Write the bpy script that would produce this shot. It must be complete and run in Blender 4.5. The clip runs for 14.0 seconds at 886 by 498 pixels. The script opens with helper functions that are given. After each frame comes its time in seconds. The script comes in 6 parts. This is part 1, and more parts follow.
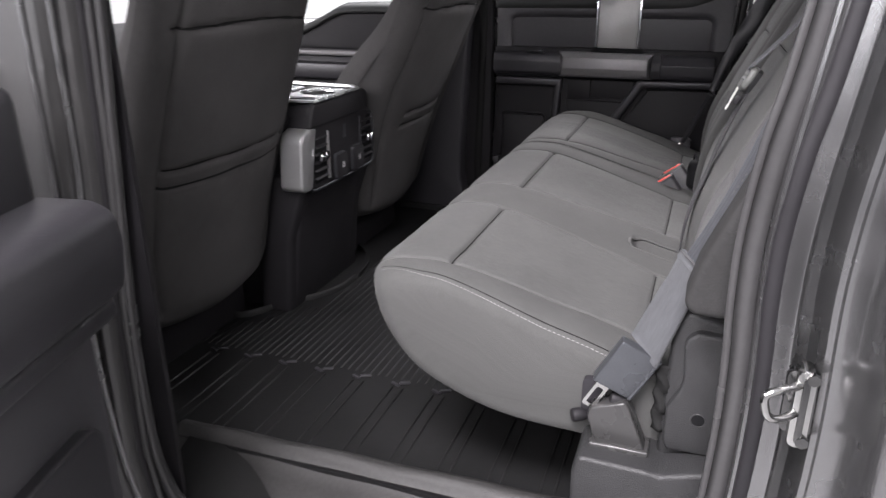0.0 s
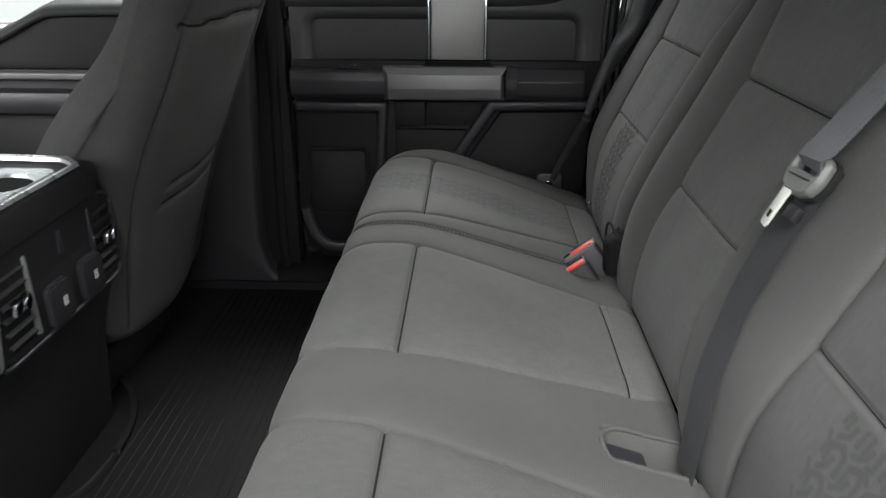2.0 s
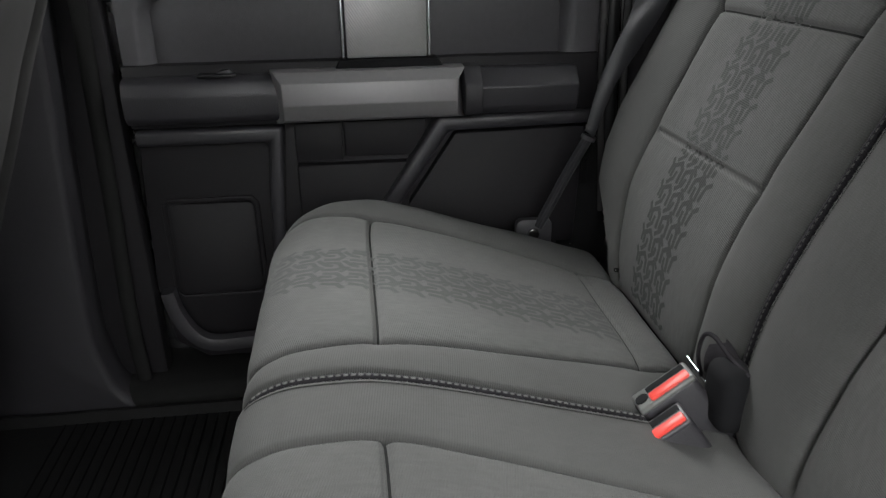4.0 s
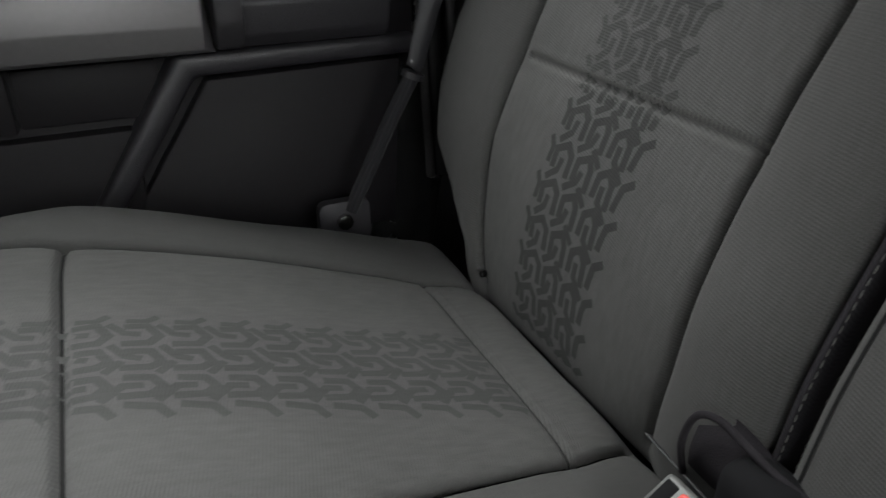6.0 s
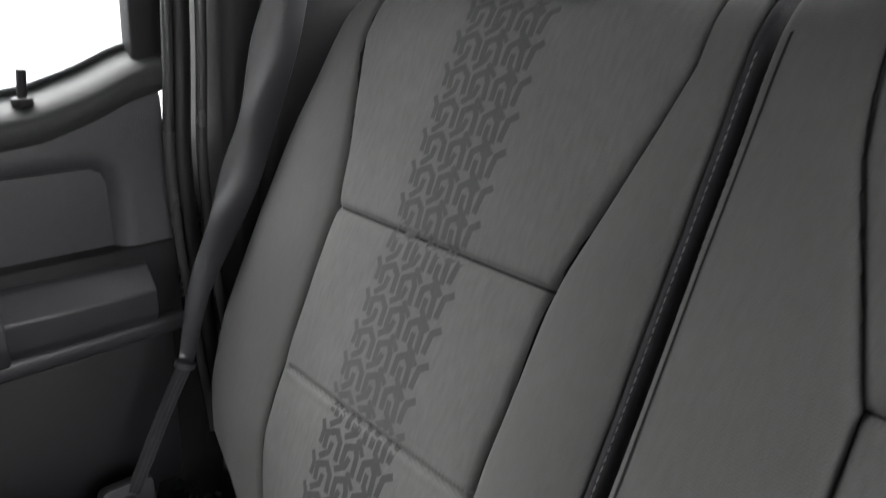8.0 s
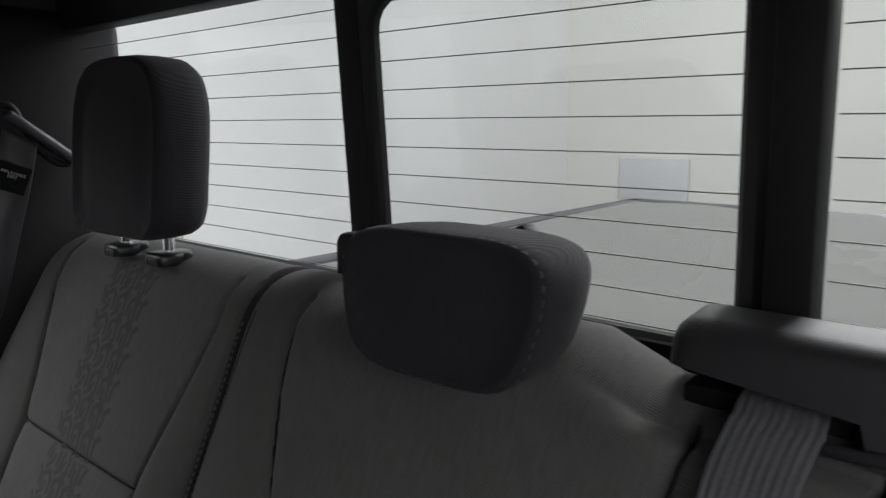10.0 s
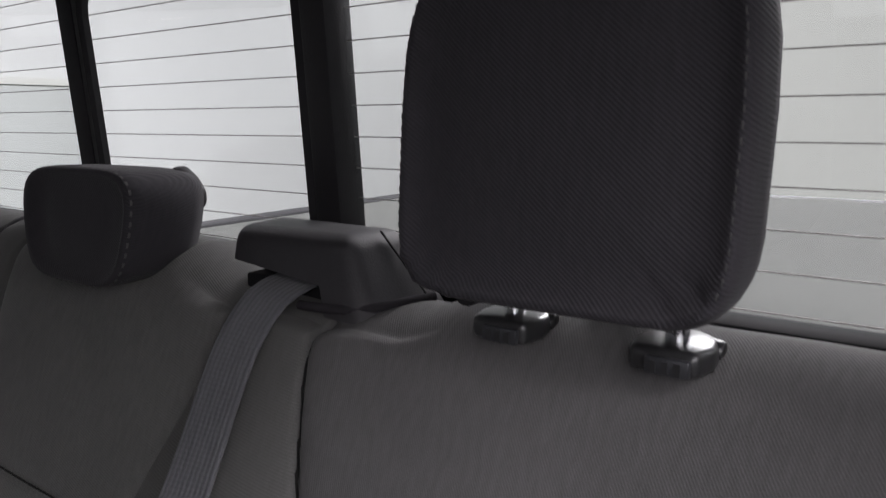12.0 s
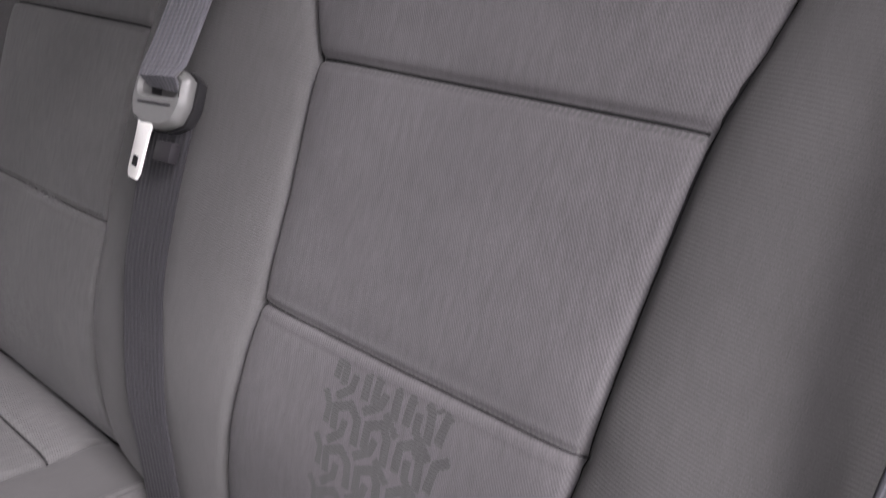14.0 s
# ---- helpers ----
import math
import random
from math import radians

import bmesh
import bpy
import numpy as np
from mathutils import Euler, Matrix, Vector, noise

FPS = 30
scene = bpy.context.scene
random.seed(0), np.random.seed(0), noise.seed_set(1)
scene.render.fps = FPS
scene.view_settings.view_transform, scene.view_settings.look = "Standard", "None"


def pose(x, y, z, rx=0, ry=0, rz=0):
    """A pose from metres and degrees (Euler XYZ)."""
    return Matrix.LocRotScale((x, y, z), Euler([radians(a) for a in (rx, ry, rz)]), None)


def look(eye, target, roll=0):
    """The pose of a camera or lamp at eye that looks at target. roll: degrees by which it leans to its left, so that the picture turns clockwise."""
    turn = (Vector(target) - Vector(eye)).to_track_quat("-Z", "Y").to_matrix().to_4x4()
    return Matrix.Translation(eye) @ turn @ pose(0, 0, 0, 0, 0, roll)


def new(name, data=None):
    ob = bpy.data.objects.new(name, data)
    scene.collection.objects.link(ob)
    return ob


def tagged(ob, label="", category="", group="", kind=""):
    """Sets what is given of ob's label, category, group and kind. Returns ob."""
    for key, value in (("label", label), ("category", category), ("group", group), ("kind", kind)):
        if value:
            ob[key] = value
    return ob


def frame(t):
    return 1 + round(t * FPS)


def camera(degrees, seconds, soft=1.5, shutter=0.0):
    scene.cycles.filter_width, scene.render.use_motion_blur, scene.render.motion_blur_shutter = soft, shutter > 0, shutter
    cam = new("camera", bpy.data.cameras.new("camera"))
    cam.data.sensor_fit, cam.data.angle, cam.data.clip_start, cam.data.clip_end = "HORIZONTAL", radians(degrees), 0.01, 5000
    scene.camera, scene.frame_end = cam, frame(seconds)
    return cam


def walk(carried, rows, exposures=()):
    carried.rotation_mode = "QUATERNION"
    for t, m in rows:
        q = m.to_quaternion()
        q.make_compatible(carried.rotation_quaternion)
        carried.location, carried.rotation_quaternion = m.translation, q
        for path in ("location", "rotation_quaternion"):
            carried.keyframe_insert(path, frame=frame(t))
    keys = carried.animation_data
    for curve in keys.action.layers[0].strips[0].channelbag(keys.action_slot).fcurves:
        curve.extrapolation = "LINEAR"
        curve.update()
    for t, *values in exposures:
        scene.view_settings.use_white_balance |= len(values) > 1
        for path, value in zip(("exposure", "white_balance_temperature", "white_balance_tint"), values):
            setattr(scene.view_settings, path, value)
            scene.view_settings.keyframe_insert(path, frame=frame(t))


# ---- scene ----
cam = camera(62.88, 14.0, soft=1.25, shutter=0.3)
ROWS = [
    (0, 0.463, -1.502, 0.767, 19.83, -20.72, 0.17),
    (0.5, 0.406, -1.360, 0.732, 13.47, -21.05, 0.10),
    (1, 0.358, -1.237, 0.734, 9.31, -21.95, 0.05),
    (1.5, 0.280, -1.065, 0.766, 5.84, -22.71, 0.22),
    (2, 0.220, -0.865, 0.802, 2.20, -22.95, -0.05),
    (2.5, 0.213, -0.666, 0.801, 0.65, -22.99, 0.42),
    (2.7, 0.207, -0.616, 0.791, 0.30, -22.92, 0.49),
    (4.8, 0.109, -0.096, 0.692, -11.90, -24.60, 0.73),
    (5, 0.109, -0.054, 0.685, -12.68, -25.24, 0.71),
    (5.5, 0.158, 0.026, 0.651, -17.69, -27.11, 0.33),
    (6, 0.198, 0.061, 0.630, -25.03, -27.97, -0.46),
    (6.5, 0.229, 0.071, 0.652, -30.83, -27.74, -0.69),
    (7, 0.231, 0.072, 0.716, -35.49, -27.63, -0.78),
    (7.5, 0.222, 0.063, 0.771, -39.00, -25.35, -1.00),
    (8.2, 0.222, 0.003, 0.855, -42.07, -17.50, -0.84),
    (8.5, 0.248, -0.050, 0.885, -42.72, -13.43, -0.74),
    (8.7, 0.252, -0.091, 0.905, -43.96, -11.27, -0.82),
    (10.8, 0.351, -0.447, 0.995, -51.85, -10.38, 1.12),
    (11, 0.362, -0.484, 0.999, -52.57, -10.32, 1.05),
    (11.5, 0.347, -0.566, 0.980, -53.71, -10.07, 0.55),
    (12, 0.329, -0.614, 0.944, -54.16, -10.35, 0.46),
    (12.5, 0.313, -0.643, 0.893, -53.74, -12.74, 0.49),
    (13, 0.293, -0.664, 0.855, -53.31, -16.42, 0.37),
    (13.5, 0.277, -0.676, 0.789, -52.92, -21.57, -0.19),
    (14, 0.262, -0.682, 0.743, -51.46, -27.06, 0.20),
]
walk(cam, [(t, pose(x, y, z, 90 + p, r, a)) for t, x, y, z, a, p, r in ROWS],
     [(0, 0.42, 6500, 18), (1.2, 0.36, 6500, 12), (2.0, 0.25, 6500, 8), (2.7, 0.40, 6500, 8), (5, 0.67, 6500, 8), (6.0, 0.38, 6500, 8), (6.6, 0.84, 6500, 9), (7.5, 1.42, 6500, 11), (8.7, 0.8, 6500, 11), (10.8, -0.70, 6500, 14), (11.5, -0.38, 6500, 15), (12.5, -0.31, 6500, 22), (13.4, -0.03, 6500, 25), (14, 0.53, 6500, 25)])

# ---- light: a white hall, seen through the glass and the open door ----
world = bpy.data.worlds.new("hall_light")
scene.world = world
world.use_nodes = True
wbg = world.node_tree.nodes["Background"]
wbg.inputs[0].default_value = (0.95, 0.98, 1.0, 1)
wbg.inputs[1].default_value = 0.75


def area_lamp(name, eye, target, sx, sy, watts, colour=(1, 1, 1)):
    data = bpy.data.lights.new(name, "AREA")
    data.shape, data.size, data.size_y, data.energy, data.color = "RECTANGLE", sx, sy, watts, colour
    ob = new(name, data)
    ob.matrix_world = look(eye, target)
    return ob


# unseen area lamps, added and tuned to brighten the cab and hall
LAMPS = [((0.2, -2.7, 3.0), (0.3, -0.2, 0.3), 1.4, 0.7, 205), ((-0.5, -4.6, 2.6), (0.4, 0.0, 0.5), 5.0, 1.8, 185), ((-3.6, -2.6, 2.2), (0.3, 0.4, 0.6), 3.0, 1.8, 170), ((0.2, 3.2, 3.2), (0.2, 0.2, 0.4), 4.0, 2.4, 340), ((4.4, 0.0, 3.2), (0.6, 0.0, 0.6), 1.2, 3.0, 260), ((7.4, 2.6, 3.9), (9.2, 5.2, 0.3), 2.4, 2.4, 40)]
for eye, target, sx, sy, watts in LAMPS:
    area_lamp("hall_fill_lamp", eye, target, sx, sy, watts)


# ---- materials ----


def material(name, colour, rough=0.6, metal=0.0, vary=0.12, vscale=9.0, bump=0.0, bscale=300.0, spec=0.5, coat=0.0, sheen=0.0, coords="Object"):
    """A principled surface with colour variation at two scales and a fine relief."""
    m = bpy.data.materials.new(name)
    m.use_nodes = True
    nt = m.node_tree
    b = nt.nodes["Principled BSDF"]
    b.inputs["Metallic"].default_value = metal
    b.inputs["Specular IOR Level"].default_value = spec
    b.inputs["Coat Weight"].default_value = coat
    b.inputs["Coat Roughness"].default_value = 0.08
    b.inputs["Sheen Weight"].default_value = sheen
    b.inputs["Sheen Roughness"].default_value = 0.5
    tc = nt.nodes.new("ShaderNodeTexCoord")
    n1 = nt.nodes.new("ShaderNodeTexNoise")
    n1.inputs["Scale"].default_value = vscale
    n1.inputs["Detail"].default_value = 5
    n2 = nt.nodes.new("ShaderNodeTexNoise")
    n2.inputs["Scale"].default_value = vscale * 17
    n2.inputs["Detail"].default_value = 3
    mix = nt.nodes.new("ShaderNodeMath")
    mix.operation = "ADD"
    nt.links.new(tc.outputs[coords], n1.inputs["Vector"])
    nt.links.new(tc.outputs[coords], n2.inputs["Vector"])
    nt.links.new(n1.outputs["Fac"], mix.inputs[0])
    nt.links.new(n2.outputs["Fac"], mix.inputs[1])
    ramp = nt.nodes.new("ShaderNodeMapRange")
    ramp.inputs["From Min"].default_value, ramp.inputs["From Max"].default_value = 0.6, 1.4
    ramp.inputs["To Min"].default_value, ramp.inputs["To Max"].default_value = 1 - vary, 1 + vary
    nt.links.new(mix.outputs[0], ramp.inputs["Value"])
    sc = nt.nodes.new("ShaderNodeVectorMath")
    sc.operation = "SCALE"
    sc.inputs[0].default_value = colour
    nt.links.new(ramp.outputs[0], sc.inputs["Scale"])
    nt.links.new(sc.outputs[0], b.inputs["Base Color"])
    rr = nt.nodes.new("ShaderNodeMapRange")
    rr.inputs["From Min"].default_value, rr.inputs["From Max"].default_value = 0.3, 0.7
    rr.inputs["To Min"].default_value, rr.inputs["To Max"].default_value = max(0.02, rough - 0.06), min(1, rough + 0.06)
    nt.links.new(n1.outputs["Fac"], rr.inputs["Value"])
    nt.links.new(rr.outputs[0], b.inputs["Roughness"])
    if bump:
        n3 = nt.nodes.new("ShaderNodeTexNoise")
        n3.inputs["Scale"].default_value = bscale
        n3.inputs["Detail"].default_value = 4
        nt.links.new(tc.outputs[coords], n3.inputs["Vector"])
        bp = nt.nodes.new("ShaderNodeBump")
        bp.inputs["Strength"].default_value = bump
        bp.inputs["Distance"].default_value = 0.001
        nt.links.new(n3.outputs["Fac"], bp.inputs["Height"])
        nt.links.new(bp.outputs[0], b.inputs["Normal"])
    return m


def woven(name, colour, pitch=0.0022, angle=38.0, strength=0.5, vary=0.14, contrast=0.25, fuzz=0.35, speckle=0.1, nap=0.09):
    """Upholstery cloth: a twill laid out in metres on the mesh's own layout, with soft blotches and lint."""
    m = bpy.data.materials.new(name)
    m.use_nodes = True
    nt = m.node_tree
    b = nt.nodes["Principled BSDF"]
    b.inputs["Roughness"].default_value = 0.92
    b.inputs["Specular IOR Level"].default_value = 0.25
    b.inputs["Sheen Weight"].default_value = fuzz
    b.inputs["Sheen Roughness"].default_value = 0.45
    tc = nt.nodes.new("ShaderNodeTexCoord")
    mp = nt.nodes.new("ShaderNodeMapping")
    mp.inputs["Rotation"].default_value = (0, 0, radians(angle))
    nt.links.new(tc.outputs["UV"], mp.inputs["Vector"])
    wave = nt.nodes.new("ShaderNodeTexWave")
    wave.inputs["Scale"].default_value = 0.314 / pitch
    wave.inputs["Distortion"].default_value = 0.6
    wave.inputs["Detail"].default_value = 1.0
    wave.inputs["Detail Scale"].default_value = 3.0
    nt.links.new(mp.outputs[0], wave.inputs["Vector"])
    w2 = nt.nodes.new("ShaderNodeTexWave")
    w2.bands_direction = "Y"
    w2.inputs["Scale"].default_value = 0.314 / (pitch * 0.8)
    w2.inputs["Distortion"].default_value = 1.2
    nt.links.new(mp.outputs[0], w2.inputs["Vector"])
    hm = nt.nodes.new("ShaderNodeMath")
    hm.operation = "MULTIPLY_ADD"
    hm.inputs[1].default_value = 0.10
    nt.links.new(w2.outputs["Fac"], hm.inputs[0])
    nt.links.new(wave.outputs["Fac"], hm.inputs[2])
    n1 = nt.nodes.new("ShaderNodeTexNoise")
    n1.inputs["Scale"].default_value = 7
    n1.inputs["Detail"].default_value = 6
    nt.links.new(tc.outputs["UV"], n1.inputs["Vector"])
    n2 = nt.nodes.new("ShaderNodeTexNoise")
    n2.inputs["Scale"].default_value = 1500
    n2.inputs["Detail"].default_value = 2
    nt.links.new(tc.outputs["UV"], n2.inputs["Vector"])
    a1 = nt.nodes.new("ShaderNodeMapRange")
    a1.inputs["From Min"].default_value, a1.inputs["From Max"].default_value = 0.3, 0.7
    a1.inputs["To Min"].default_value, a1.inputs["To Max"].default_value = 1 - vary, 1 + vary
    nt.links.new(n1.outputs["Fac"], a1.inputs["Value"])
    a2 = nt.nodes.new("ShaderNodeMapRange")
    a2.inputs["From Min"].default_value, a2.inputs["From Max"].default_value = 0.0, 1.35
    a2.inputs["To Min"].default_value, a2.inputs["To Max"].default_value = 1 - contrast, 1 + contrast
    nt.links.new(hm.outputs[0], a2.inputs["Value"])
    a3 = nt.nodes.new("ShaderNodeMapRange")
    a3.inputs["From Min"].default_value, a3.inputs["From Max"].default_value = 0.25, 0.75
    a3.inputs["To Min"].default_value, a3.inputs["To Max"].default_value = 1 - speckle, 1 + speckle
    nt.links.new(n2.outputs["Fac"], a3.inputs["Value"])
    p1 = nt.nodes.new("ShaderNodeMath")
    p1.operation = "MULTIPLY"
    nt.links.new(a1.outputs[0], p1.inputs[0])
    nt.links.new(a2.outputs[0], p1.inputs[1])
    p2 = nt.nodes.new("ShaderNodeMath")
    p2.operation = "MULTIPLY"
    nt.links.new(p1.outputs[0], p2.inputs[0])
    nt.links.new(a3.outputs[0], p2.inputs[1])
    # brushed nap: short soft streaks along the seat
    mp2 = nt.nodes.new("ShaderNodeMapping")
    mp2.inputs["Scale"].default_value = (260, 55, 1)
    nt.links.new(tc.outputs["UV"], mp2.inputs["Vector"])
    n3 = nt.nodes.new("ShaderNodeTexNoise")
    n3.inputs["Scale"].default_value = 1.0
    n3.inputs["Detail"].default_value = 4
    nt.links.new(mp2.outputs[0], n3.inputs["Vector"])
    a4 = nt.nodes.new("ShaderNodeMapRange")
    a4.inputs["From Min"].default_value, a4.inputs["From Max"].default_value = 0.3, 0.7
    a4.inputs["To Min"].default_value, a4.inputs["To Max"].default_value = 1 - nap, 1 + nap
    nt.links.new(n3.outputs["Fac"], a4.inputs["Value"])
    p3 = nt.nodes.new("ShaderNodeMath")
    p3.operation = "MULTIPLY"
    nt.links.new(p2.outputs[0], p3.inputs[0])
    nt.links.new(a4.outputs[0], p3.inputs[1])
    sc = nt.nodes.new("ShaderNodeVectorMath")
    sc.operation = "SCALE"
    sc.inputs[0].default_value = colour
    nt.links.new(p3.outputs[0], sc.inputs["Scale"])
    nt.links.new(sc.outputs[0], b.inputs["Base Color"])
    bp = nt.nodes.new("ShaderNodeBump")
    bp.inputs["Strength"].default_value = strength
    bp.inputs["Distance"].default_value = 0.0008
    nt.links.new(hm.outputs[0], bp.inputs["Height"])
    nt.links.new(bp.outputs[0], b.inputs["Normal"])
    return m


def carbon(name):
    """Silver strip with a fine diagonal carbon-weave print."""
    m = material(name, (0.44, 0.44, 0.43), 0.38, 0.5, 0.05)
    nt = m.node_tree
    b = nt.nodes["Principled BSDF"]
    tc = nt.nodes.new("ShaderNodeTexCoord")
    mp = nt.nodes.new("ShaderNodeMapping")
    mp.inputs["Rotation"].default_value = (0, radians(32), 0)
    nt.links.new(tc.outputs["Object"], mp.inputs["Vector"])
    w = nt.nodes.new("ShaderNodeTexWave")
    w.bands_direction = "X"
    w.inputs["Scale"].default_value = 0.314 / 0.0034
    nt.links.new(mp.outputs[0], w.inputs["Vector"])
    bp = nt.nodes.new("ShaderNodeBump")
    bp.inputs["Strength"].default_value = 0.5
    bp.inputs["Distance"].default_value = 0.0006
    nt.links.new(w.outputs["Fac"], bp.inputs["Height"])
    nt.links.new(bp.outputs[0], b.inputs["Normal"])
    return m


def glass(name, tint=(0.93, 0.95, 0.95)):
    m = bpy.data.materials.new(name)
    m.use_nodes = True
    nt = m.node_tree
    nt.nodes.remove(nt.nodes["Principled BSDF"])
    tr = nt.nodes.new("ShaderNodeBsdfTransparent")
    tr.inputs[0].default_value = (*tint, 1)
    gl = nt.nodes.new("ShaderNodeBsdfGlossy")
    gl.inputs["Roughness"].default_value = 0.02
    mx = nt.nodes.new("ShaderNodeMixShader")
    mx.inputs[0].default_value = 0.05
    nt.links.new(tr.outputs[0], mx.inputs[1])
    nt.links.new(gl.outputs[0], mx.inputs[2])
    nt.links.new(mx.outputs[0], nt.nodes["Material Output"].inputs[0])
    return m


M_INSERT = woven("grey_twill_cloth", (0.088, 0.088, 0.086), 0.0020, 76, 0.34, 0.10, 0.045, 0.05, 0.24)
M_INSERT_NEAR = woven("grey_steep_twill_cloth", (0.084, 0.082, 0.083), 0.0016, 30, 0.22, 0.12, 0.040, 0.04, 0.34)
M_BOLSTER = woven("plain_grey_cloth", (0.074, 0.074, 0.072), 0.0021, 84, 0.22, 0.08, 0.04, 0.05, 0.25, 0.05)
M_HEAD = woven("charcoal_cloth", (0.0245, 0.0230, 0.0268), 0.0020, 49, 0.26, 0.08, 0.065, 0.05)
M_SLEEVE = material("glossy_black_sleeve", (0.018, 0.018, 0.019), 0.32, 0, 0.1, 8, 0.0, 500, 0.6)
M_SLIT = material("seam_slit", (0.016, 0.016, 0.016), 0.95, 0, 0.2, 60, 0, 300, 0.1)
M_PRINT_FAINT = woven("worn_tread_print", (0.054, 0.055, 0.054), 0.0021, 86, 0.3, 0.10, 0.05, 0.15, 0.24)
M_PRINT_WORN = woven("rubbed_dark_tread_print", (0.044, 0.045, 0.044), 0.0021, 86, 0.3, 0.10, 0.05, 0.15, 0.24)
M_PRINT_FAINTEST = woven("rubbed_tread_print", (0.078, 0.078, 0.076), 0.0021, 86, 0.4, 0.10, 0.06, 0.12, 0.24)
M_PRINT_SEAT = woven("cushion_tread_print", (0.053, 0.054, 0.053), 0.0020, 76, 0.3, 0.12, 0.065, 0.10, 0.2)
M_PRINT = woven("dark_tread_print", (0.038, 0.039, 0.038), 0.0020, 76, 0.25, 0.10, 0.05, 0.05, 0.2)
M_THREAD = material("pale_thread", (0.17, 0.17, 0.165), 0.8, 0, 0.1, 80)
M_THREAD_PALE_DIM = material("grey_edge_thread", (0.11, 0.11, 0.105), 0.8, 0, 0.1, 80)
M_THREAD_DARK = material("dark_thread", (0.05, 0.05, 0.05), 0.8, 0, 0.1, 80)
M_THREAD_HEAD = material("grey_thread", (0.044, 0.043, 0.044), 0.8, 0, 0.1, 80)
M_LATCH = material("grey_latch_plastic", (0.115, 0.118, 0.112), 0.40, 0, 0.08, 20)
M_FRONTCLOTH = woven("front_seat_cloth", (0.054, 0.052, 0.052), 0.0012, 20, 0.06, 0.12, 0.02, 0.0, 0.25, 0.05)
M_PLASTIC = material("black_grained_plastic", (0.0225, 0.0213, 0.0240), 0.58, 0, 0.12, 6, 0.28, 700, 0.42)
M_PLASTIC_SOFT = material("soft_black_vinyl", (0.0300, 0.0286, 0.0325), 0.45, 0, 0.1, 6, 0.35, 520, 0.6)
M_PLASTIC_DARK = material("matt_black_plastic", (0.0148, 0.0138, 0.0158), 0.6, 0, 0.12, 8, 0.25, 500, 0.3)
M_GLOSS = material("gloss_black_plastic", (0.010, 0.010, 0.011), 0.45, 0, 0.1, 8, 0.1, 500, 0.35)
M_LEDGE = material("satin_ledge_plastic", (0.040, 0.041, 0.041), 0.55, 0, 0.08, 8, 0.2, 600, 0.25)
M_FLAP = material("dull_black_cover_cloth", (0.024, 0.022, 0.025), 0.9, 0, 0.15, 30, 0.4, 900, 0.1)
M_DOOR = material("soft_grained_door_vinyl", (0.060, 0.058, 0.063), 0.42, 0, 0.1, 6, 0.35, 520, 0.5)
M_HANDLE = material("satin_grey_paint", (0.20, 0.193, 0.197), 0.42, 0.25, 0.06, 10, 0.06, 900)
M_SILVER = material("silver_trim_paint", (0.36, 0.36, 0.36), 0.33, 0.6, 0.05, 10)
M_BRIGHT = material("bright_silver_plastic", (0.50, 0.51, 0.52), 0.28, 0.7, 0.04, 10)
M_CHROME = material("chrome", (0.86, 0.87, 0.90), 0.07, 1.0, 0.03, 20)
M_STEEL = material("bare_steel", (0.42, 0.42, 0.41), 0.20, 1.0, 0.12, 40)
M_TONGUE = material("polished_tongue_steel", (0.86, 0.87, 0.82), 0.35, 0.3, 0.05, 40)
M_STEEL_DARK = material("dark_plated_steel", (0.12, 0.12, 0.12), 0.20, 1.0, 0.25, 60)
M_CARBON = carbon("carbon_weave_strip")
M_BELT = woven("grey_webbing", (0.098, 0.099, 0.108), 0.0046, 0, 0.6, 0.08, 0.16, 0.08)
# darker copy of the webbing: shade on the middle belt, also a dark sleeve
M_BELT_DARK = woven("shaded_dark_webbing", (0.027, 0.027, 0.030), 0.0046, 0, 0.7, 0.08, 0.22, 0.05)
M_BELT_SILKY = material("silky_wide_webbing", (0.026, 0.026, 0.029), 0.36, 0, 0.10, 14, 0.15, 700, 0.5)
M_BELT_NEAR = woven("blue_grey_webbing", (0.040, 0.042, 0.047), 0.0030, 0, 0.5, 0.08, 0.12, 0.1)
M_SIDE = woven("dark_side_cloth", (0.026, 0.0255, 0.0255), 0.0012, 20, 0.05, 0.14, 0.02, 0.0, 0.4, 0.08)
M_BELT_LATCH = material("dark_latch_plate_paint", (0.095, 0.100, 0.110), 0.30, 0.65, 0.14, 30, 0.12, 700, 0.5)
M_ANCHOR = material("satin_anchor_plastic", (0.062, 0.061, 0.061), 0.28, 0.35, 0.12, 30, 0.12, 700, 0.5)
M_BELT_WIDE = woven("grey_wide_webbing", (0.072, 0.074, 0.079), 0.0018, 45, 0.25, 0.10, 0.06, 0.1, 0.2)
M_TRIM = material("pebbled_black_trim", (0.026, 0.026, 0.027), 0.48, 0, 0.22, 60, 0.85, 520, 0.45)
M_SATIN = material("satin_grey_plastic", (0.034, 0.035, 0.039), 0.36, 0.2, 0.12, 12, 0.2, 700, 0.5)
M_SCUFF = material("worn_grey_sill_plastic", (0.034, 0.033, 0.0325), 0.5, 0, 0.25, 9, 0.5, 400, 0.4)
M_RED = material("red_button", (0.75, 0.06, 0.045), 0.35, 0, 0.05, 30)
M_RUBBER = material("black_rubber_mat", (0.0095, 0.0095, 0.0098), 0.55, 0, 0.3, 5, 0.4, 260, 0.25)
M_SEAL = material("weatherstrip_rubber", (0.046, 0.045, 0.046), 0.24, 0, 0.1, 8, 0.15, 300, 0.4)
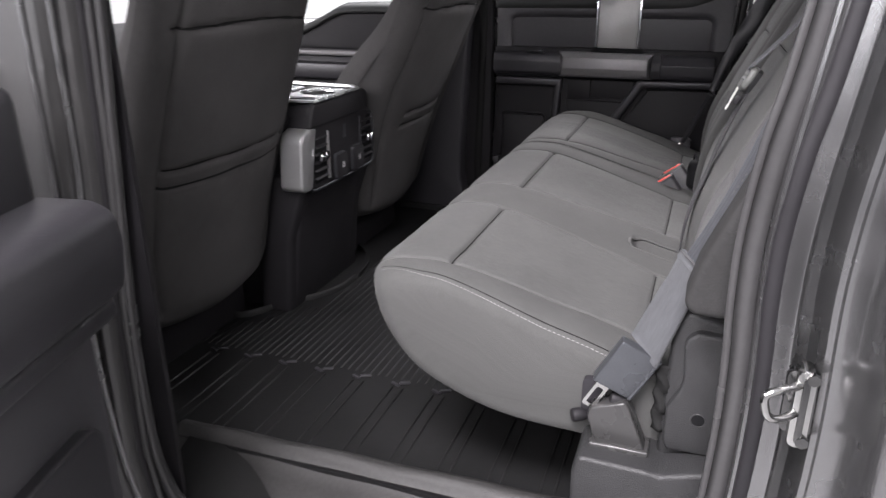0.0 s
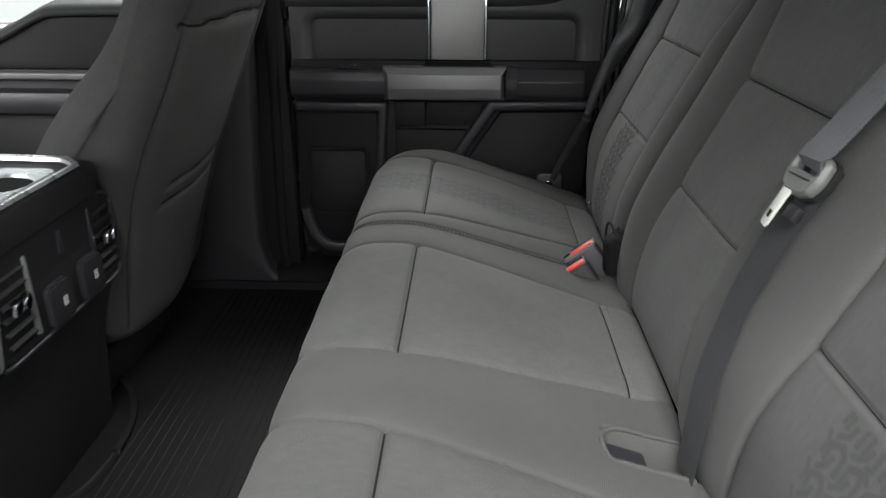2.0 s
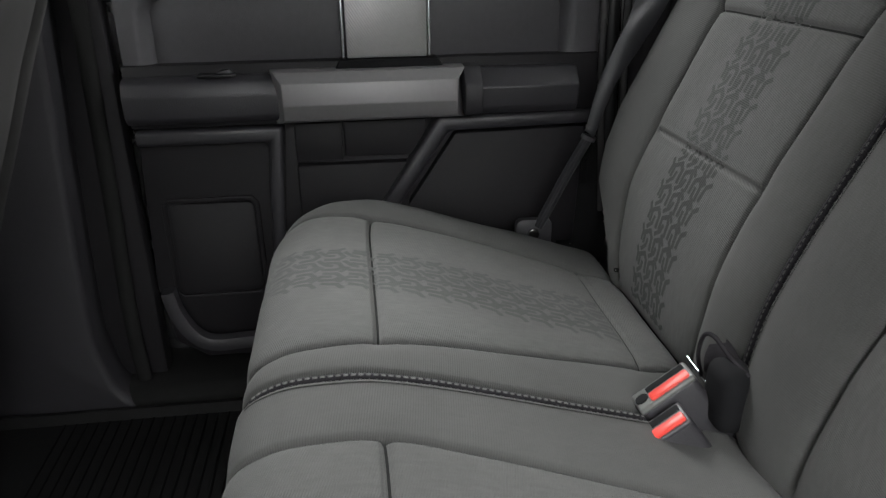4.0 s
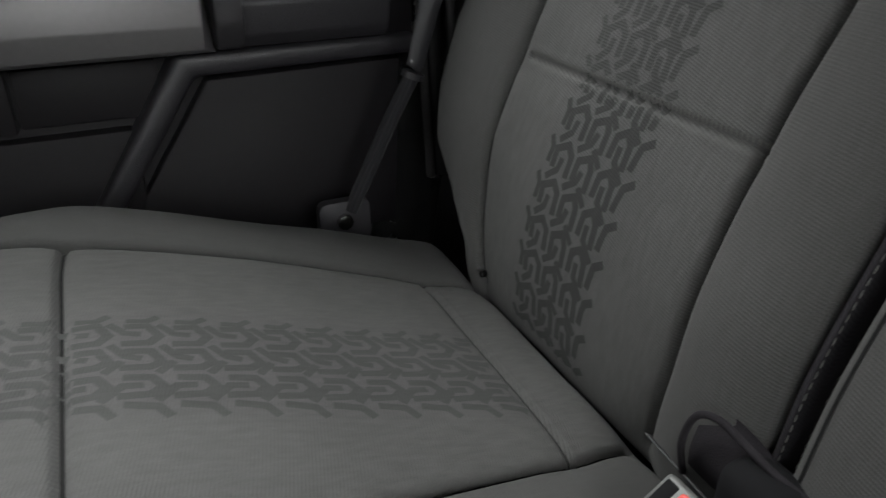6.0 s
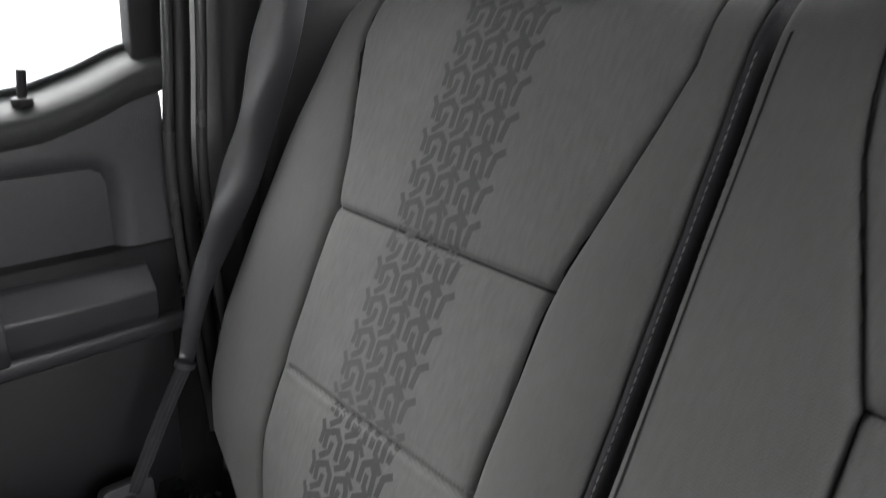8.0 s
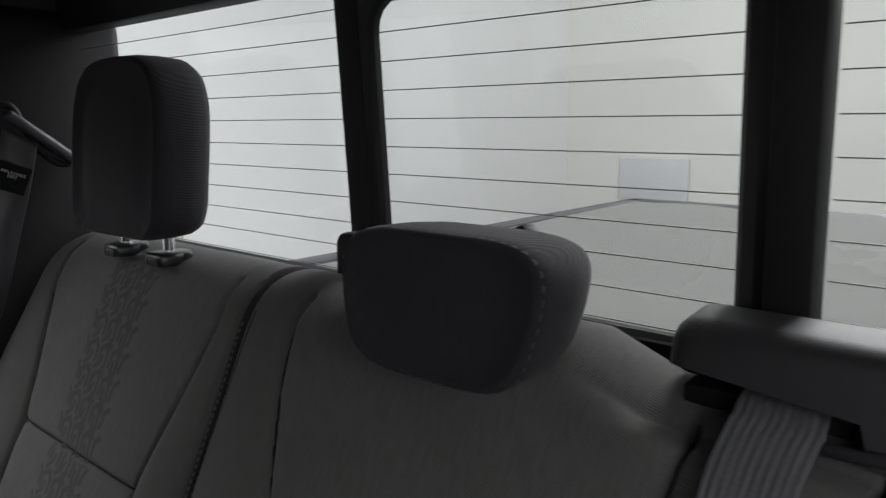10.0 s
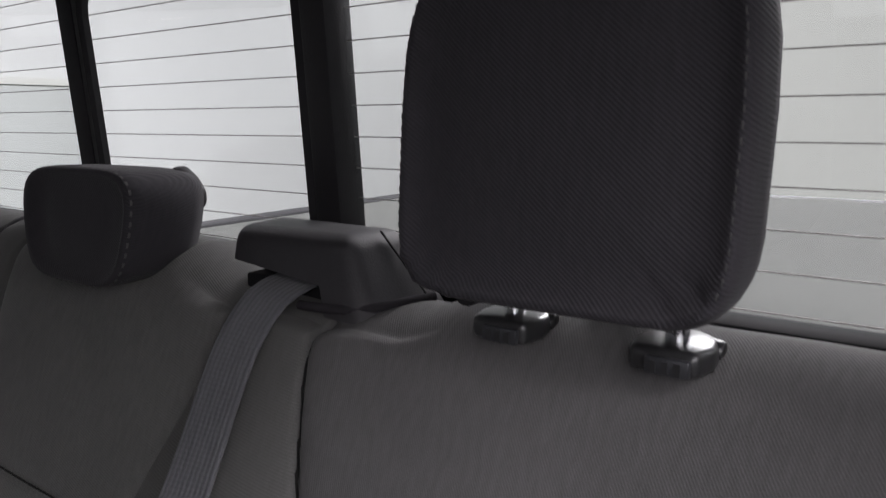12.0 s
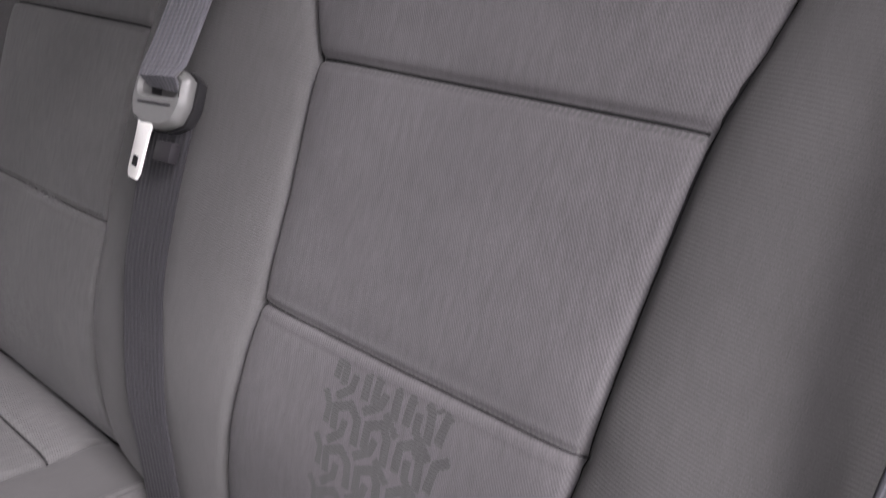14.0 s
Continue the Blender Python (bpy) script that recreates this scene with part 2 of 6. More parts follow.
M_PAINT = material("dark_grey_metallic_paint", (0.18, 0.18, 0.183), 0.24, 0.85, 0.10, 20, 0.02, 2600, 0.5, 0.8)
M_POST = material("dark_door_frame_paint", (0.042, 0.041, 0.041), 0.35, 0.3, 0.08, 20, 0.1, 1200, 0.5, 0.3)
M_LINER = material("grey_headliner", (0.06, 0.06, 0.06), 0.95, 0, 0.08, 20, 0.3, 500)
M_CARPET = material("black_carpet", (0.018, 0.018, 0.018), 0.97, 0, 0.3, 30, 0.8, 500, 0.1)
M_GLASS = glass("clear_glass")
M_LINE = material("defroster_line", (0.22, 0.21, 0.20), 0.5)
M_WALL = material("white_hall_paint", (0.85, 0.855, 0.84), 0.8, 0, 0.025, 0.6, 0.05, 60)
M_WALL_B = material("cream_hall_paint", (0.82, 0.82, 0.77), 0.8, 0, 0.03, 0.6, 0.05, 60)
M_FLOOR = material("grey_hall_floor", (0.30, 0.30, 0.30), 0.4, 0, 0.12, 0.7, 0.05, 40)
M_COVER = material("grey_vinyl_bed_cover", (0.112, 0.113, 0.107), 0.9, 0, 0.08, 1.2, 0.1, 200, 0.12)
M_ORANGE = material("orange_tab", (0.5, 0.16, 0.05), 0.5)
# black for labels and trim; its colour also gives holes and recesses their shade
M_LABEL = material("black_trim_and_hole_shade", (0.009, 0.009, 0.010), 0.8, 0, 0.12, 9, 0, 300, 0.12)
M_MARK = material("printed_white", (0.55, 0.55, 0.55), 0.6)


# ---- mesh helpers ----
def thing(name, label="", category="", group="", kind="", at=(0, 0, 0)):
    ob = new(name)
    ob.empty_display_size = 0.05
    ob.location = at
    return tagged(ob, label, category, group, kind)


def mesh_part(name, verts, faces, mat, parent=None, label="", uv=None, smooth=True):
    """One mesh object in world metres, put under its parent."""
    me = bpy.data.meshes.new(name)
    me.from_pydata([tuple(map(float, v)) for v in verts], [], [tuple(map(int, f)) for f in faces])
    if uv is not None:
        lay = me.uv_layers.new(name="layout")
        idx = np.empty(len(me.loops), dtype=np.int32)
        me.loops.foreach_get("vertex_index", idx)
        lay.data.foreach_set("uv", np.asarray(uv, dtype=np.float32)[idx].ravel())
    me.polygons.foreach_set("use_smooth", [smooth] * len(me.polygons))
    me.materials.append(mat)
    me.update()
    ob = new(name, me)
    if parent is not None:
        base = Vector((0, 0, 0))
        p = parent
        while p is not None:
            base += p.location
            p = p.parent
        me.transform(Matrix.Translation(-base))
        ob.parent = parent
    if label:
        ob["label"] = label
    return ob


def part(name, bm, mat, parent=None, label="", smooth=True, uvbox=False):
    bmesh.ops.recalc_face_normals(bm, faces=bm.faces)
    vs = [v.co.copy() for v in bm.verts]
    bm.verts.index_update()
    fs = [[v.index for v in f.verts] for f in bm.faces]
    bm.free()
    uv = None
    if uvbox:
        uv = [(v.y + v.x * 0.3, v.z + v.x * 0.6) for v in vs]
    ob = mesh_part(name, vs, fs, mat, parent, label, uv, smooth)
    if smooth:
        ob.data.set_sharp_from_angle(angle=radians(38))
    return ob


def box(x0, x1, y0, y1, z0, z1, bevel=0.0, seg=2):
    bm = bmesh.new()
    bmesh.ops.create_cube(bm, size=1)
    for v in bm.verts:
        v.co = Vector(((x0 + x1) / 2 + v.co.x * (x1 - x0), (y0 + y1) / 2 + v.co.y * (y1 - y0), (z0 + z1) / 2 + v.co.z * (z1 - z0)))
    if bevel:
        bmesh.ops.bevel(bm, geom=bm.edges[:], offset=bevel, segments=seg, profile=0.5, affect="EDGES")
    return bm


def slab(poly, axis, a, b, bevel=0.0, seg=2):
    """A closed outline drawn in the plane across an axis, drawn out from a to b. For y the outline is (x, z); for x (y, z); for z (x, y)."""
    bm = bmesh.new()

    def place(p, d):
        return {"x": (d, p[0], p[1]), "y": (p[0], d, p[1]), "z": (p[0], p[1], d)}[axis]
    lo = [bm.verts.new(place(p, a)) for p in poly]
    hi = [bm.verts.new(place(p, b)) for p in poly]
    n = len(poly)
    bm.faces.new(lo)
    bm.faces.new(hi[::-1])
    for i in range(n):
        bm.faces.new((lo[i], hi[i], hi[(i + 1) % n], lo[(i + 1) % n]))
    bmesh.ops.recalc_face_normals(bm, faces=bm.faces)
    if bevel:
        bmesh.ops.bevel(bm, geom=bm.edges[:], offset=bevel, segments=seg, profile=0.5, affect="EDGES", clamp_overlap=True)
    return bm


def round_rect(a0, a1, b0, b1, r, n=5):
    pts = []
    for (ca, cb, s) in ((a1 - r, b1 - r, 0), (a0 + r, b1 - r, 90), (a0 + r, b0 + r, 180), (a1 - r, b0 + r, 270)):
        for i in range(n + 1):
            t = radians(s + 90 * i / n)
            pts.append((ca + r * math.cos(t), cb + r * math.sin(t)))
    return pts


def smooth_path(pts, step=0.01):
    """A curve through the points, resampled at even steps."""
    p = np.array(pts, float)
    q = np.vstack([2 * p[0] - p[1], p, 2 * p[-1] - p[-2]])
    out = []
    for i in range(1, len(q) - 2):
        t = np.linspace(0, 1, 24, endpoint=False)[:, None]
        a, b, c, d = q[i - 1], q[i], q[i + 1], q[i + 2]
        out.append(0.5 * (2 * b + (c - a) * t + (2 * a - 5 * b + 4 * c - d) * t ** 2 + (3 * b - a - 3 * c + d) * t ** 3))
    out = np.vstack(out + [p[-1:]])
    s = np.concatenate([[0], np.cumsum(np.linalg.norm(np.diff(out, axis=0), axis=1))])
    n = max(2, int(round(s[-1] / step)) + 1)
    u = np.linspace(0, s[-1], n)
    return np.stack([np.interp(u, s, out[:, k]) for k in range(p.shape[1])], 1)


def sweep(path, section, side, closed=True):
    """A section (list of (a, b)) carried along a path; a lies along the side direction, b across it."""
    path = np.asarray(path, float)
    n, k = len(path), len(section)
    tang = np.gradient(path, axis=0)
    tang /= np.linalg.norm(tang, axis=1, keepdims=True)
    side = np.asarray(side, float)
    if side.ndim == 1:
        side = np.repeat(side[None], n, 0)
    side = side - tang * np.sum(side * tang, 1, keepdims=True)
    side /= np.linalg.norm(side, axis=1, keepdims=True)
    up = np.cross(tang, side)
    verts = []
    uv = []
    s = np.concatenate([[0], np.cumsum(np.linalg.norm(np.diff(path, axis=0), axis=1))])
    for i in range(n):
        for a, b in section:
            verts.append(path[i] + side[i] * a + up[i] * b)
            uv.append((a, s[i]))
    faces = []
    for i in range(n - 1):
        for j in range(k if closed else k - 1):
            faces.append((i * k + j, i * k + (j + 1) % k, (i + 1) * k + (j + 1) % k, (i + 1) * k + j))
    if closed:
        faces.append(tuple(range(k))[::-1])
        faces.append(tuple((n - 1) * k + j for j in range(k)))
    return verts, faces, uv


def ring_section(r, n=8):
    return [(r * math.cos(2 * math.pi * i / n), r * math.sin(2 * math.pi * i / n)) for i in range(n)]


def strap_section(w, t):
    """Webbing: a flat band with thickened, rounded edges."""
    h = w / 2
    return [(-h, -t * 0.3), (-h + t, -t / 2), (-h * 0.5, -t / 2), (0, -t / 2), (h * 0.5, -t / 2), (h - t, -t / 2), (h, -t * 0.3), (h, t * 0.3), (h - t, t / 2), (h * 0.5, t / 2), (0, t / 2), (-h * 0.5, t / 2), (-h + t, t / 2), (-h, t * 0.3)]


def swept(name, path, section, side, mat, parent, label="", smooth=True):
    v, f, uv = sweep(path, section, side)
    ob = mesh_part(name, v, f, mat, parent, label, uv, smooth)
    if smooth:
        ob.data.set_sharp_from_angle(angle=radians(50))
    return ob


def cylinder(p, q, r, n=16, bevel=0.0):
    p, q = Vector(p), Vector(q)
    bm = bmesh.new()
    bmesh.ops.create_cone(bm, cap_ends=True, segments=n, radius1=r, radius2=r, depth=(q - p).length)
    if bevel:
        es = [e for e in bm.edges if len({round(v.co.z, 5) for v in e.verts}) == 1]
        bmesh.ops.bevel(bm, geom=es, offset=bevel, segments=2, profile=0.5, affect="EDGES")
    m = Matrix.Translation((p + q) / 2) @ (q - p).to_track_quat("Z", "Y").to_matrix().to_4x4()
    bmesh.ops.transform(bm, matrix=m, verts=bm.verts)
    return bm


def turned(bm, m):
    bmesh.ops.transform(bm, matrix=m, verts=bm.verts)
    return bm


def smooth_loop(pts, n):
    """A closed outline resampled to n points, starting at its lowest left point."""
    p = np.array(pts + [pts[0]], float)
    s = np.concatenate([[0], np.cumsum(np.linalg.norm(np.diff(p, axis=0), axis=1))])
    area = 0.5 * np.sum(p[:-1, 0] * p[1:, 1] - p[1:, 0] * p[:-1, 1])
    u = np.linspace(0, s[-1], n, endpoint=False)
    q = np.stack([np.interp(u, s, p[:, 0]), np.interp(u, s, p[:, 1])], 1)
    if area < 0:
        q = q[::-1]
    k = int(np.argmin(q[:, 0] + q[:, 1]))
    return [tuple(r) for r in np.roll(q, -k, 0)]


def grow(pts, d):
    p = np.array(pts)
    t = np.roll(p, -1, 0) - np.roll(p, 1, 0)
    t /= np.linalg.norm(t, axis=1, keepdims=True) + 1e-9
    return [tuple(r) for r in p + np.stack([t[:, 1], -t[:, 0]], 1) * d]


# ---- upholstery ----


def seam_gap(line, a, b):
    d = np.full(a.shape, 9.0)
    for (a0, b0), (a1, b1) in zip(line[:-1], line[1:]):
        la, lb = a1 - a0, b1 - b0
        t = np.clip(((a - a0) * la + (b - b0) * lb) / (la * la + lb * lb + 1e-12), 0, 1)
        d = np.minimum(d, np.hypot(a - a0 - t * la, b - b0 - t * lb))
    return d


class Pad:
    """A stuffed seat pad: a side profile (x, z) drawn out across the cab, with rounded ends, long sewn seams that run along the profile and short ones across it."""

    def __init__(self, prof, ends, step=0.0032, radius=0.035, long_seams=(), cross_seams=(), soft_seams=(), shape=None, span=None, depth=1.0, swell=0.0, swollen=()):
        p = smooth_path(prof, step)
        self.s = np.concatenate([[0], np.cumsum(np.linalg.norm(np.diff(p, axis=0), axis=1))])
        self.x, self.z = p[:, 0], p[:, 1]
        self.span = span
        # move the nearest row onto each cross seam
        for line in list(cross_seams) + list(soft_seams):
            sc = self.to_s(line[:1])[0][0]
            i = int(np.argmin(np.abs(self.s - sc)))
            q = np.array([np.interp(sc, self.s, self.x), np.interp(sc, self.s, self.z)])
            self.x[i], self.z[i] = q
            self.s[i] = sc
        p = np.stack([self.x, self.z], 1)
        t = np.gradient(p, axis=0)
        t /= np.linalg.norm(t, axis=1, keepdims=True)
        nx, nz = -t[:, 1], t[:, 0]
        self.y0, self.y1 = ends(self.x, self.z)
        lines = [self.to_s(q) for q in long_seams]
        cuts = [self.y0]
        for q in sorted(lines, key=lambda q: q[len(q) // 2][1]):
            q = sorted(q)
            cuts.append(np.interp(self.s, [a[0] for a in q], [a[1] for a in q]))
        cuts.append(self.y1)
        cols, self.lab, self.edge = [], [], []
        for k, (a, b) in enumerate(zip(cuts[:-1], cuts[1:])):
            m = max(2, int(np.max(np.abs(b - a)) / step))
            for j in range(m):
                cols.append(a + (b - a) * j / m)
                self.lab.append(k)
        cols.append(cuts[-1])
        Y = np.stack(cols, 1)
        m = Y.shape[1]
        S = np.repeat(self.s[:, None], m, 1)
        h = np.zeros_like(S)
        r0, r1 = radius if isinstance(radius, tuple) else (radius, radius)
        for d, r in ((np.abs(Y - self.y0[:, None]), r0), (np.abs(self.y1[:, None] - Y), r1)):
            q = np.clip(1 - d / r, 0, 1)
            h -= r * (1 - np.sqrt(np.maximum(0, 1 - q * q)))
        self.S, self.Y = S, Y
        for line in lines:
            g = seam_gap(line, S, Y)
            h -= depth * (0.0060 * np.exp(-(g / 0.0026) ** 2) + 0.0042 * np.exp(-(g / 0.015) ** 1.3))
        for q in cross_seams:
            g = seam_gap(self.to_s(q), S, Y)
            h -= depth * (0.0055 * np.exp(-(g / 0.0024) ** 2) + 0.0026 * np.exp(-(g / 0.013) ** 1.3))
        for q in soft_seams:
            g = seam_gap(self.to_s(q), S, Y)
            h += depth * (0.0012 * np.exp(-((g - 0.0048) / 0.0024) ** 2) - 0.0030 * np.exp(-(g / 0.0022) ** 2) - 0.0036 * np.exp(-(g / 0.014) ** 1.3))
        if swell:
            lab = np.array(self.lab + [self.lab[-1]])
            for k in swollen:
                a, b = cuts[k], cuts[k + 1]
                f = np.clip((Y - a[:, None]) / (b - a)[:, None], 0, 1)
                h += swell * np.sin(np.pi * f) ** 0.8 * (lab[None] == k) * np.clip((0.80 - self.z) / 0.12, 0, 1)[:, None]
        h += self.lumps(S, Y)
        X = self.x[:, None] + nx[:, None] * h
        Z = self.z[:, None] + nz[:, None] * h
        if shape is not None:
            X, Y, Z = shape(X, Y, Z)
        self.P = np.stack([X, Y, Z], 2)
        du = np.gradient(self.P, axis=0)
        dv = np.gradient(self.P, axis=1)
        n = np.cross(du, dv)
        n /= np.linalg.norm(n, axis=2, keepdims=True) + 1e-12
        self.flip = bool(np.sum(n[:, m // 2, 0] * nx + n[:, m // 2, 2] * nz) < 0)
        self.N = -n if self.flip else n

    def lumps(self, S, Y):
        """Slow unevenness of the stuffing."""
        return 0.0006 * (np.sin(S * 23 + Y * 17 + 1.3) * np.sin(Y * 31 - S * 9 + 0.4)) + 0.00015 * np.sin(S * 71 + 2 * np.sin(Y * 43)) * np.sin(Y * 67 + 0.7)

    def to_s(self, line):
        """Seam points given as (x or z on the shown side, y), turned into lengths along the profile."""
        key, lo, hi = self.span
        a = (self.x if key == "x" else self.z)[lo:hi]
        s = self.s[lo:hi]
        o = np.argsort(a)
        return [(float(np.interp(p[0], a[o], s[o])), p[1]) for p in line]

    def build(self, panels, parent):
        """panels: for each strip between long seams, (name, material, label); each strip is one mesh."""
        n, m = self.S.shape
        V = self.P.reshape(-1, 3)
        UV = np.stack([self.Y.ravel(), self.S.ravel()], 1)
        ii, jj = np.meshgrid(np.arange(n - 1), np.arange(m - 1), indexing="ij")
        a = ii * m + jj
        quads = np.stack([a, a + 1, a + m + 1, a + m], 2)
        if self.flip is False:
            quads = quads[:, :, ::-1]
        lab = np.array(self.lab)
        out = {}
        for strip, key in enumerate(panels):
            cols = lab == strip
            f = quads[:, cols].reshape(-1, 4)
            used, inv = np.unique(f, return_inverse=True)
            fl = inv.reshape(-1, 4).tolist()
            idx = {int(u): i for i, u in enumerate(used)}
            for col in (0, m - 1):
                if col in idx:
                    ring = [idx[r * m + col] for r in range(n)]
                    fl.append(ring if col else ring[::-1])
            name, mat, label = key
            out[strip] = mesh_part(name, V[used], fl, mat, parent, label, UV[used])
        return [out[k] for k in range(len(panels))]

    def at(self, s, y):
        s, y = np.atleast_1d(s), np.atleast_1d(y)
        fi = np.interp(s, self.s, np.arange(len(self.s)))
        i = np.clip(fi.astype(int), 0, len(self.s) - 2)
        m = self.Y.shape[1]
        fj = np.array([np.interp(yy, self.Y[a], np.arange(m)) for yy, a in zip(y, i)])
        j = np.clip(fj.astype(int), 0, m - 2)
        u, w = (fi - i)[:, None], (fj - j)[:, None]
        r = []
        for A in (self.P, self.N):
            r.append((1 - u) * (1 - w) * A[i, j] + u * (1 - w) * A[i + 1, j] + (1 - u) * w * A[i, j + 1] + u * w * A[i + 1, j + 1])
        return r

    def stitches(self, line, parent, mat, name="stitching", pitch=0.0065, length=0.0045, w=0.0011, lift=0.0006, off=0.0, label=""):
        """A row of thread stitches along a seam line; off shifts it sideways."""
        pl = smooth_path(self.to_s(line), 0.002)
        s = np.concatenate([[0], np.cumsum(np.linalg.norm(np.diff(pl, axis=0), axis=1))])
        t = np.gradient(pl, axis=0)
        t /= np.linalg.norm(t, axis=1, keepdims=True) + 1e-12
        pl = pl + np.stack([-t[:, 1], t[:, 0]], 1) * off
        verts, faces = [], []
        for c in np.arange(pitch / 2, s[-1], pitch):
            q = [np.array([np.interp(c + e, s, pl[:, 0]), np.interp(c + e, s, pl[:, 1])]) for e in (-length / 2, 0, length / 2)]
            d = q[2] - q[0]
            d = np.array([-d[1], d[0]]) / (np.linalg.norm(d) + 1e-9) * w / 2
            pts = [(q[0] + d * 0.5, 0), (q[0] - d * 0.5, 0), (q[1] + d, 1), (q[1] - d, 1), (q[2] + d * 0.5, 0), (q[2] - d * 0.5, 0)]
            b = len(verts)
            for p, up in pts:
                pos, nor = self.at(p[0], p[1])
                verts.append(pos[0] + nor[0] * (lift * (0.2 + up)))
            faces += [(b, b + 1, b + 3, b + 2), (b + 2, b + 3, b + 5, b + 4)]
        if verts:
            return mesh_part(name, verts, faces, mat, parent, label)

    def crease(self, line, parent, w=0.0024, lift=0.0004, name="seam", mat=None):
        """A dark strip laid along a seam; the shade of its slit is put into colour."""
        pl = smooth_path(self.to_s(line), 0.004)
        t = np.gradient(pl, axis=0)
        t /= np.linalg.norm(t, axis=1, keepdims=True) + 1e-12
        nrm = np.stack([-t[:, 1], t[:, 0]], 1)
        verts = []
        for e in (-0.5, 0.5):
            q = pl + nrm * (w * e)
            pos, nor = self.at(q[:, 0], q[:, 1])
            verts += list(pos + nor * lift)
        m = len(pl)
        return mesh_part(name, verts, [(j, j + 1, m + j + 1, m + j) for j in range(m - 1)], mat or M_SLIT, parent)

    def tread(self, s0, s1, yc, parent, mat, pitch=0.0250, period=0.0288, phase=0.0, slant=0.0, label="dark printed tyre-tread motif"):
        """The printed tread: three lanes of arches with interlocking hooks and notched edges, laid a hair above the cloth."""
        verts, faces, uv = [], [], []
        for i in range(-2, int((s1 - s0) / period) + 3):
            for line, w in TREAD:
                q = np.array([(s1 - (v + i + phase) * period, yc - (u - 0.28) * pitch + slant * (v + i + phase) * period) for u, v in line])
                t = np.diff(q, axis=0)
                t /= np.linalg.norm(t, axis=1, keepdims=True) + 1e-12
                sn = np.stack([-t[:, 1], t[:, 0]], 1)
                # mitred corners keep the blocks angular
                mit = np.array([sn[0]] + [(a + c) / max(0.45, 1 + float(a @ c)) for a, c in zip(sn[:-1], sn[1:])] + [sn[-1]])
                fine, fine_n = [q[0]], [mit[0]]
                for a, c, na, nc in zip(q[:-1], q[1:], mit[:-1], mit[1:]):
                    m = max(1, int(np.linalg.norm(c - a) / 0.0025))
                    fine += [a + (c - a) * (j + 1) / m for j in range(m)]
                    fine_n += [na + (nc - na) * (j + 1) / m for j in range(m)]
                q, nrm = np.array(fine), np.array(fine_n)
                keep = (q[:, 0] > s0) & (q[:, 0] < s1)
                if keep.sum() < 2:
                    continue
                b, m = len(verts), len(q)
                for e in (-0.5, 0.5):
                    e2 = q + nrm * (w * pitch * e)
                    e2[:, 0] = np.clip(e2[:, 0], s0, s1)
                    pos, nor = self.at(e2[:, 0], e2[:, 1])
                    verts += list(pos + nor * 0.00025)
                    uv += [(yy, ss) for ss, yy in e2]
                faces += [(b + j, b + j + 1, b + m + j + 1, b + m + j) for j in range(m - 1) if keep[j] and keep[j + 1]]
        return mesh_part("tread_print", verts, faces, mat, parent, label, uv)


# one repeat of the tread: strokes as (across in lanes, down in repeats) with their width in lanes
TREAD = [
    ([(-0.14, 0.68), (-0.16, 0.16), (0.26, -0.02), (0.46, 0.22), (0.50, 0.80)], 0.235),
    ([(0.14, 0.36), (0.05, 0.66), (-0.40, 0.94)], 0.215),
    ([(0.24, 0.74), (0.70, 1.10)], 0.20),
    ([(-1.18, 0.62), (-1.24, 0.14), (-0.80, -0.06), (-0.50, 0.16), (-0.46, 0.72)], 0.235),
    ([(-0.86, 0.30), (-0.90, 0.62), (-1.30, 0.92)], 0.215),
    ([(-1.68, -0.12), (-1.46, 0.14), (-1.46, 0.56)], 0.20),
    ([(0.86, 0.76), (0.86, 0.22), (1.18, 0.04), (1.46, 0.28), (1.52, 0.90)], 0.235),
    ([(1.14, 0.40), (1.16, 0.78), (1.68, 1.20)], 0.215),
    ([(2.22, 0.0), (1.88, 0.20), (1.80, 0.80)], 0.235),
]


# cushion: underside, front roll, top, back
CUSHION = [(0.47, 0.185), (0.36, 0.186), (0.25, 0.192), (0.16, 0.212), (0.085, 0.245), (0.035, 0.295), (0.020, 0.340), (0.030, 0.366), (0.060, 0.381), (0.100, 0.384), (0.145, 0.381), (0.22, 0.363), (0.32, 0.333), (0.42, 0.304), (0.450, 0.296), (0.468, 0.287), (0.480, 0.268), (0.482, 0.220)]
BACK = [(0.530, 0.255), (0.500, 0.262), (0.480, 0.275), (0.469, 0.298), (0.467, 0.330), (0.471, 0.372), (0.482, 0.423), (0.511, 0.495), (0.545, 0.567), (0.580, 0.64), (0.625, 0.735), (0.650, 0.79), (0.668, 0.818), (0.690, 0.833), (0.72, 0.838), (0.752, 0.828), (0.765, 0.80), (0.762, 0.70), (0.72, 0.50), (0.68, 0.30)]


def cushion_shape(y_out):
    """Rounds the outer front corner in plan and lifts the outer bolster a little."""
    def f(X, Y, Z):
        k = np.clip(1 - np.abs(Y - y_out) / 0.13, 0, 1)
        w = np.clip((0.30 - X) / 0.30, 0, 1)
        X = X + 0.055 * k ** 2.2 * w
        lift = 0.010 * np.exp(-((np.abs(Y - y_out) - 0.05) / 0.05) ** 2) * np.clip((Z - 0.25) / 0.05, 0, 1) * np.clip((0.45 - X) / 0.1, 0, 1)
        return X, Y, Z + lift
    return f


def outer_end(z):
    return np.interp(z, [0.25, 0.33, 0.37, 0.40, 0.445, 0.50, 0.60, 0.70, 0.80, 0.835], [0.575, 0.592, 0.630, 0.675, 0.700, 0.712, 0.712, 0.702, 0.682, 0.662])


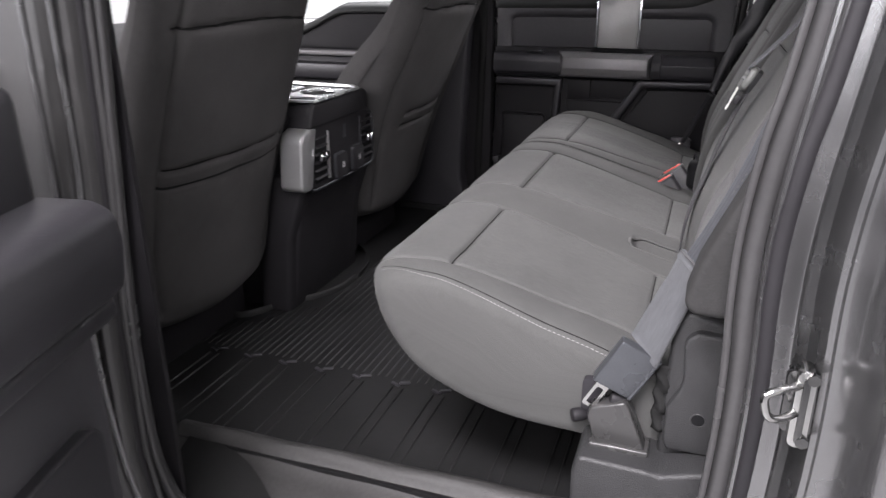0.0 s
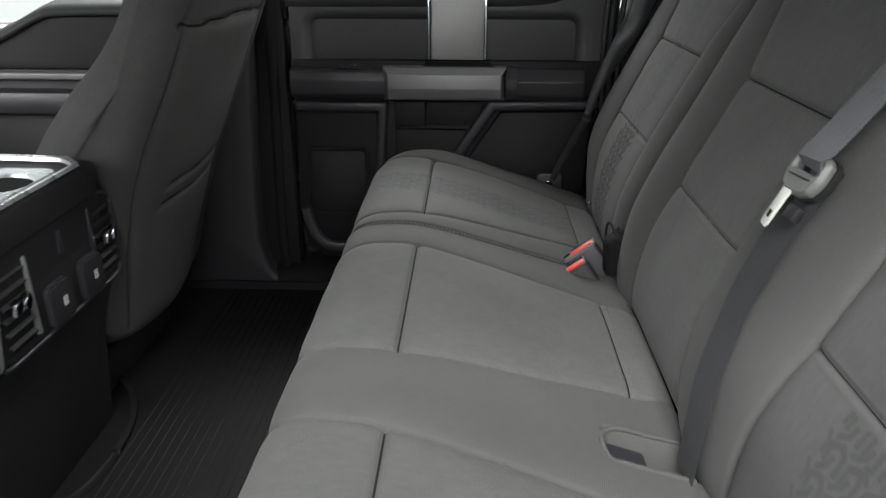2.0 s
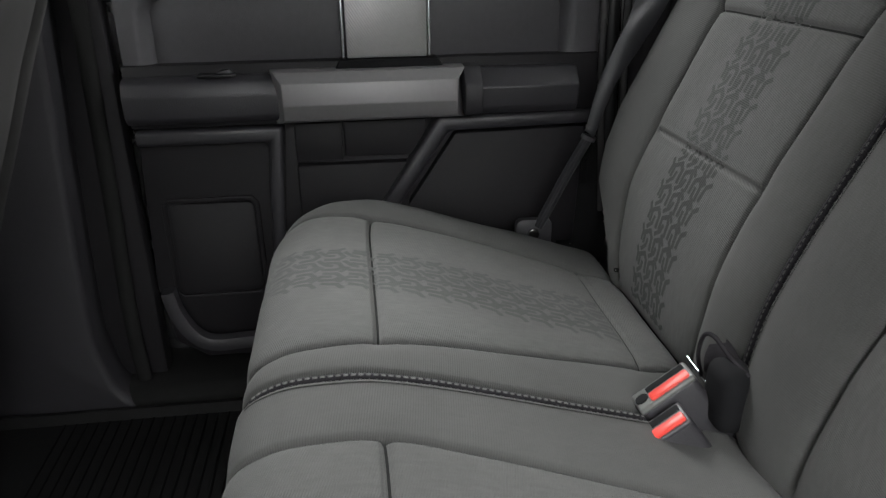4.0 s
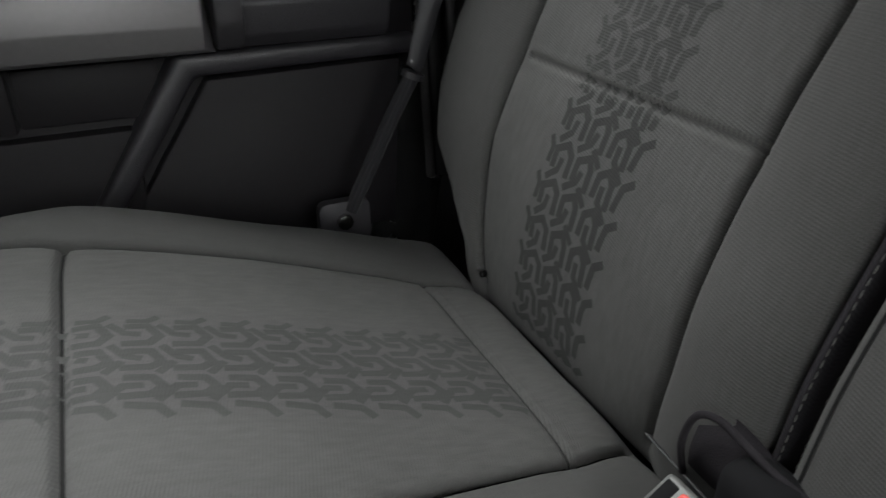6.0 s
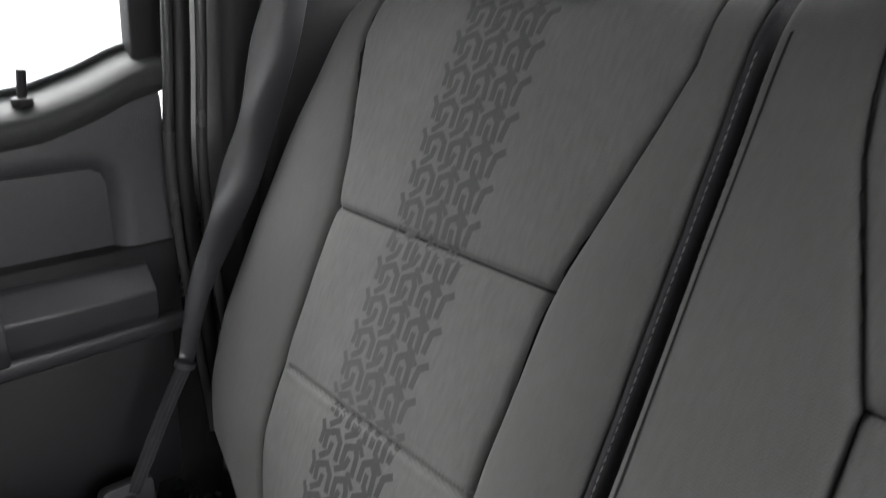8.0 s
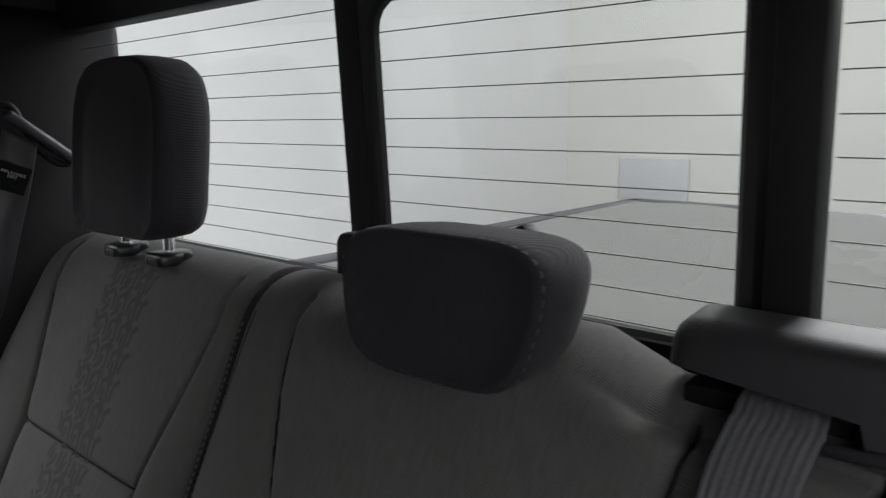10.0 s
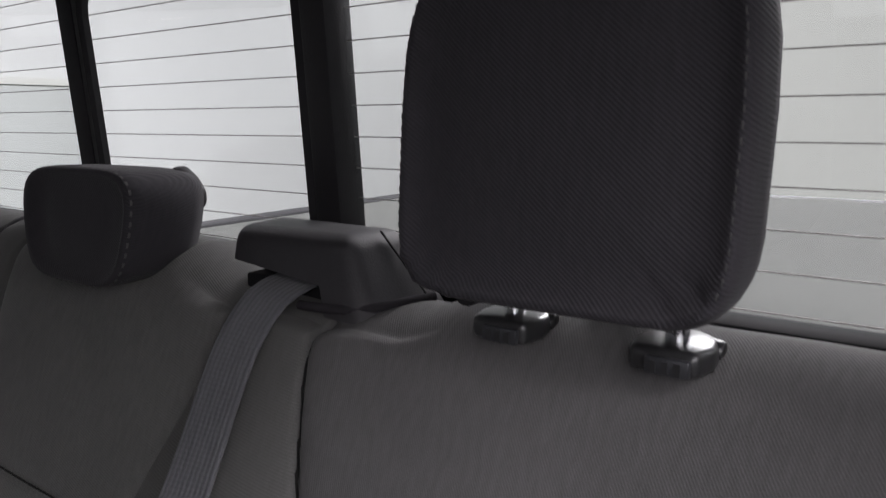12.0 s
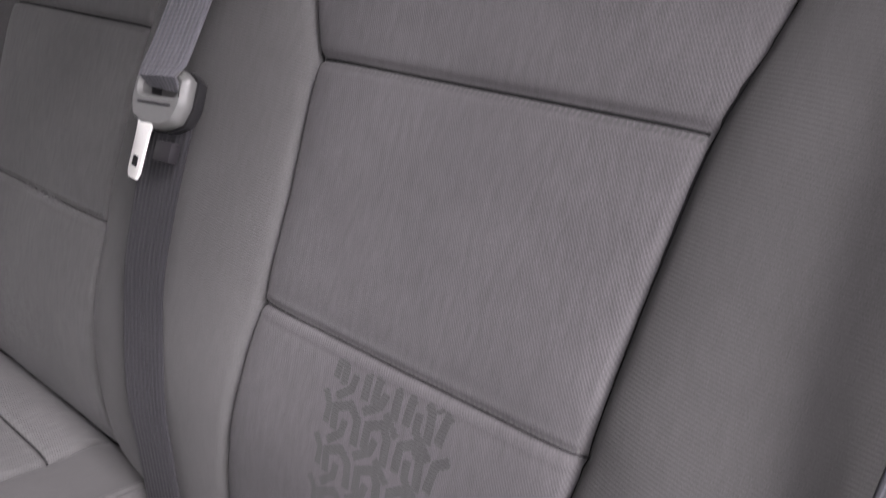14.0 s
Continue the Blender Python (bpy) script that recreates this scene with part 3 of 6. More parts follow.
def span_of(prof, step, key, a0, a1, front=True):
    """The stretch of a resampled profile on which a seam's coordinate is read."""
    p = smooth_path(prof, step)
    k = 0 if key == "x" else 1
    if key == "x":
        i0 = int(np.argmin(p[:, 0]))
        return (key, i0, len(p))
    return (key, 0, int(np.argmax(p[:, 1])) + 1)


STEP = 0.0032
SPAN_C = span_of(CUSHION, STEP, "x", 0, 0)
SPAN_B = span_of(BACK, STEP, "z", 0, 0)
OUT_FAR = [(0.83, 0.625), (0.785, 0.630), (0.73, 0.614), (0.68, 0.595), (0.637, 0.584), (0.57, 0.583), (0.50, 0.582), (0.43, 0.578), (0.37, 0.566), (0.30, 0.552)]
OUT_NEAR = [(0.83, 0.613), (0.785, 0.609), (0.75, 0.605), (0.71, 0.600), (0.68, 0.592), (0.642, 0.580), (0.57, 0.573), (0.50, 0.568), (0.43, 0.562), (0.37, 0.548), (0.30, 0.532)]
IN_NEAR = [(0.83, 0.264), (0.79, 0.263), (0.75, 0.272), (0.70, 0.290), (0.642, 0.318), (0.56, 0.323), (0.495, 0.322), (0.40, 0.312), (0.36, 0.308), (0.30, 0.306)]
IN_Y = [(0.83, 0.279), (0.79, 0.277), (0.75, 0.287), (0.70, 0.301), (0.637, 0.320), (0.56, 0.322), (0.495, 0.325), (0.40, 0.323), (0.36, 0.322), (0.30, 0.326)]
MID_Y = [(0.83, 0.170), (0.81, 0.172), (0.754, 0.163), (0.693, 0.141), (0.64, 0.122), (0.56, 0.120), (0.49, 0.120), (0.40, 0.126), (0.30, 0.140)]


def mirrored(line):
    return [(a, -b) for a, b in line]


C_OUT = [(0.022, 0.590), (0.05, 0.606), (0.09, 0.606), (0.145, 0.597), (0.28, 0.590), (0.42, 0.573), (0.47, 0.566)]
C_IN = [(0.022, 0.282), (0.06, 0.288), (0.145, 0.297), (0.28, 0.314), (0.42, 0.332), (0.47, 0.338)]
C_MID = [(0.022, 0.150), (0.145, 0.157), (0.28, 0.140), (0.42, 0.123), (0.47, 0.116)]
C_EDGE = [(0.022, 0.2455), (0.15, 0.2455), (0.30, 0.2455), (0.47, 0.2455)]
B_EDGE = [(0.30, 0.2465), (0.45, 0.2465), (0.60, 0.2465), (0.83, 0.2465)]
FRONT = [(0.145, 0.297), (0.145, 0.597)]
REAR = [(0.42, 0.332), (0.42, 0.573)]
FRONT_MID = [(0.143, -0.157), (0.143, 0.157)]
REAR_MID = [(0.42, -0.123), (0.42, 0.123)]
UP, LOW = [(0.637, 0.320), (0.637, 0.579)], [(0.495, 0.325), (0.495, 0.568)]
UP_NEAR, LOW_NEAR = [(0.642, -0.577), (0.642, -0.320)], [(0.491, -0.568), (0.491, -0.320)]
UP_MID, LOW_MID = [(0.640, -0.122), (0.640, 0.122)], [(0.491, -0.120), (0.491, 0.120)]


K_CB = ("cushion_bolster", M_BOLSTER, "plain grey cloth seat cushion bolster")
K_CI = ("cushion_insert", M_INSERT, "grey twill cloth cushion centre panel")
K_CM = ("cushion_insert", M_INSERT, "grey twill cloth middle cushion panel")
K_BB = ("backrest_bolster", M_BOLSTER, "plain grey cloth backrest bolster")
K_BI = ("backrest_insert", M_INSERT, "grey twill cloth backrest centre panel")
K_BN = ("backrest_insert", M_INSERT_NEAR, "grey twill cloth backrest centre panel with a steep weave")
K_BM = ("backrest_insert", M_INSERT, "grey twill cloth middle backrest panel")


def far_seat():
    """The single folding seat beside the closed door."""
    t = thing("folding_seat", "single grey cloth folding rear seat with tyre-tread print", "car seat", "rear places", at=(0.3, 0.45, 0.0))
    c = Pad(CUSHION, lambda x, z: (np.full_like(x, 0.2355), np.full_like(x, 0.672)), STEP, (0.006, 0.020), [C_OUT, C_IN, C_EDGE], [FRONT], [REAR], cushion_shape(0.672), SPAN_C)
    edge, bol, ins, _ = c.build([("cushion_piping", M_HEAD, "dark cloth edge band"), K_CB, K_CI, K_CB], t)
    s_at = lambda x: c.to_s([(x, 0)])[0][0]
    c.tread(s_at(0.026) - 0.03, s_at(0.417), 0.424, ins, M_PRINT_SEAT, pitch=0.0268, slant=0.085)
    c.stitches([(0.03, 0.2385), (0.10, 0.2385), (0.30, 0.2385), (0.43, 0.2385)], bol, M_THREAD)
    c.crease(FRONT, ins, 0.0028)
    c.stitches(FRONT, ins, M_THREAD_DARK, off=0.004, pitch=0.0034, length=0.0018, w=0.005)
    c.crease(REAR, ins, 0.0016)
    c.crease(C_OUT, ins, 0.0014)
    c.crease(C_IN, ins, 0.0014)
    b = Pad(BACK, lambda x, z: (np.full_like(x, 0.2365), outer_end(z)), STEP, (0.006, 0.024), [OUT_FAR, IN_Y, B_EDGE], [UP], [LOW], None, SPAN_B, swell=0.007, swollen=(1, 3))
    edge, bol, ins, _ = b.build([("backrest_piping", M_HEAD, "dark cloth edge band"), K_BB, K_BI, K_BB], t)
    z_at = lambda z: b.to_s([(z, 0)])[0][0]
    b.tread(z_at(0.300), z_at(0.500), 0.445, ins, M_PRINT, phase=-0.1)
    b.tread(z_at(0.500), z_at(0.822), 0.447, ins, M_PRINT_WORN, phase=0.25)
    b.crease(UP, ins, 0.0024)
    b.stitches(UP, ins, M_THREAD_DARK, off=0.0035, pitch=0.0034, length=0.0016, w=0.0045)
    b.stitches(LOW, ins, M_THREAD_PALE_DIM, off=-0.0040, pitch=0.0038, length=0.0022, w=0.0038, lift=0.0005)
    for q in (OUT_FAR, IN_Y):
        b.crease(q, ins, 0.0012)
    b.stitches([(0.32, 0.2392), (0.40, 0.2392), (0.60, 0.2392), (0.80, 0.2392)], edge, M_THREAD_PALE_DIM, w=0.0007)

    return t, c, b


def guide_dip(X, Y, Z):
    """The seat top sinks a little under the belt outlet."""
    k = np.clip((0.150 - np.abs(Y + 0.235)) / 0.055, 0, 1) * np.clip((X - 0.655) / 0.02, 0, 1) * np.clip((Z - 0.78) / 0.03, 0, 1)
    sag = np.clip((-0.24 - Y) / 0.08, 0, 1) * np.clip((Z - 0.74) / 0.08, 0, 1)
    return X, Y, Z - np.maximum(0.021 * k, 0.008 * sag)


def bench():
    """The wide part of the rear bench: the seat by the open door and the middle seat."""
    t = thing("bench_seat", "wide grey cloth rear bench seat with two places", "car seat", "rear places", at=(0.3, -0.22, 0.0))

    def shape(X, Y, Z):
        X, Y, Z = cushion_shape(-0.672)(X, Y, Z)
        dip = np.clip(1 - np.abs(Y + 0.236) / 0.030, 0, 1) * np.clip((X - 0.365) / 0.010, 0, 1) * np.clip((0.475 - X) / 0.012, 0, 1) * np.clip((Z - 0.25) / 0.03, 0, 1)
        return X, Y, Z - 0.030 * np.clip(dip * 2.2, 0, 1)
    c = Pad(CUSHION, lambda x, z: (np.full_like(x, -0.672), np.full_like(x, 0.229)), STEP, (0.020, 0.006), [mirrored(C_OUT), mirrored(C_IN), C_MID, mirrored(C_MID)], [mirrored(FRONT), FRONT_MID], [mirrored(REAR), REAR_MID], shape, SPAN_C)
    edge, ins, _, ins2, bol = c.build([K_CB, K_CI, K_CB, K_CM, K_CB], t)
    s_at = lambda x: c.to_s([(x, 0)])[0][0]
    c.stitches([(0.032, -0.640), (0.065, -0.655), (0.12, -0.6625), (0.25, -0.6655), (0.44, -0.6655)], edge, M_THREAD, label="pale thread along the cushion edge")
    c.stitches([(0.03, 0.2262), (0.10, 0.2262), (0.30, 0.2262), (0.43, 0.2262)], bol, M_THREAD)
    c.crease([(0.03, 0.2205), (0.10, 0.2205), (0.30, 0.2205), (0.43, 0.2205)], bol, 0.0018)
    c.crease([(0.034, -0.634), (0.067, -0.6495), (0.12, -0.6565), (0.25, -0.660), (0.44, -0.660)], edge, 0.0014)
    for q, o in ((mirrored(FRONT), ins), (FRONT_MID, ins2)):
        c.crease(q, o, 0.0026)
        c.stitches(q, o, M_THREAD_DARK, off=0.004, pitch=0.0034, length=0.0018, w=0.005)
    c.crease(mirrored(REAR), ins, 0.0022)
    c.crease(REAR_MID, ins2, 0.0022)
    c.tread(s_at(0.24), s_at(0.41), 0.0, ins2, M_PRINT_FAINTEST, label="faded tyre-tread print")
    b = Pad(BACK, lambda x, z: (-outer_end(z), np.full_like(x, 0.229)), STEP, (0.024, 0.006), [mirrored(OUT_NEAR), mirrored(IN_NEAR), MID_Y, mirrored(MID_Y)], [UP_NEAR, UP_MID], [LOW_NEAR, LOW_MID], guide_dip, SPAN_B, swell=0.010, swollen=(0, 2, 4))
    edge, ins, _, ins2, bol = b.build([K_BB, K_BN, K_BB, K_BM, K_BB], t)
    z_at = lambda z: b.to_s([(z, 0)])[0][0]
    b.tread(z_at(0.300), z_at(0.484), -0.450, ins, M_PRINT_FAINT, phase=-0.1)
    b.tread(z_at(0.34), z_at(0.60), 0.0, ins2, M_PRINT_FAINTEST)
    for q, o in ((UP_NEAR, ins), (UP_MID, ins2), (LOW_NEAR, ins), (LOW_MID, ins2)):
        upper = q[0][0] > 0.6
        b.crease(q, o, 0.0022 if upper else 0.0010)
        b.stitches(q, o, M_THREAD_DARK if upper else M_THREAD_PALE_DIM, off=0.0035 if upper else -0.0040, pitch=0.0034, length=0.0018, w=0.0042)
    for q in (mirrored(OUT_NEAR), mirrored(IN_NEAR), MID_Y, mirrored(MID_Y)):
        b.crease(q, ins, 0.0012)
    b.stitches([(0.32, 0.2262), (0.40, 0.2262), (0.60, 0.2262), (0.80, 0.2262)], bol, M_THREAD_PALE_DIM, w=0.0008)
    b.crease([(0.32, 0.2210), (0.40, 0.2210), (0.60, 0.2210), (0.81, 0.2210)], bol, 0.0018)
    return t, c, b


rear_seat = far_seat()[0]
rear_bench, near_c, near_b = bench()


def post_sleeve(parent, x, y, z):
    """The plastic collar in the seat top through which a headrest post slides."""
    bm = slab([(x - 0.020, y - 0.017), (x - 0.004, y - 0.021), (x + 0.014, y - 0.019), (x + 0.024, y - 0.006), (x + 0.024, y + 0.006), (x + 0.014, y + 0.019), (x - 0.004, y + 0.021), (x - 0.020, y + 0.017)], "z", z - 0.003, z + 0.0105, 0.004, 3)
    base = part("post_sleeve", bm, M_SLEEVE, parent, "black plastic headrest post sleeve")
    part("release_button", box(x - 0.0235, x - 0.0195, y - 0.014, y + 0.008, z - 0.002, z + 0.007, 0.0012), M_SATIN, base)
    for k in range(3):
        part("grip_rib", box(x - 0.0242, x - 0.0232, y - 0.010 + k * 0.006, y - 0.007 + k * 0.006, z - 0.0005, z + 0.0055, 0), M_SLEEVE, base)
    part("release_knob", cylinder((x + 0.010, y - 0.0215, z + 0.0045), (x + 0.010, y - 0.012, z + 0.0055), 0.0056, 16, 0.002), M_SLEEVE, base, "rounded black release knob")


def headrest(yc, label, low=0.100, posts=(0.405, 0.500)):
    t = thing("headrest", label, "headrest", "outer headrests", at=(0.69, yc, 0.85))
    prof = []
    for a in range(0, 360, 9):
        c, s = math.cos(radians(a)), math.sin(radians(a))
        e = 0.58 if s > 0 else 0.26
        yy = 0.095 * abs(c) ** e * (1 if c > 0 else -1)
        zz = (0.100 if s > 0 else low) * abs(s) ** e * (1 if s > 0 else -1)
        prof.append((yy * (1 - 0.05 * (s > 0) * s) * (1 - 0.04 * (s < 0) * abs(s)), zz + 0.946))
    rings = [(0.648, 0.86), (0.6435, 0.93), (0.642, 0.965), (0.646, 0.985), (0.656, 1.0), (0.680, 1.0), (0.697, 0.985), (0.707, 0.93), (0.711, 0.80)]
    verts, faces, uv = [], [], []
    n = len(prof)
    s = 0.0
    for k, (x, f) in enumerate(rings):
        for j, (yy, zz) in enumerate(prof):
            zc = 0.946
            z = zc + (zz - zc) * f
            wob = 0.0019 * math.sin(j * 2.1 + k) * (1 if z < 0.87 else 0.12)
            verts.append((x + 0.10 * (z - 0.86) + wob, yc + yy * f, z))
            uv.append((yy * f + x, z + x))
    for k in range(len(rings) - 1):
        for j in range(n):
            faces.append((k * n + j, (k + 1) * n + j, (k + 1) * n + (j + 1) % n, k * n + (j + 1) % n))
    # rounded front and back fillings
    for k, dx in ((0, -0.006), (len(rings) - 1, 0.006)):
        base = len(verts)
        x, f = rings[k]
        prev = [k * n + j for j in range(n)]
        for sc, d in ((0.8, 0.6), (0.5, 0.95)):
            cur = []
            for j, (yy, zz) in enumerate(prof):
                z = 0.946 + (zz - 0.946) * f * sc
                verts.append((x + 0.10 * (z - 0.86) + dx * d, yc + yy * f * sc, z))
                uv.append((yy * f * sc + x, z + x))
                cur.append(len(verts) - 1)
            for j in range(n):
                q = (prev[j], prev[(j + 1) % n], cur[(j + 1) % n], cur[j])
                faces.append(q if k == 0 else q[::-1])
            prev = cur
        faces.append(tuple(prev) if k == 0 else tuple(prev[::-1]))
    cover = mesh_part("cover", verts, faces, M_HEAD, t, "charcoal cloth headrest cover", uv)
    # stitched edge round the front panel
    x, f = rings[2]
    loop = smooth_loop([(yy * f * 0.995, 0.946 + (zz - 0.946) * f * 0.995) for yy, zz in prof], 200)
    rows = {-1: ([], []), 1: ([], [])}
    for i in range(0, 200, 2):
        vs, fs = rows[1 if loop[i][0] > 0 else -1]
        b = len(vs)
        for j, lift in ((0, 0.0002), (0.5, 0.0006), (1.0, 0.0002)):
            (y0, z0), (y1, z1) = loop[i], loop[(i + 1) % 200]
            if abs(y0) < 0.080 or z0 < 0.865:
                continue
            yy, zz = y0 + (y1 - y0) * j, z0 + (z1 - z0) * j
            r = Vector((yy, zz - 0.946)).normalized()
            xx = x + 0.10 * (zz - 0.86) - lift
            vs += [(xx, yc + yy - r.x * 0.0005, zz - r.y * 0.0005), (xx, yc + yy + r.x * 0.0005, zz + r.y * 0.0005)]
        if len(vs) == b + 6:
            fs += [(b, b + 1, b + 3, b + 2), (b + 2, b + 3, b + 5, b + 4)]
    for vs, fs in rows.values():
        mesh_part("stitching", vs, fs, M_THREAD_HEAD, cover)
    for dy in [(p - abs(yc)) * math.copysign(1, yc) for p in posts]:
        part("post", cylinder((0.682, yc + dy, 0.824), (0.682, yc + dy, 0.90), 0.0062, 20), M_CHROME, t, "chrome headrest post")
    if low > 0.1:
        part("cover_tab", slab(round_rect(yc + 0.046, yc + 0.060, 0.839, 0.856, 0.006), "x", 0.656, 0.668, 0.003), M_PLASTIC_DARK, t, "small black retaining tab under the cover")
    return t


headrest(-0.445, "tall charcoal cloth headrest raised on two chrome posts", 0.1012, (0.409, 0.5035))
ts = thing("tether_strap", "black webbing anchor loop standing behind the seat back", "strap", at=(0.735, -0.457, 0.80))
run = [(0.742, -0.457, 0.796), (0.741, -0.457, 0.825), (0.738, -0.457, 0.852), (0.731, -0.457, 0.861), (0.724, -0.457, 0.852), (0.722, -0.457, 0.825), (0.722, -0.457, 0.796)]
swept("webbing", smooth_path(run, 0.005), strap_section(0.027, 0.0020), (0, 1, 0), M_SLIT, ts)
headrest(0.457, "tall charcoal cloth headrest beside the rear window", 0.090)
for y in (-0.5030, -0.4095):
    post_sleeve(rear_bench, 0.682, y, 0.8225)
for y in (0.499, 0.405):
    post_sleeve(rear_seat, 0.682, y, 0.830)


def middle_headrest():
    t = thing("headrest", "low charcoal cloth middle headrest lowered onto the seat", "headrest", at=(0.69, 0, 0.83))
    # rounded block: front outline (y, z) carried back over four depths
    n = 64
    verts, faces, uv = [], [], []
    rows = [(0.638, 0.78), (0.6325, 0.90), (0.631, 0.955), (0.634, 0.985), (0.643, 1.0), (0.670, 0.985), (0.694, 0.94), (0.708, 0.87), (0.713, 0.72)]

    def outline(k, f):
        x = rows[k][0] if k < len(rows) else 0
        pts = []
        for i in range(n):
            a = 2 * math.pi * i / n
            c, s_ = math.cos(a), math.sin(a)
            yy = 0.084 * abs(c) ** 0.42 * (1 if c > 0 else -1)
            zz = 0.0485 * abs(s_) ** (0.62 if s_ > 0 else 0.50) * (1 if s_ > 0 else -1)
            yy *= 1 + 0.14 * zz / 0.0485 * (0.6 if zz > 0 else 1.0)
            pts.append((yy * f - 0.0095, 0.857 + zz * f))
        return pts
    for k, (x, f) in enumerate(rows):
        for yy, zz in outline(k, f):
            verts.append((x + 0.12 * (zz - 0.85), yy, zz))
            uv.append((yy + x, zz + x * 0.7))
    for k in range(len(rows) - 1):
        for j in range(n):
            faces.append((k * n + j, (k + 1) * n + j, (k + 1) * n + (j + 1) % n, k * n + (j + 1) % n))
    for k, dx in ((0, -0.003), (len(rows) - 1, 0.003)):
        prev = [k * n + j for j in range(n)]
        for sc, dd in ((0.7, 0.7), (0.35, 1.0)):
            cur = []
            for yy, zz in outline(k, rows[k][1] * sc):
                verts.append((rows[k][0] + 0.12 * (zz - 0.85) + dx * dd, yy, zz))
                uv.append((yy + rows[k][0], zz + rows[k][0] * 0.7))
                cur.append(len(verts) - 1)
            for j in range(n):
                q = (prev[j], prev[(j + 1) % n], cur[(j + 1) % n], cur[j])
                faces.append(q if k == 0 else q[::-1])
            prev = cur
        faces.append(tuple(prev) if k == 0 else tuple(prev[::-1]))
    cover = mesh_part("cover", verts, faces, M_HEAD, t, "charcoal ribbed cloth cover", uv)
    # double stitching round the front panel
    for off, nm in ((0.985, "stitching"),):
        vs, fs = [], []
        k = 3 if off < 1 else 4
        ring = outline(k, rows[k][1])
        loop = smooth_loop(ring, 110)
        for i in range(0, 110, 2):
            b = len(vs)
            for j in (0, 0.5, 1.0):
                (y0, z0), (y1, z1) = loop[(i) % 110], loop[(i + 1) % 110]
                yy, zz = y0 + (y1 - y0) * j, z0 + (z1 - z0) * j
                xx = rows[k][0] + 0.12 * (zz - 0.85)
                r = Vector((yy + 0.0095, zz - 0.857)).normalized()
                lift = 0.0008 if j == 0.5 else 0.0002
                vs += [(xx - 0.0008, yy + r.x * lift, zz + r.y * lift), (xx + 0.0012, yy + r.x * (lift + 0.0004), zz + r.y * (lift + 0.0004))]
            fs += [(b, b + 1, b + 3, b + 2), (b + 2, b + 3, b + 5, b + 4)]
        mesh_part(nm, vs, fs, M_THREAD_HEAD, cover)
    return t


middle_headrest()


# ---- setting: hall, cab shell ----
ground = part("ground", box(-14, 14, -14, 14, -0.78, -0.70), M_FLOOR)
tagged(ground, "smooth grey hall floor round the truck", "floor", kind="structure")
w1 = part("wall_right", box(-14, 10.5, 5.7, 5.9, -0.70, 4.2), M_WALL)
tagged(w1, "white painted hall wall", "wall", kind="structure")
w2 = part("wall_back", box(10.3, 10.5, -14, 5.7, -0.70, 4.2), M_WALL_B)
tagged(w2, "cream painted hall wall", "wall", kind="structure")
d = part("door_2", box(2.92, 3.64, 5.655, 5.70, -0.70, 1.22, 0.01), material("grey_white_door_paint", (0.66, 0.68, 0.66), 0.6, 0, 0.03, 0.8, 0.05, 60))
tagged(d, "white flush hall door", "door", kind="structure")
part("door_frame", slab([(2.86, -0.7), (2.86, 1.28), (3.70, 1.28), (3.70, -0.7), (3.645, -0.7), (3.645, 1.225), (2.915, 1.225), (2.915, -0.7)], "y", 5.62, 5.70, 0.005), M_WALL_B, d)
for z in (1.04, 0.36):
    part("hinge", cylinder((3.62, 5.65, z - 0.07), (3.62, 5.65, z + 0.07), 0.016), M_STEEL, d)
wp = part("wall_panel", box(10.22, 10.30, 3.7, 4.75, -0.17, 0.44, 0.02), material("pale_blue_panel", (0.70, 0.71, 0.725), 0.4), None)
tagged(wp, "pale blue framed panel on the hall wall", "panel", kind="structure")
ol = part("wall_socket", box(6.29, 6.45, 5.66, 5.70, -0.295, -0.225, 0.01), M_LATCH)
tagged(ol, "small grey socket box on the hall wall", "socket")

bed = thing("bed_cover", "taut grey vinyl cover over the truck bed", "bed cover", at=(1.7, 0, 0.70))
verts, faces = [], []
nx, ny = 40, 44
for i in range(nx + 1):
    for j in range(ny + 1):
        x, y = 0.98 + 1.64 * i / nx, -0.80 + 1.6 * j / ny
        z = 0.70 + 0.004 * math.sin(y * 14 + 0.6 * math.sin(x * 2)) * (1 - (y / 0.8) ** 4) + 0.003 * math.sin(x * 3)
        verts.append((x, y, z))
for i in range(nx):
    for j in range(ny):
        a = i * (ny + 1) + j
        faces.append((a, a + ny + 1, a + ny + 2, a + 1))
mesh_part("sheet", verts, faces, M_COVER, bed)
for s in (-1, 1):
    part("side_rail", box(0.95, 2.66, s * 0.82 - 0.03, s * 0.82 + 0.03, 0.665, 0.706, 0.012), M_PLASTIC, bed)
    part("bed_side", box(0.95, 2.70, min(s * 0.86, s * 0.98), max(s * 0.86, s * 0.98), 0.10, 0.68, 0.03), M_PAINT, bed)
part("tail_rail", box(2.60, 2.68, -0.84, 0.84, 0.655, 0.706, 0.012), M_PLASTIC, bed)
part("tailgate", box(2.64, 2.72, -0.85, 0.85, 0.12, 0.655, 0.02), M_PAINT, bed)

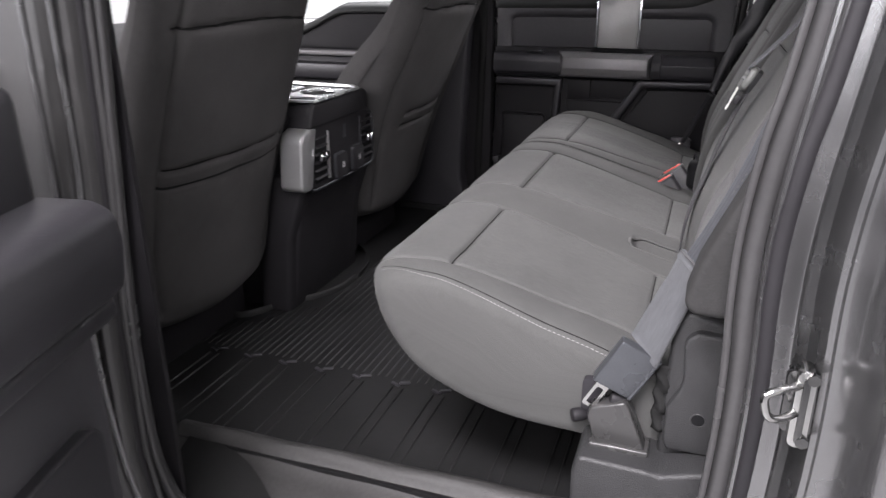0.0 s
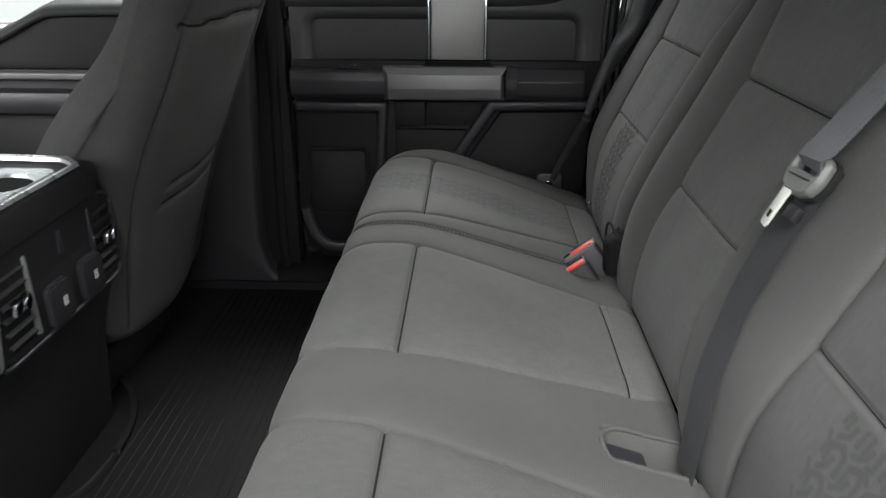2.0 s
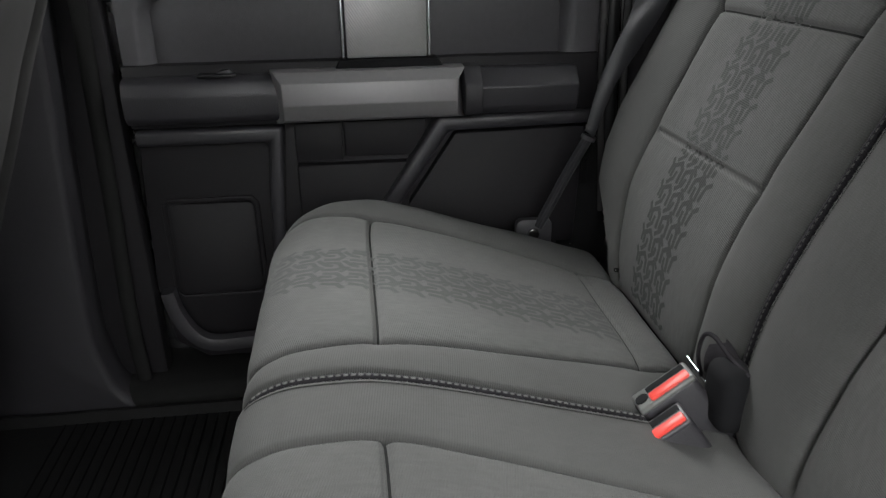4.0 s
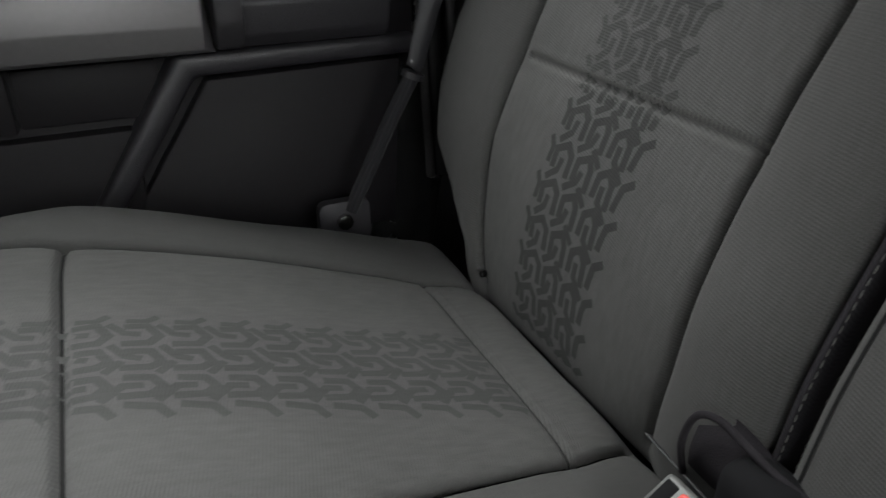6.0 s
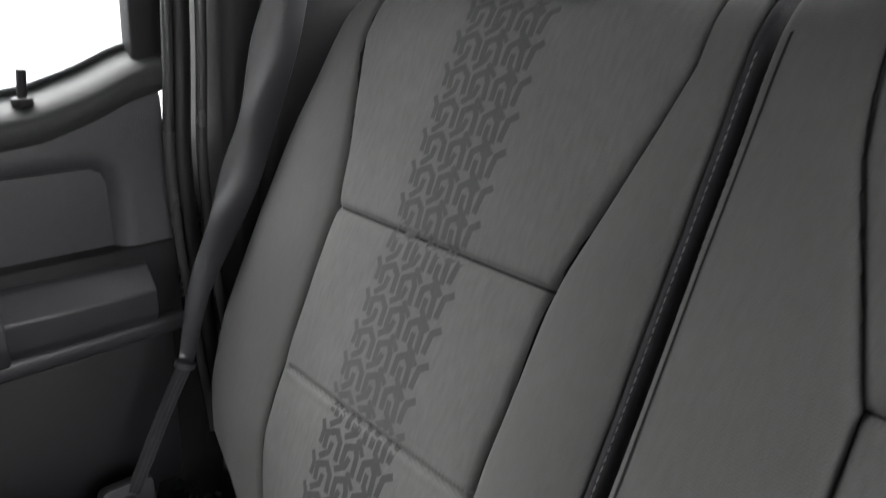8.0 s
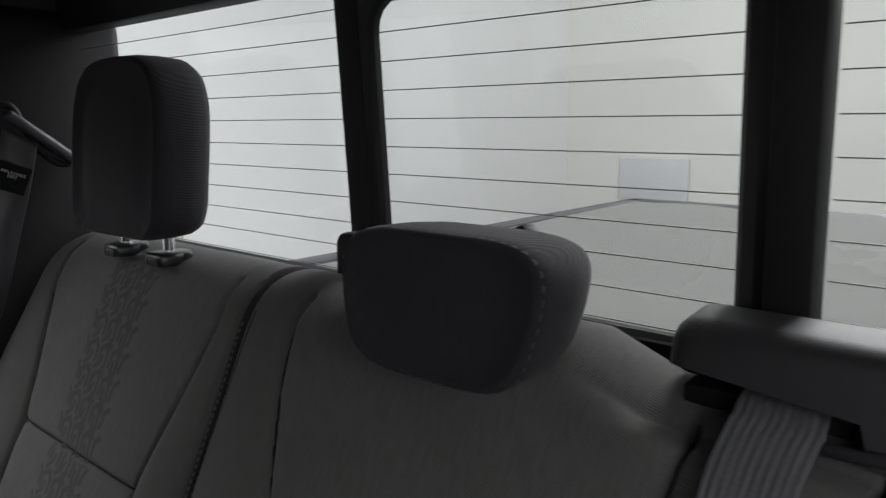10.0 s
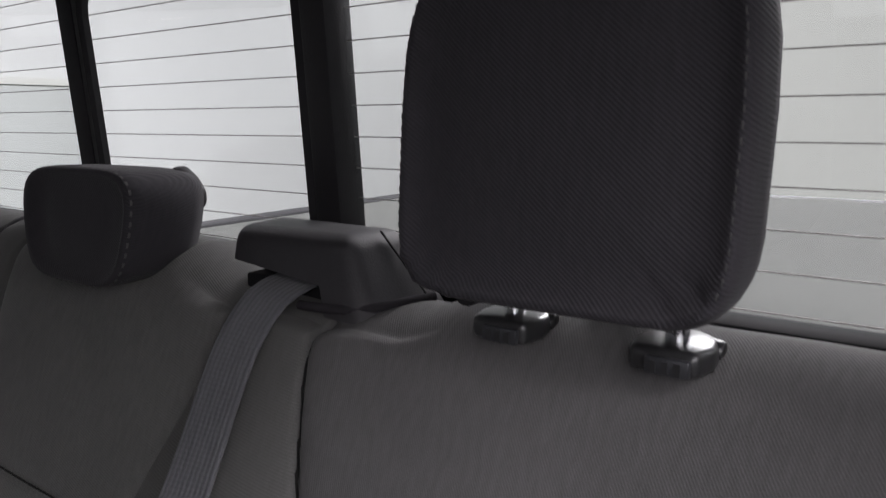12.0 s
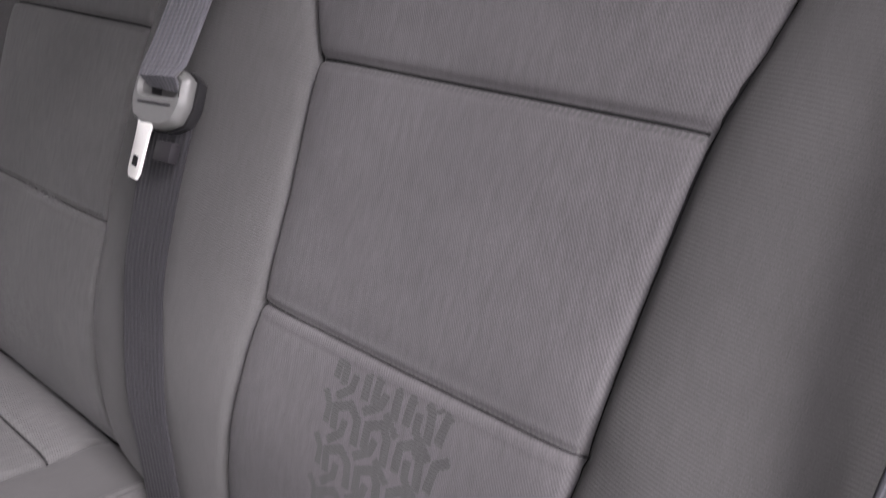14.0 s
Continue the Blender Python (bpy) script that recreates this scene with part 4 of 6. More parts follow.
fl = part("floor", box(-1.9, 0.86, -0.74, 0.80, -0.10, -0.005), M_CARPET)
tagged(fl, "black carpet cab floor", "floor", kind="structure")
ce = part("ceiling", slab([(-1.6, 1.17), (-1.2, 1.22), (0.55, 1.22), (0.755, 1.135), (0.78, 1.15), (0.56, 1.26), (-1.2, 1.26), (-1.6, 1.20)], "y", -0.74, 0.78, 0.004), M_LINER)
tagged(ce, "grey fabric headliner", "ceiling", kind="structure")
roof = part("roof", slab([(-1.65, 1.20), (-1.2, 1.27), (0.56, 1.27), (0.84, 1.14), (0.86, 1.16), (0.58, 1.30), (-1.2, 1.30), (-1.67, 1.22)], "y", -0.80, 0.84, 0.004), M_PAINT)
tagged(roof, "dark grey steel cab roof", "roof", kind="structure")

# rear wall below the window
rw = part("wall_rear", slab([(0.772, -0.02), (0.772, 0.79), (0.774, 0.812), (0.82, 0.812), (0.83, 0.80), (0.86, 0.0)], "y", -0.80, 0.83, 0.004), M_PLASTIC_DARK)
tagged(rw, "black trimmed rear wall of the cab", "wall", kind="structure")

# rear window with its slider
win = thing("window_1", "rear window with a sliding middle pane and heating lines", "window", kind="structure", at=(0.768, 0, 0.815))


def wx(z):
    return 0.768 - 0.02 * (z - 0.82) / 0.3


def on_glass(y0, y1, z0, z1, dx0, dx1, mat, name, parent, label="", bevel=0.003):
    bm = box(0, 1, y0, y1, z0, z1, 0)
    for v in bm.verts:
        v.co.x = wx(v.co.z) + (dx0 if v.co.x < 0.5 else dx1)
    if bevel:
        bmesh.ops.bevel(bm, geom=bm.edges[:], offset=bevel, segments=2, profile=0.5, affect="EDGES")
    return part(name, bm, mat, parent, label)


on_glass(-0.76, 0.79, 1.100, 1.165, -0.012, 0.02, M_PLASTIC_DARK, "window_frame", win, "black upper window frame")
on_glass(-0.76, 0.79, 0.796, 0.824, -0.012, 0.02, M_LABEL, "window_sill", win, "black lower window frame")
on_glass(-0.208, -0.180, 0.82, 1.12, -0.016, 0.015, M_PLASTIC_DARK, "window_post", win, "black slider post")
on_glass(-0.180, -0.165, 0.82, 1.12, -0.006, 0.010, M_GLOSS, "window_post_rim", win)
on_glass(0.172, 0.202, 0.82, 1.12, -0.006, 0.008, M_PLASTIC_DARK, "window_post", win, "black slider post")
part("post_cover", slab(round_rect(0.158, 0.205, 0.812, 0.874, 0.014), "x", 0.742, 0.762, 0.004), M_PLASTIC_DARK, win, "rounded black cover at the foot of the post")
for y0, y1 in ((-0.755, -0.208), (-0.165, 0.158), (0.202, 0.785)):
    pane = on_glass(y0, y1, 0.816, 1.118, 0.004, 0.008, M_GLASS, "pane", win, "", 0)
    pane.visible_shadow = False
    for i in range(11):
        z = 0.8298 + i * 0.0247
        on_glass(y0 + 0.004, y1 - 0.004, z - 0.00042, z + 0.00042, 0.0030, 0.0036, M_LINE, "heating_line", pane, "", 0)
bm = bmesh.new()
o1, o2 = smooth_loop([(-0.179, 0.815), (-0.179, 1.125), (0.173, 1.125), (0.173, 0.815)], 96), smooth_loop(round_rect(-0.164, 0.158, 0.824, 1.082, 0.030, 8), 96)
lay = [[bm.verts.new((wx(b) + dx, a, b)) for a, b in q] for q, dx in ((o1, -0.004), (o2, -0.008), (grow(o2, -0.004), -0.004), (grow(o2, -0.004), 0.003), (o1, 0.003))]
for p, q in zip(lay, lay[1:] + lay[:1]):
    for i in range(96):
        bm.faces.new((p[i], p[(i + 1) % 96], q[(i + 1) % 96], q[i]))
part("slider_frame", bm, M_PLASTIC_DARK, win, "black round-cornered slider frame")
part("slider_latch", slab([(-0.043, 0.866), (-0.043, 0.878), (-0.032, 0.891), (-0.015, 0.901), (-0.007, 0.898), (0.001, 0.888), (-0.001, 0.84), (-0.001, 0.815), (-0.025, 0.815), (-0.029, 0.855)], "x", 0.730, 0.746, 0.004), M_PLASTIC_DARK, win, "black sliding window catch")
for k, w in enumerate((0.0032, 0.0036, 0.0030, 0.0022)):
    z = 0.8515 - k * 0.0044
    for y in (-0.6060, -0.6060 - w - 0.0012):
        on_glass(y - w, y, z - 0.0006, z + 0.0006, 0.0022, 0.0028, M_LINE, "printed_line", win, "small grey printed line on the glass", 0)
# side windows' glass
for x0, x1, nm in ((-0.16, 0.50, "window_2"), (-1.30, -0.36, "window_3")):
    g = part(nm, box(x0, x1, 0.845, 0.849, 0.64, 1.16), M_GLASS)
    g.visible_shadow = False
    tagged(g, "clear side window glass", "window", kind="structure")

# roof rails and pillars on the closed side
rail = part("roof_rail", slab([(0.76, 1.10), (0.76, 1.24), (0.86, 1.24), (0.86, 1.16), (0.83, 1.10)], "x", -1.6, 0.80, 0.008), M_LINER)
tagged(rail, "grey roof rail trim over the closed doors", "trim", kind="structure")
rail2 = part("roof_rail", slab([(-0.72, 1.195), (-0.72, 1.25), (-0.83, 1.25), (-0.83, 1.20), (-0.80, 1.185)], "x", -1.6, 0.80, 0.008), M_LINER)
tagged(rail2, "grey roof rail trim over the open doorway", "trim", kind="structure")
cp = part("pillar_right", slab([(0.572, 0.30), (0.556, 0.62), (0.566, 0.78), (0.592, 1.13), (0.80, 1.13), (0.80, 0.02), (0.53, 0.02)], "y", 0.755, 0.86, 0.012, 3), M_PLASTIC_DARK)
tagged(cp, "black moulded rear pillar trim", "trim", kind="structure")
cpi = part("pillar_panel", slab([(0.56, 0.02), (0.57, 0.30), (0.60, 0.70), (0.63, 1.12), (0.81, 1.12), (0.81, 0.02)], "y", 0.735, 0.80, 0.014, 3), M_PLASTIC_DARK)
tagged(cpi, "black inner pillar panel behind the belt", "trim", kind="structure")
bp = part("pillar_middle_right", slab([(-0.56, 0.0), (-0.50, 0.25), (-0.43, 0.55), (-0.39, 0.80), (-0.38, 1.15), (-0.250, 1.15), (-0.262, 0.70), (-0.276, 0.46), (-0.288, 0.24), (-0.290, 0.13), (-0.275, 0.06), (-0.245, 0.02), (-0.235, 0.0)], "y", 0.752, 0.87, 0.018, 4), M_PLASTIC_SOFT)
tagged(bp, "black moulded middle pillar trim", "trim", kind="structure")
seal = swept("door_seal", smooth_path([(-0.225, 0.80, 1.12), (-0.228, 0.80, 0.7), (-0.236, 0.80, 0.40), (-0.244, 0.80, 0.16), (-0.240, 0.80, 0.045)], 0.015), ring_section(0.012, 12), (0, 1, 0), M_SLIT, None)
ch = part("pillar_channel", slab([(-0.30, 0.0), (-0.30, 1.14), (-0.205, 1.14), (-0.205, 0.0)], "y", 0.812, 0.85, 0.006), M_PLASTIC_DARK)
tagged(ch, "black channel between the middle pillar and the closed door", "trim", kind="structure")
fs = part("sill_right", slab([(0.752, -0.01), (0.757, 0.030), (0.775, 0.042), (0.83, 0.048), (0.90, 0.048), (0.90, -0.30), (0.752, -0.30)], "x", -0.42, 0.56, 0.006), M_SLIT)
tagged(fs, "black sill under the closed rear door", "sill", kind="structure")
tagged(seal, "black rubber door seal", "seal", kind="structure")
ds = thing("door_seal", "seals between the closed door and the pillar, highlights and dark gap made as beads", "seal", kind="structure", at=(0.54, 0.80, 0.7))
# paler beads draw the two highlight lines, the black one the shaded gap
for dx, y, r, m in ((0.0, 0.800, 0.0060, M_SEAL), (0.0155, 0.806, 0.0110, M_GLOSS), (0.0315, 0.788, 0.0060, M_SEAL)):
    swept("highlight_and_gap_bead", smooth_path([(0.530 + dx, y, 0.30), (0.512 + dx, y, 0.60), (0.524 + dx, y, 0.78), (0.550 + dx, y, 1.12)], 0.015), ring_section(r, 10), (0, 1, 0), m, ds)

body = part("body_side", slab([(-1.7, -0.32), (-1.7, 0.60), (0.30, 0.66), (0.56, 0.66), (0.60, 0.80), (0.95, 0.80), (0.95, -0.32)], "y", 0.885, 0.93, 0.01), M_PAINT)
tagged(body, "dark grey painted body side", "body side", kind="structure")
left = part("body_side", slab([(-1.7, -0.32), (-1.7, 0.60), (-0.37, 0.635), (-0.33, -0.32)], "y", -0.93, -0.885, 0.01), M_PAINT)
tagged(left, "dark grey painted body side ahead of the open doorway", "body side", kind="structure")
dash = part("dashboard", slab([(-1.62, 0.0), (-1.62, 0.55), (-1.45, 0.62), (-1.22, 0.55), (-1.20, 0.30), (-1.35, 0.0)], "y", -0.74, 0.80, 0.02), M_PLASTIC)
tagged(dash, "black dashboard ahead of the front seats", "dashboard", kind="structure")


# ---- closed rear door ----
def closed_door():
    t = thing("door_1", "closed rear door with black moulded panel and grey pull handle", "door", kind="structure", at=(0.15, 0.84, 0.1))
    # upper panel under the window, its top rising to the rear
    up = [(-0.195, 0.54), (-0.195, 0.688), (0.30, 0.690), (0.38, 0.694), (0.44, 0.712), (0.49, 0.732), (0.522, 0.738), (0.522, 0.54)]
    part("upper_panel", slab(up, "y", 0.832, 0.875, 0.008, 3), M_DOOR, t, "black upper door panel")
    # sloping ledge under the glass
    path = smooth_path([(-0.195, 0.700), (0.10, 0.701), (0.30, 0.702), (0.382, 0.707), (0.415, 0.715), (0.45, 0.727), (0.487, 0.743), (0.526, 0.753)], 0.012)
    verts, faces = [], []
    for x, z in path:
        verts += [(x, 0.812, z - 0.030), (x, 0.8125, z - 0.010), (x, 0.817, z - 0.003), (x, 0.858, z + 0.016), (x, 0.862, z + 0.013), (x, 0.862, z - 0.030)]
    n = len(path)
    for i in range(n - 1):
        for k in range(6):
            faces.append((i * 6 + k, i * 6 + (k + 1) % 6, i * 6 + 6 + (k + 1) % 6, i * 6 + 6 + k))
    faces += [tuple(range(6)), tuple(range((n - 1) * 6, n * 6))[::-1]]
    mesh_part("window_ledge", verts, faces, M_LEDGE, t, "satin grey window ledge")
    swept("glass_seal", np.array([(x, 0.8575, z + 0.018) for x, z in path]), ring_section(0.0035, 8), (0, 1, 0), M_PLASTIC_DARK, t)
    # raised border leaves the long oval-cornered recess
    ring = [(-0.190, 0.500), (-0.190, 0.684), (0.30, 0.686), (0.38, 0.690), (0.44, 0.708), (0.49, 0.728), (0.516, 0.734), (0.516, 0.500)]
    rr = round_rect(-0.158, 0.466, 0.520, 0.656, 0.030, 6)
    bm = bmesh.new()
    o1 = smooth_loop(ring, 72)
    o2 = smooth_loop(rr, 72)
    vs = [[bm.verts.new((a, y, b)) for a, b in q] for q, y in ((o1, 0.834), (o1, 0.818), (grow(o2, 0.010), 0.8140), (grow(o2, 0.003), 0.8150), (grow(o2, -0.004), 0.8185), (grow(o2, -0.010), 0.8250), (grow(o2, -0.014), 0.8335))]
    for p, q in zip(vs[:-1], vs[1:]):
        for i in range(72):
            bm.faces.new((p[i], p[(i + 1) % 72], q[(i + 1) % 72], q[i]))
    part("upper_border", bm, M_DOOR, t, "soft black border round the recess")
    part("window_frame", slab([(0.497, 0.742), (0.503, 0.86), (0.528, 1.14), (0.566, 1.14), (0.541, 0.86), (0.533, 0.742)], "y", 0.832, 0.866, 0.006, 3), M_PLASTIC_DARK, t, "black window frame upright")
    part("window_frame", slab([(-0.275, 0.64), (-0.275, 1.14), (-0.194, 1.14), (-0.194, 0.64)], "y", 0.828, 0.872, 0.006, 3), M_PLASTIC_DARK, t, "black window frame upright")
    part("lock_pin", cylinder((0.388, 0.836, 0.715), (0.392, 0.836, 0.748), 0.0046, 12, 0.0015), M_PLASTIC_DARK, t, "black lock pin")
    part("pin_collar", cylinder((0.388, 0.836, 0.712), (0.388, 0.836, 0.721), 0.010, 16, 0.002), M_PLASTIC_DARK, t)
    # patterned strip across the recess
    part("strip", box(0.129, 0.248, 0.806, 0.835, 0.557, 0.700, 0.003), M_CARBON, t, "silver strip with carbon weave")
    for x in (0.124, 0.2505):
        part("strip_edge", box(x - 0.0022, x + 0.0022, 0.803, 0.835, 0.557, 0.700, 0.001), M_CHROME, t, "bright strip edge")
    # dark gap line, its shade made as a solid black strip, and middle bolster
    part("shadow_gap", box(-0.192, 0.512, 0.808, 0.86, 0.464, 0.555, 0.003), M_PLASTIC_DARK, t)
    part("armrest_front", slab([(0.800, 0.540), (0.788, 0.533), (0.782, 0.515), (0.784, 0.482), (0.792, 0.473), (0.86, 0.470), (0.86, 0.540)], "x", -0.192, 0.035, 0.004, 2), M_PLASTIC_SOFT, t, "padded black armrest")
    part("armrest_rear", slab([(0.812, 0.541), (0.797, 0.539), (0.774, 0.514), (0.7785, 0.484), (0.787, 0.472), (0.86, 0.468), (0.86, 0.541)], "x", 0.300, 0.474, 0.0035, 3), M_PLASTIC_SOFT, t, "grained black armrest with a chamfered edge")
    part("switch", box(-0.085, -0.03, 0.79, 0.82, 0.538, 0.543, 0.002), M_GLOSS, t, "window switch")
    part("switch_key", slab([(-0.06, 0.541), (-0.035, 0.541), (-0.038, 0.549), (-0.056, 0.546)], "y", 0.797, 0.814, 0.0015), M_SATIN, t)
    # pull handle
    cross = [(0.806, 0.546), (0.778, 0.544), (0.7600, 0.531), (0.7565, 0.500), (0.764, 0.477), (0.780, 0.471), (0.806, 0.471)]
    bm = slab(cross, "x", 0.010, 0.300, 0)
    for v in bm.verts:
        if v.co.x < 0.05 and v.co.y < 0.79:
            v.co.x += 0.012 if v.co.y > 0.77 else 0.024
        if v.co.x > 0.28 and v.co.y < 0.77:
            v.co.x -= 0.014
        if v.co.y >= 0.80:
            v.co.y = 0.83
    bmesh.ops.bevel(bm, geom=bm.edges[:], offset=0.0018, segments=2, profile=0.5, affect="EDGES")
    part("pull_handle", bm, M_HANDLE, t, "satin grey pull handle")
    part("handle_cap", slab([(0.806, 0.546), (0.785, 0.545), (0.760, 0.522), (0.756, 0.500), (0.763, 0.476), (0.83, 0.464), (0.83, 0.546)], "x", 0.297, 0.324, 0.0045, 2), M_PLASTIC, t, "chunky black handle end")
    # hand recess: a solid slab whose black colour stands for its shade
    part("handle_cup", slab([(0.118, 0.556), (0.262, 0.556), (0.275, 0.536), (0.106, 0.536)], "y", 0.796, 0.836, 0.003), M_LABEL, t, "black slab for the shaded hand recess")
    # lower panel; its flat pieces take a darker plastic to carry the shade
    part("lower_panel", slab([(-0.192, 0.475), (-0.205, 0.20), (-0.19, 0.09), (-0.14, 0.055), (0.30, 0.055), (0.40, 0.10), (0.46, 0.20), (0.50, 0.33), (0.512, 0.475)], "y", 0.835, 0.88, 0.006), M_PLASTIC_DARK, t, "black lower door panel, coloured darker for shade")
    ridge = [(-0.188, 0.462), (0.028, 0.462), (0.006, 0.20), (-0.012, 0.20), (0.004, 0.438), (-0.188, 0.438)]
    part("pocket_ridge", slab(ridge, "y", 0.800, 0.838, 0.007, 3), M_PLASTIC_SOFT, t, "raised edge of the front panel")
    part("pocket_panel", slab(round_rect(-0.165, -0.032, 0.185, 0.338, 0.012), "y", 0.826, 0.842, 0.004), M_PLASTIC_DARK, t)
    path = smooth_path([(a, 0.829, b) for a, b in round_rect(-0.172, -0.026, 0.178, 0.345, 0.016) + [(-0.0265, 0.330)]], 0.008)
    swept("panel_rim", path, ring_section(0.0030, 8), (0, 1, 0), M_PLASTIC_DARK, t)
    path = smooth_path([(-0.180, 0.806, 0.20), (-0.172, 0.806, 0.160), (-0.150, 0.806, 0.118), (-0.118, 0.806, 0.100), (-0.05, 0.806, 0.102), (0.10, 0.806, 0.105)], 0.01)
    swept("map_pocket_edge", path, [(-0.012, -0.010), (0.012, -0.010), (0.014, 0.0), (0.010, 0.010), (-0.010, 0.010), (-0.014, 0.0)], (0, 1, 0), M_PLASTIC_SOFT, t, "rounded map pocket edge")
    part("centre_panel", box(0.042, 0.114, 0.822, 0.842, 0.400, 0.460, 0.003), M_PLASTIC_DARK, t)
    part("centre_panel", box(0.117, 0.245, 0.824, 0.842, 0.404, 0.460, 0.003), M_PLASTIC_DARK, t)
    part("centre_panel", box(0.042, 0.215, 0.818, 0.842, 0.250, 0.394, 0.004), M_PLASTIC_DARK, t)
    diag = [(0.262, 0.468), (0.512, 0.470), (0.512, 0.448), (0.278, 0.444), (0.160, 0.270), (0.132, 0.270)]
    part("diagonal_ridge", slab(diag, "y", 0.796, 0.838, 0.008, 3), M_PLASTIC_SOFT, t, "raised diagonal rib")
    part("rear_panel", slab([(0.290, 0.436), (0.500, 0.440), (0.492, 0.24), (0.19, 0.24), (0.185, 0.28)], "y", 0.818, 0.842, 0.005), M_PLASTIC_DARK, t)
    return t


closed_door()
fd = thing("door_3", "closed front passenger door seen past the seats", "door", kind="structure", at=(-0.8, 0.84, 0.3))
part("panel", slab([(-1.5, 0.05), (-1.5, 0.57), (-0.95, 0.575), (-0.85, 0.600), (-0.76, 0.640), (-0.70, 0.650), (-0.46, 0.652), (-0.40, 0.05)], "y", 0.82, 0.90, 0.01), M_PLASTIC, fd)
part("upper_inset", slab([(-1.4, 0.528), (-1.4, 0.555), (-0.93, 0.560), (-0.86, 0.590), (-0.775, 0.636), (-0.745, 0.646), (-0.70, 0.648), (-0.52, 0.648), (-0.52, 0.528)], "y", 0.812, 0.83, 0.006, 3), M_PLASTIC_DARK, fd, "matt black upper inset")
verts, faces = [], []
band = smooth_path([(-1.5, 0.585), (-0.97, 0.590), (-0.86, 0.612), (-0.76, 0.658), (-0.70, 0.668), (-0.46, 0.672)], 0.02)
for x, z in band:
    verts += [(x, 0.802, z - 0.020), (x, 0.800, z - 0.010), (x, 0.812, z + 0.002), (x, 0.862, z + 0.014), (x, 0.868, z - 0.020)]
for i in range(len(band) - 1):
    for k in range(5):
        faces.append((i * 5 + k, i * 5 + (k + 1) % 5, i * 5 + 5 + (k + 1) % 5, i * 5 + 5 + k))
mesh_part("ledge", verts, faces, M_LEDGE, fd, "satin grey window ledge rising to the rear")
part("window_frame", slab([(-0.40, 0.655), (-0.38, 1.13), (-1.3, 1.13), (-1.3, 1.10), (-0.46, 1.10), (-0.48, 0.655)], "y", 0.83, 0.87, 0.006), M_PLASTIC_SOFT, fd)
part("silver_line", box(-1.3, -0.52, 0.796, 0.816, 0.507, 0.524, 0.005, 3), M_HANDLE, fd, "satin grey trim line")
part("armrest", box(-1.3, -0.50, 0.77, 0.83, 0.43, 0.484, 0.012), M_PLASTIC_SOFT, fd)


# ---- open doorway: sill, pillars, seals, striker ----
SEAL = [(-0.215, -0.785, 1.10), (-0.233, -0.785, 0.76), (-0.250, -0.785, 0.55), (-0.266, -0.785, 0.33), (-0.267, -0.785, 0.13), (-0.246, -0.785, 0.03), (-0.20, -0.785, -0.010), (-0.10, -0.785, -0.016), (0.30, -0.785, -0.016), (0.44, -0.785, 0.005), (0.505, -0.785, 0.09), (0.521, -0.785, 0.21), (0.5265, -0.785, 0.32), (0.5260, -0.785, 0.40), (0.5225, -0.785, 0.47), (0.523, -0.785, 0.54), (0.531, -0.785, 0.62), (0.545, -0.785, 0.70), (0.562, -0.785, 0.85), (0.578, -0.785, 1.10)]
seal = thing("door_seal", "grey rubber weatherstrip round the open doorway", "seal", kind="structure", at=(0.15, -0.785, 0))
sp = smooth_path(SEAL, 0.012)
swept("bulb", sp, ring_section(0.0108, 14), (0, 1, 0), M_SEAL, seal, "hollow rubber bulb")
t = np.gradient(sp, axis=0)
t /= np.linalg.norm(t, axis=1, keepdims=True)
out = np.cross(t, np.array([0, 1.0, 0]))
swept("lip", sp - out * 0.014 + np.array([0, 0.006, 0]), [(-0.010, -0.003), (0.010, -0.003), (0.012, 0.0), (0.010, 0.003), (-0.010, 0.003)], (0, 1, 0), M_SEAL, seal)
swept("carrier", sp + out * 0.0145 + np.array([0, -0.012, 0]), ring_section(0.0042, 10), (0, 1, 0), M_SEAL, seal, "thin rubber bead")

swept("outer_lip", sp - out * 0.021 + np.array([0, -0.020, 0]), ring_section(0.0085, 10), (0, 1, 0), M_PLASTIC_DARK, seal, "black outer sealing lip")

bl = thing("pillar_middle_left", "painted middle pillar with rubber seals beside the open door", "pillar", kind="structure", at=(-0.28, -0.80, 0))


def pillar_lean(bm):
    for v in bm.verts:
        v.co.x += np.interp(v.co.z, [-0.2, 0.0, 0.106, 0.33, 0.55, 0.74, 1.2], [0.0, -0.020, -0.036, -0.032, -0.014, -0.005, 0.015])
    return bm


def stacked(poly, zs):
    bm = bmesh.new()
    rows = [[bm.verts.new((x, y, z)) for x, y in poly] for z in zs]
    n = len(poly)
    for p, q in zip(rows[:-1], rows[1:]):
        for i in range(n):
            bm.faces.new((p[i], p[(i + 1) % n], q[(i + 1) % n], q[i]))
    bm.faces.new(rows[0][::-1])
    bm.faces.new(rows[-1])
    return bm


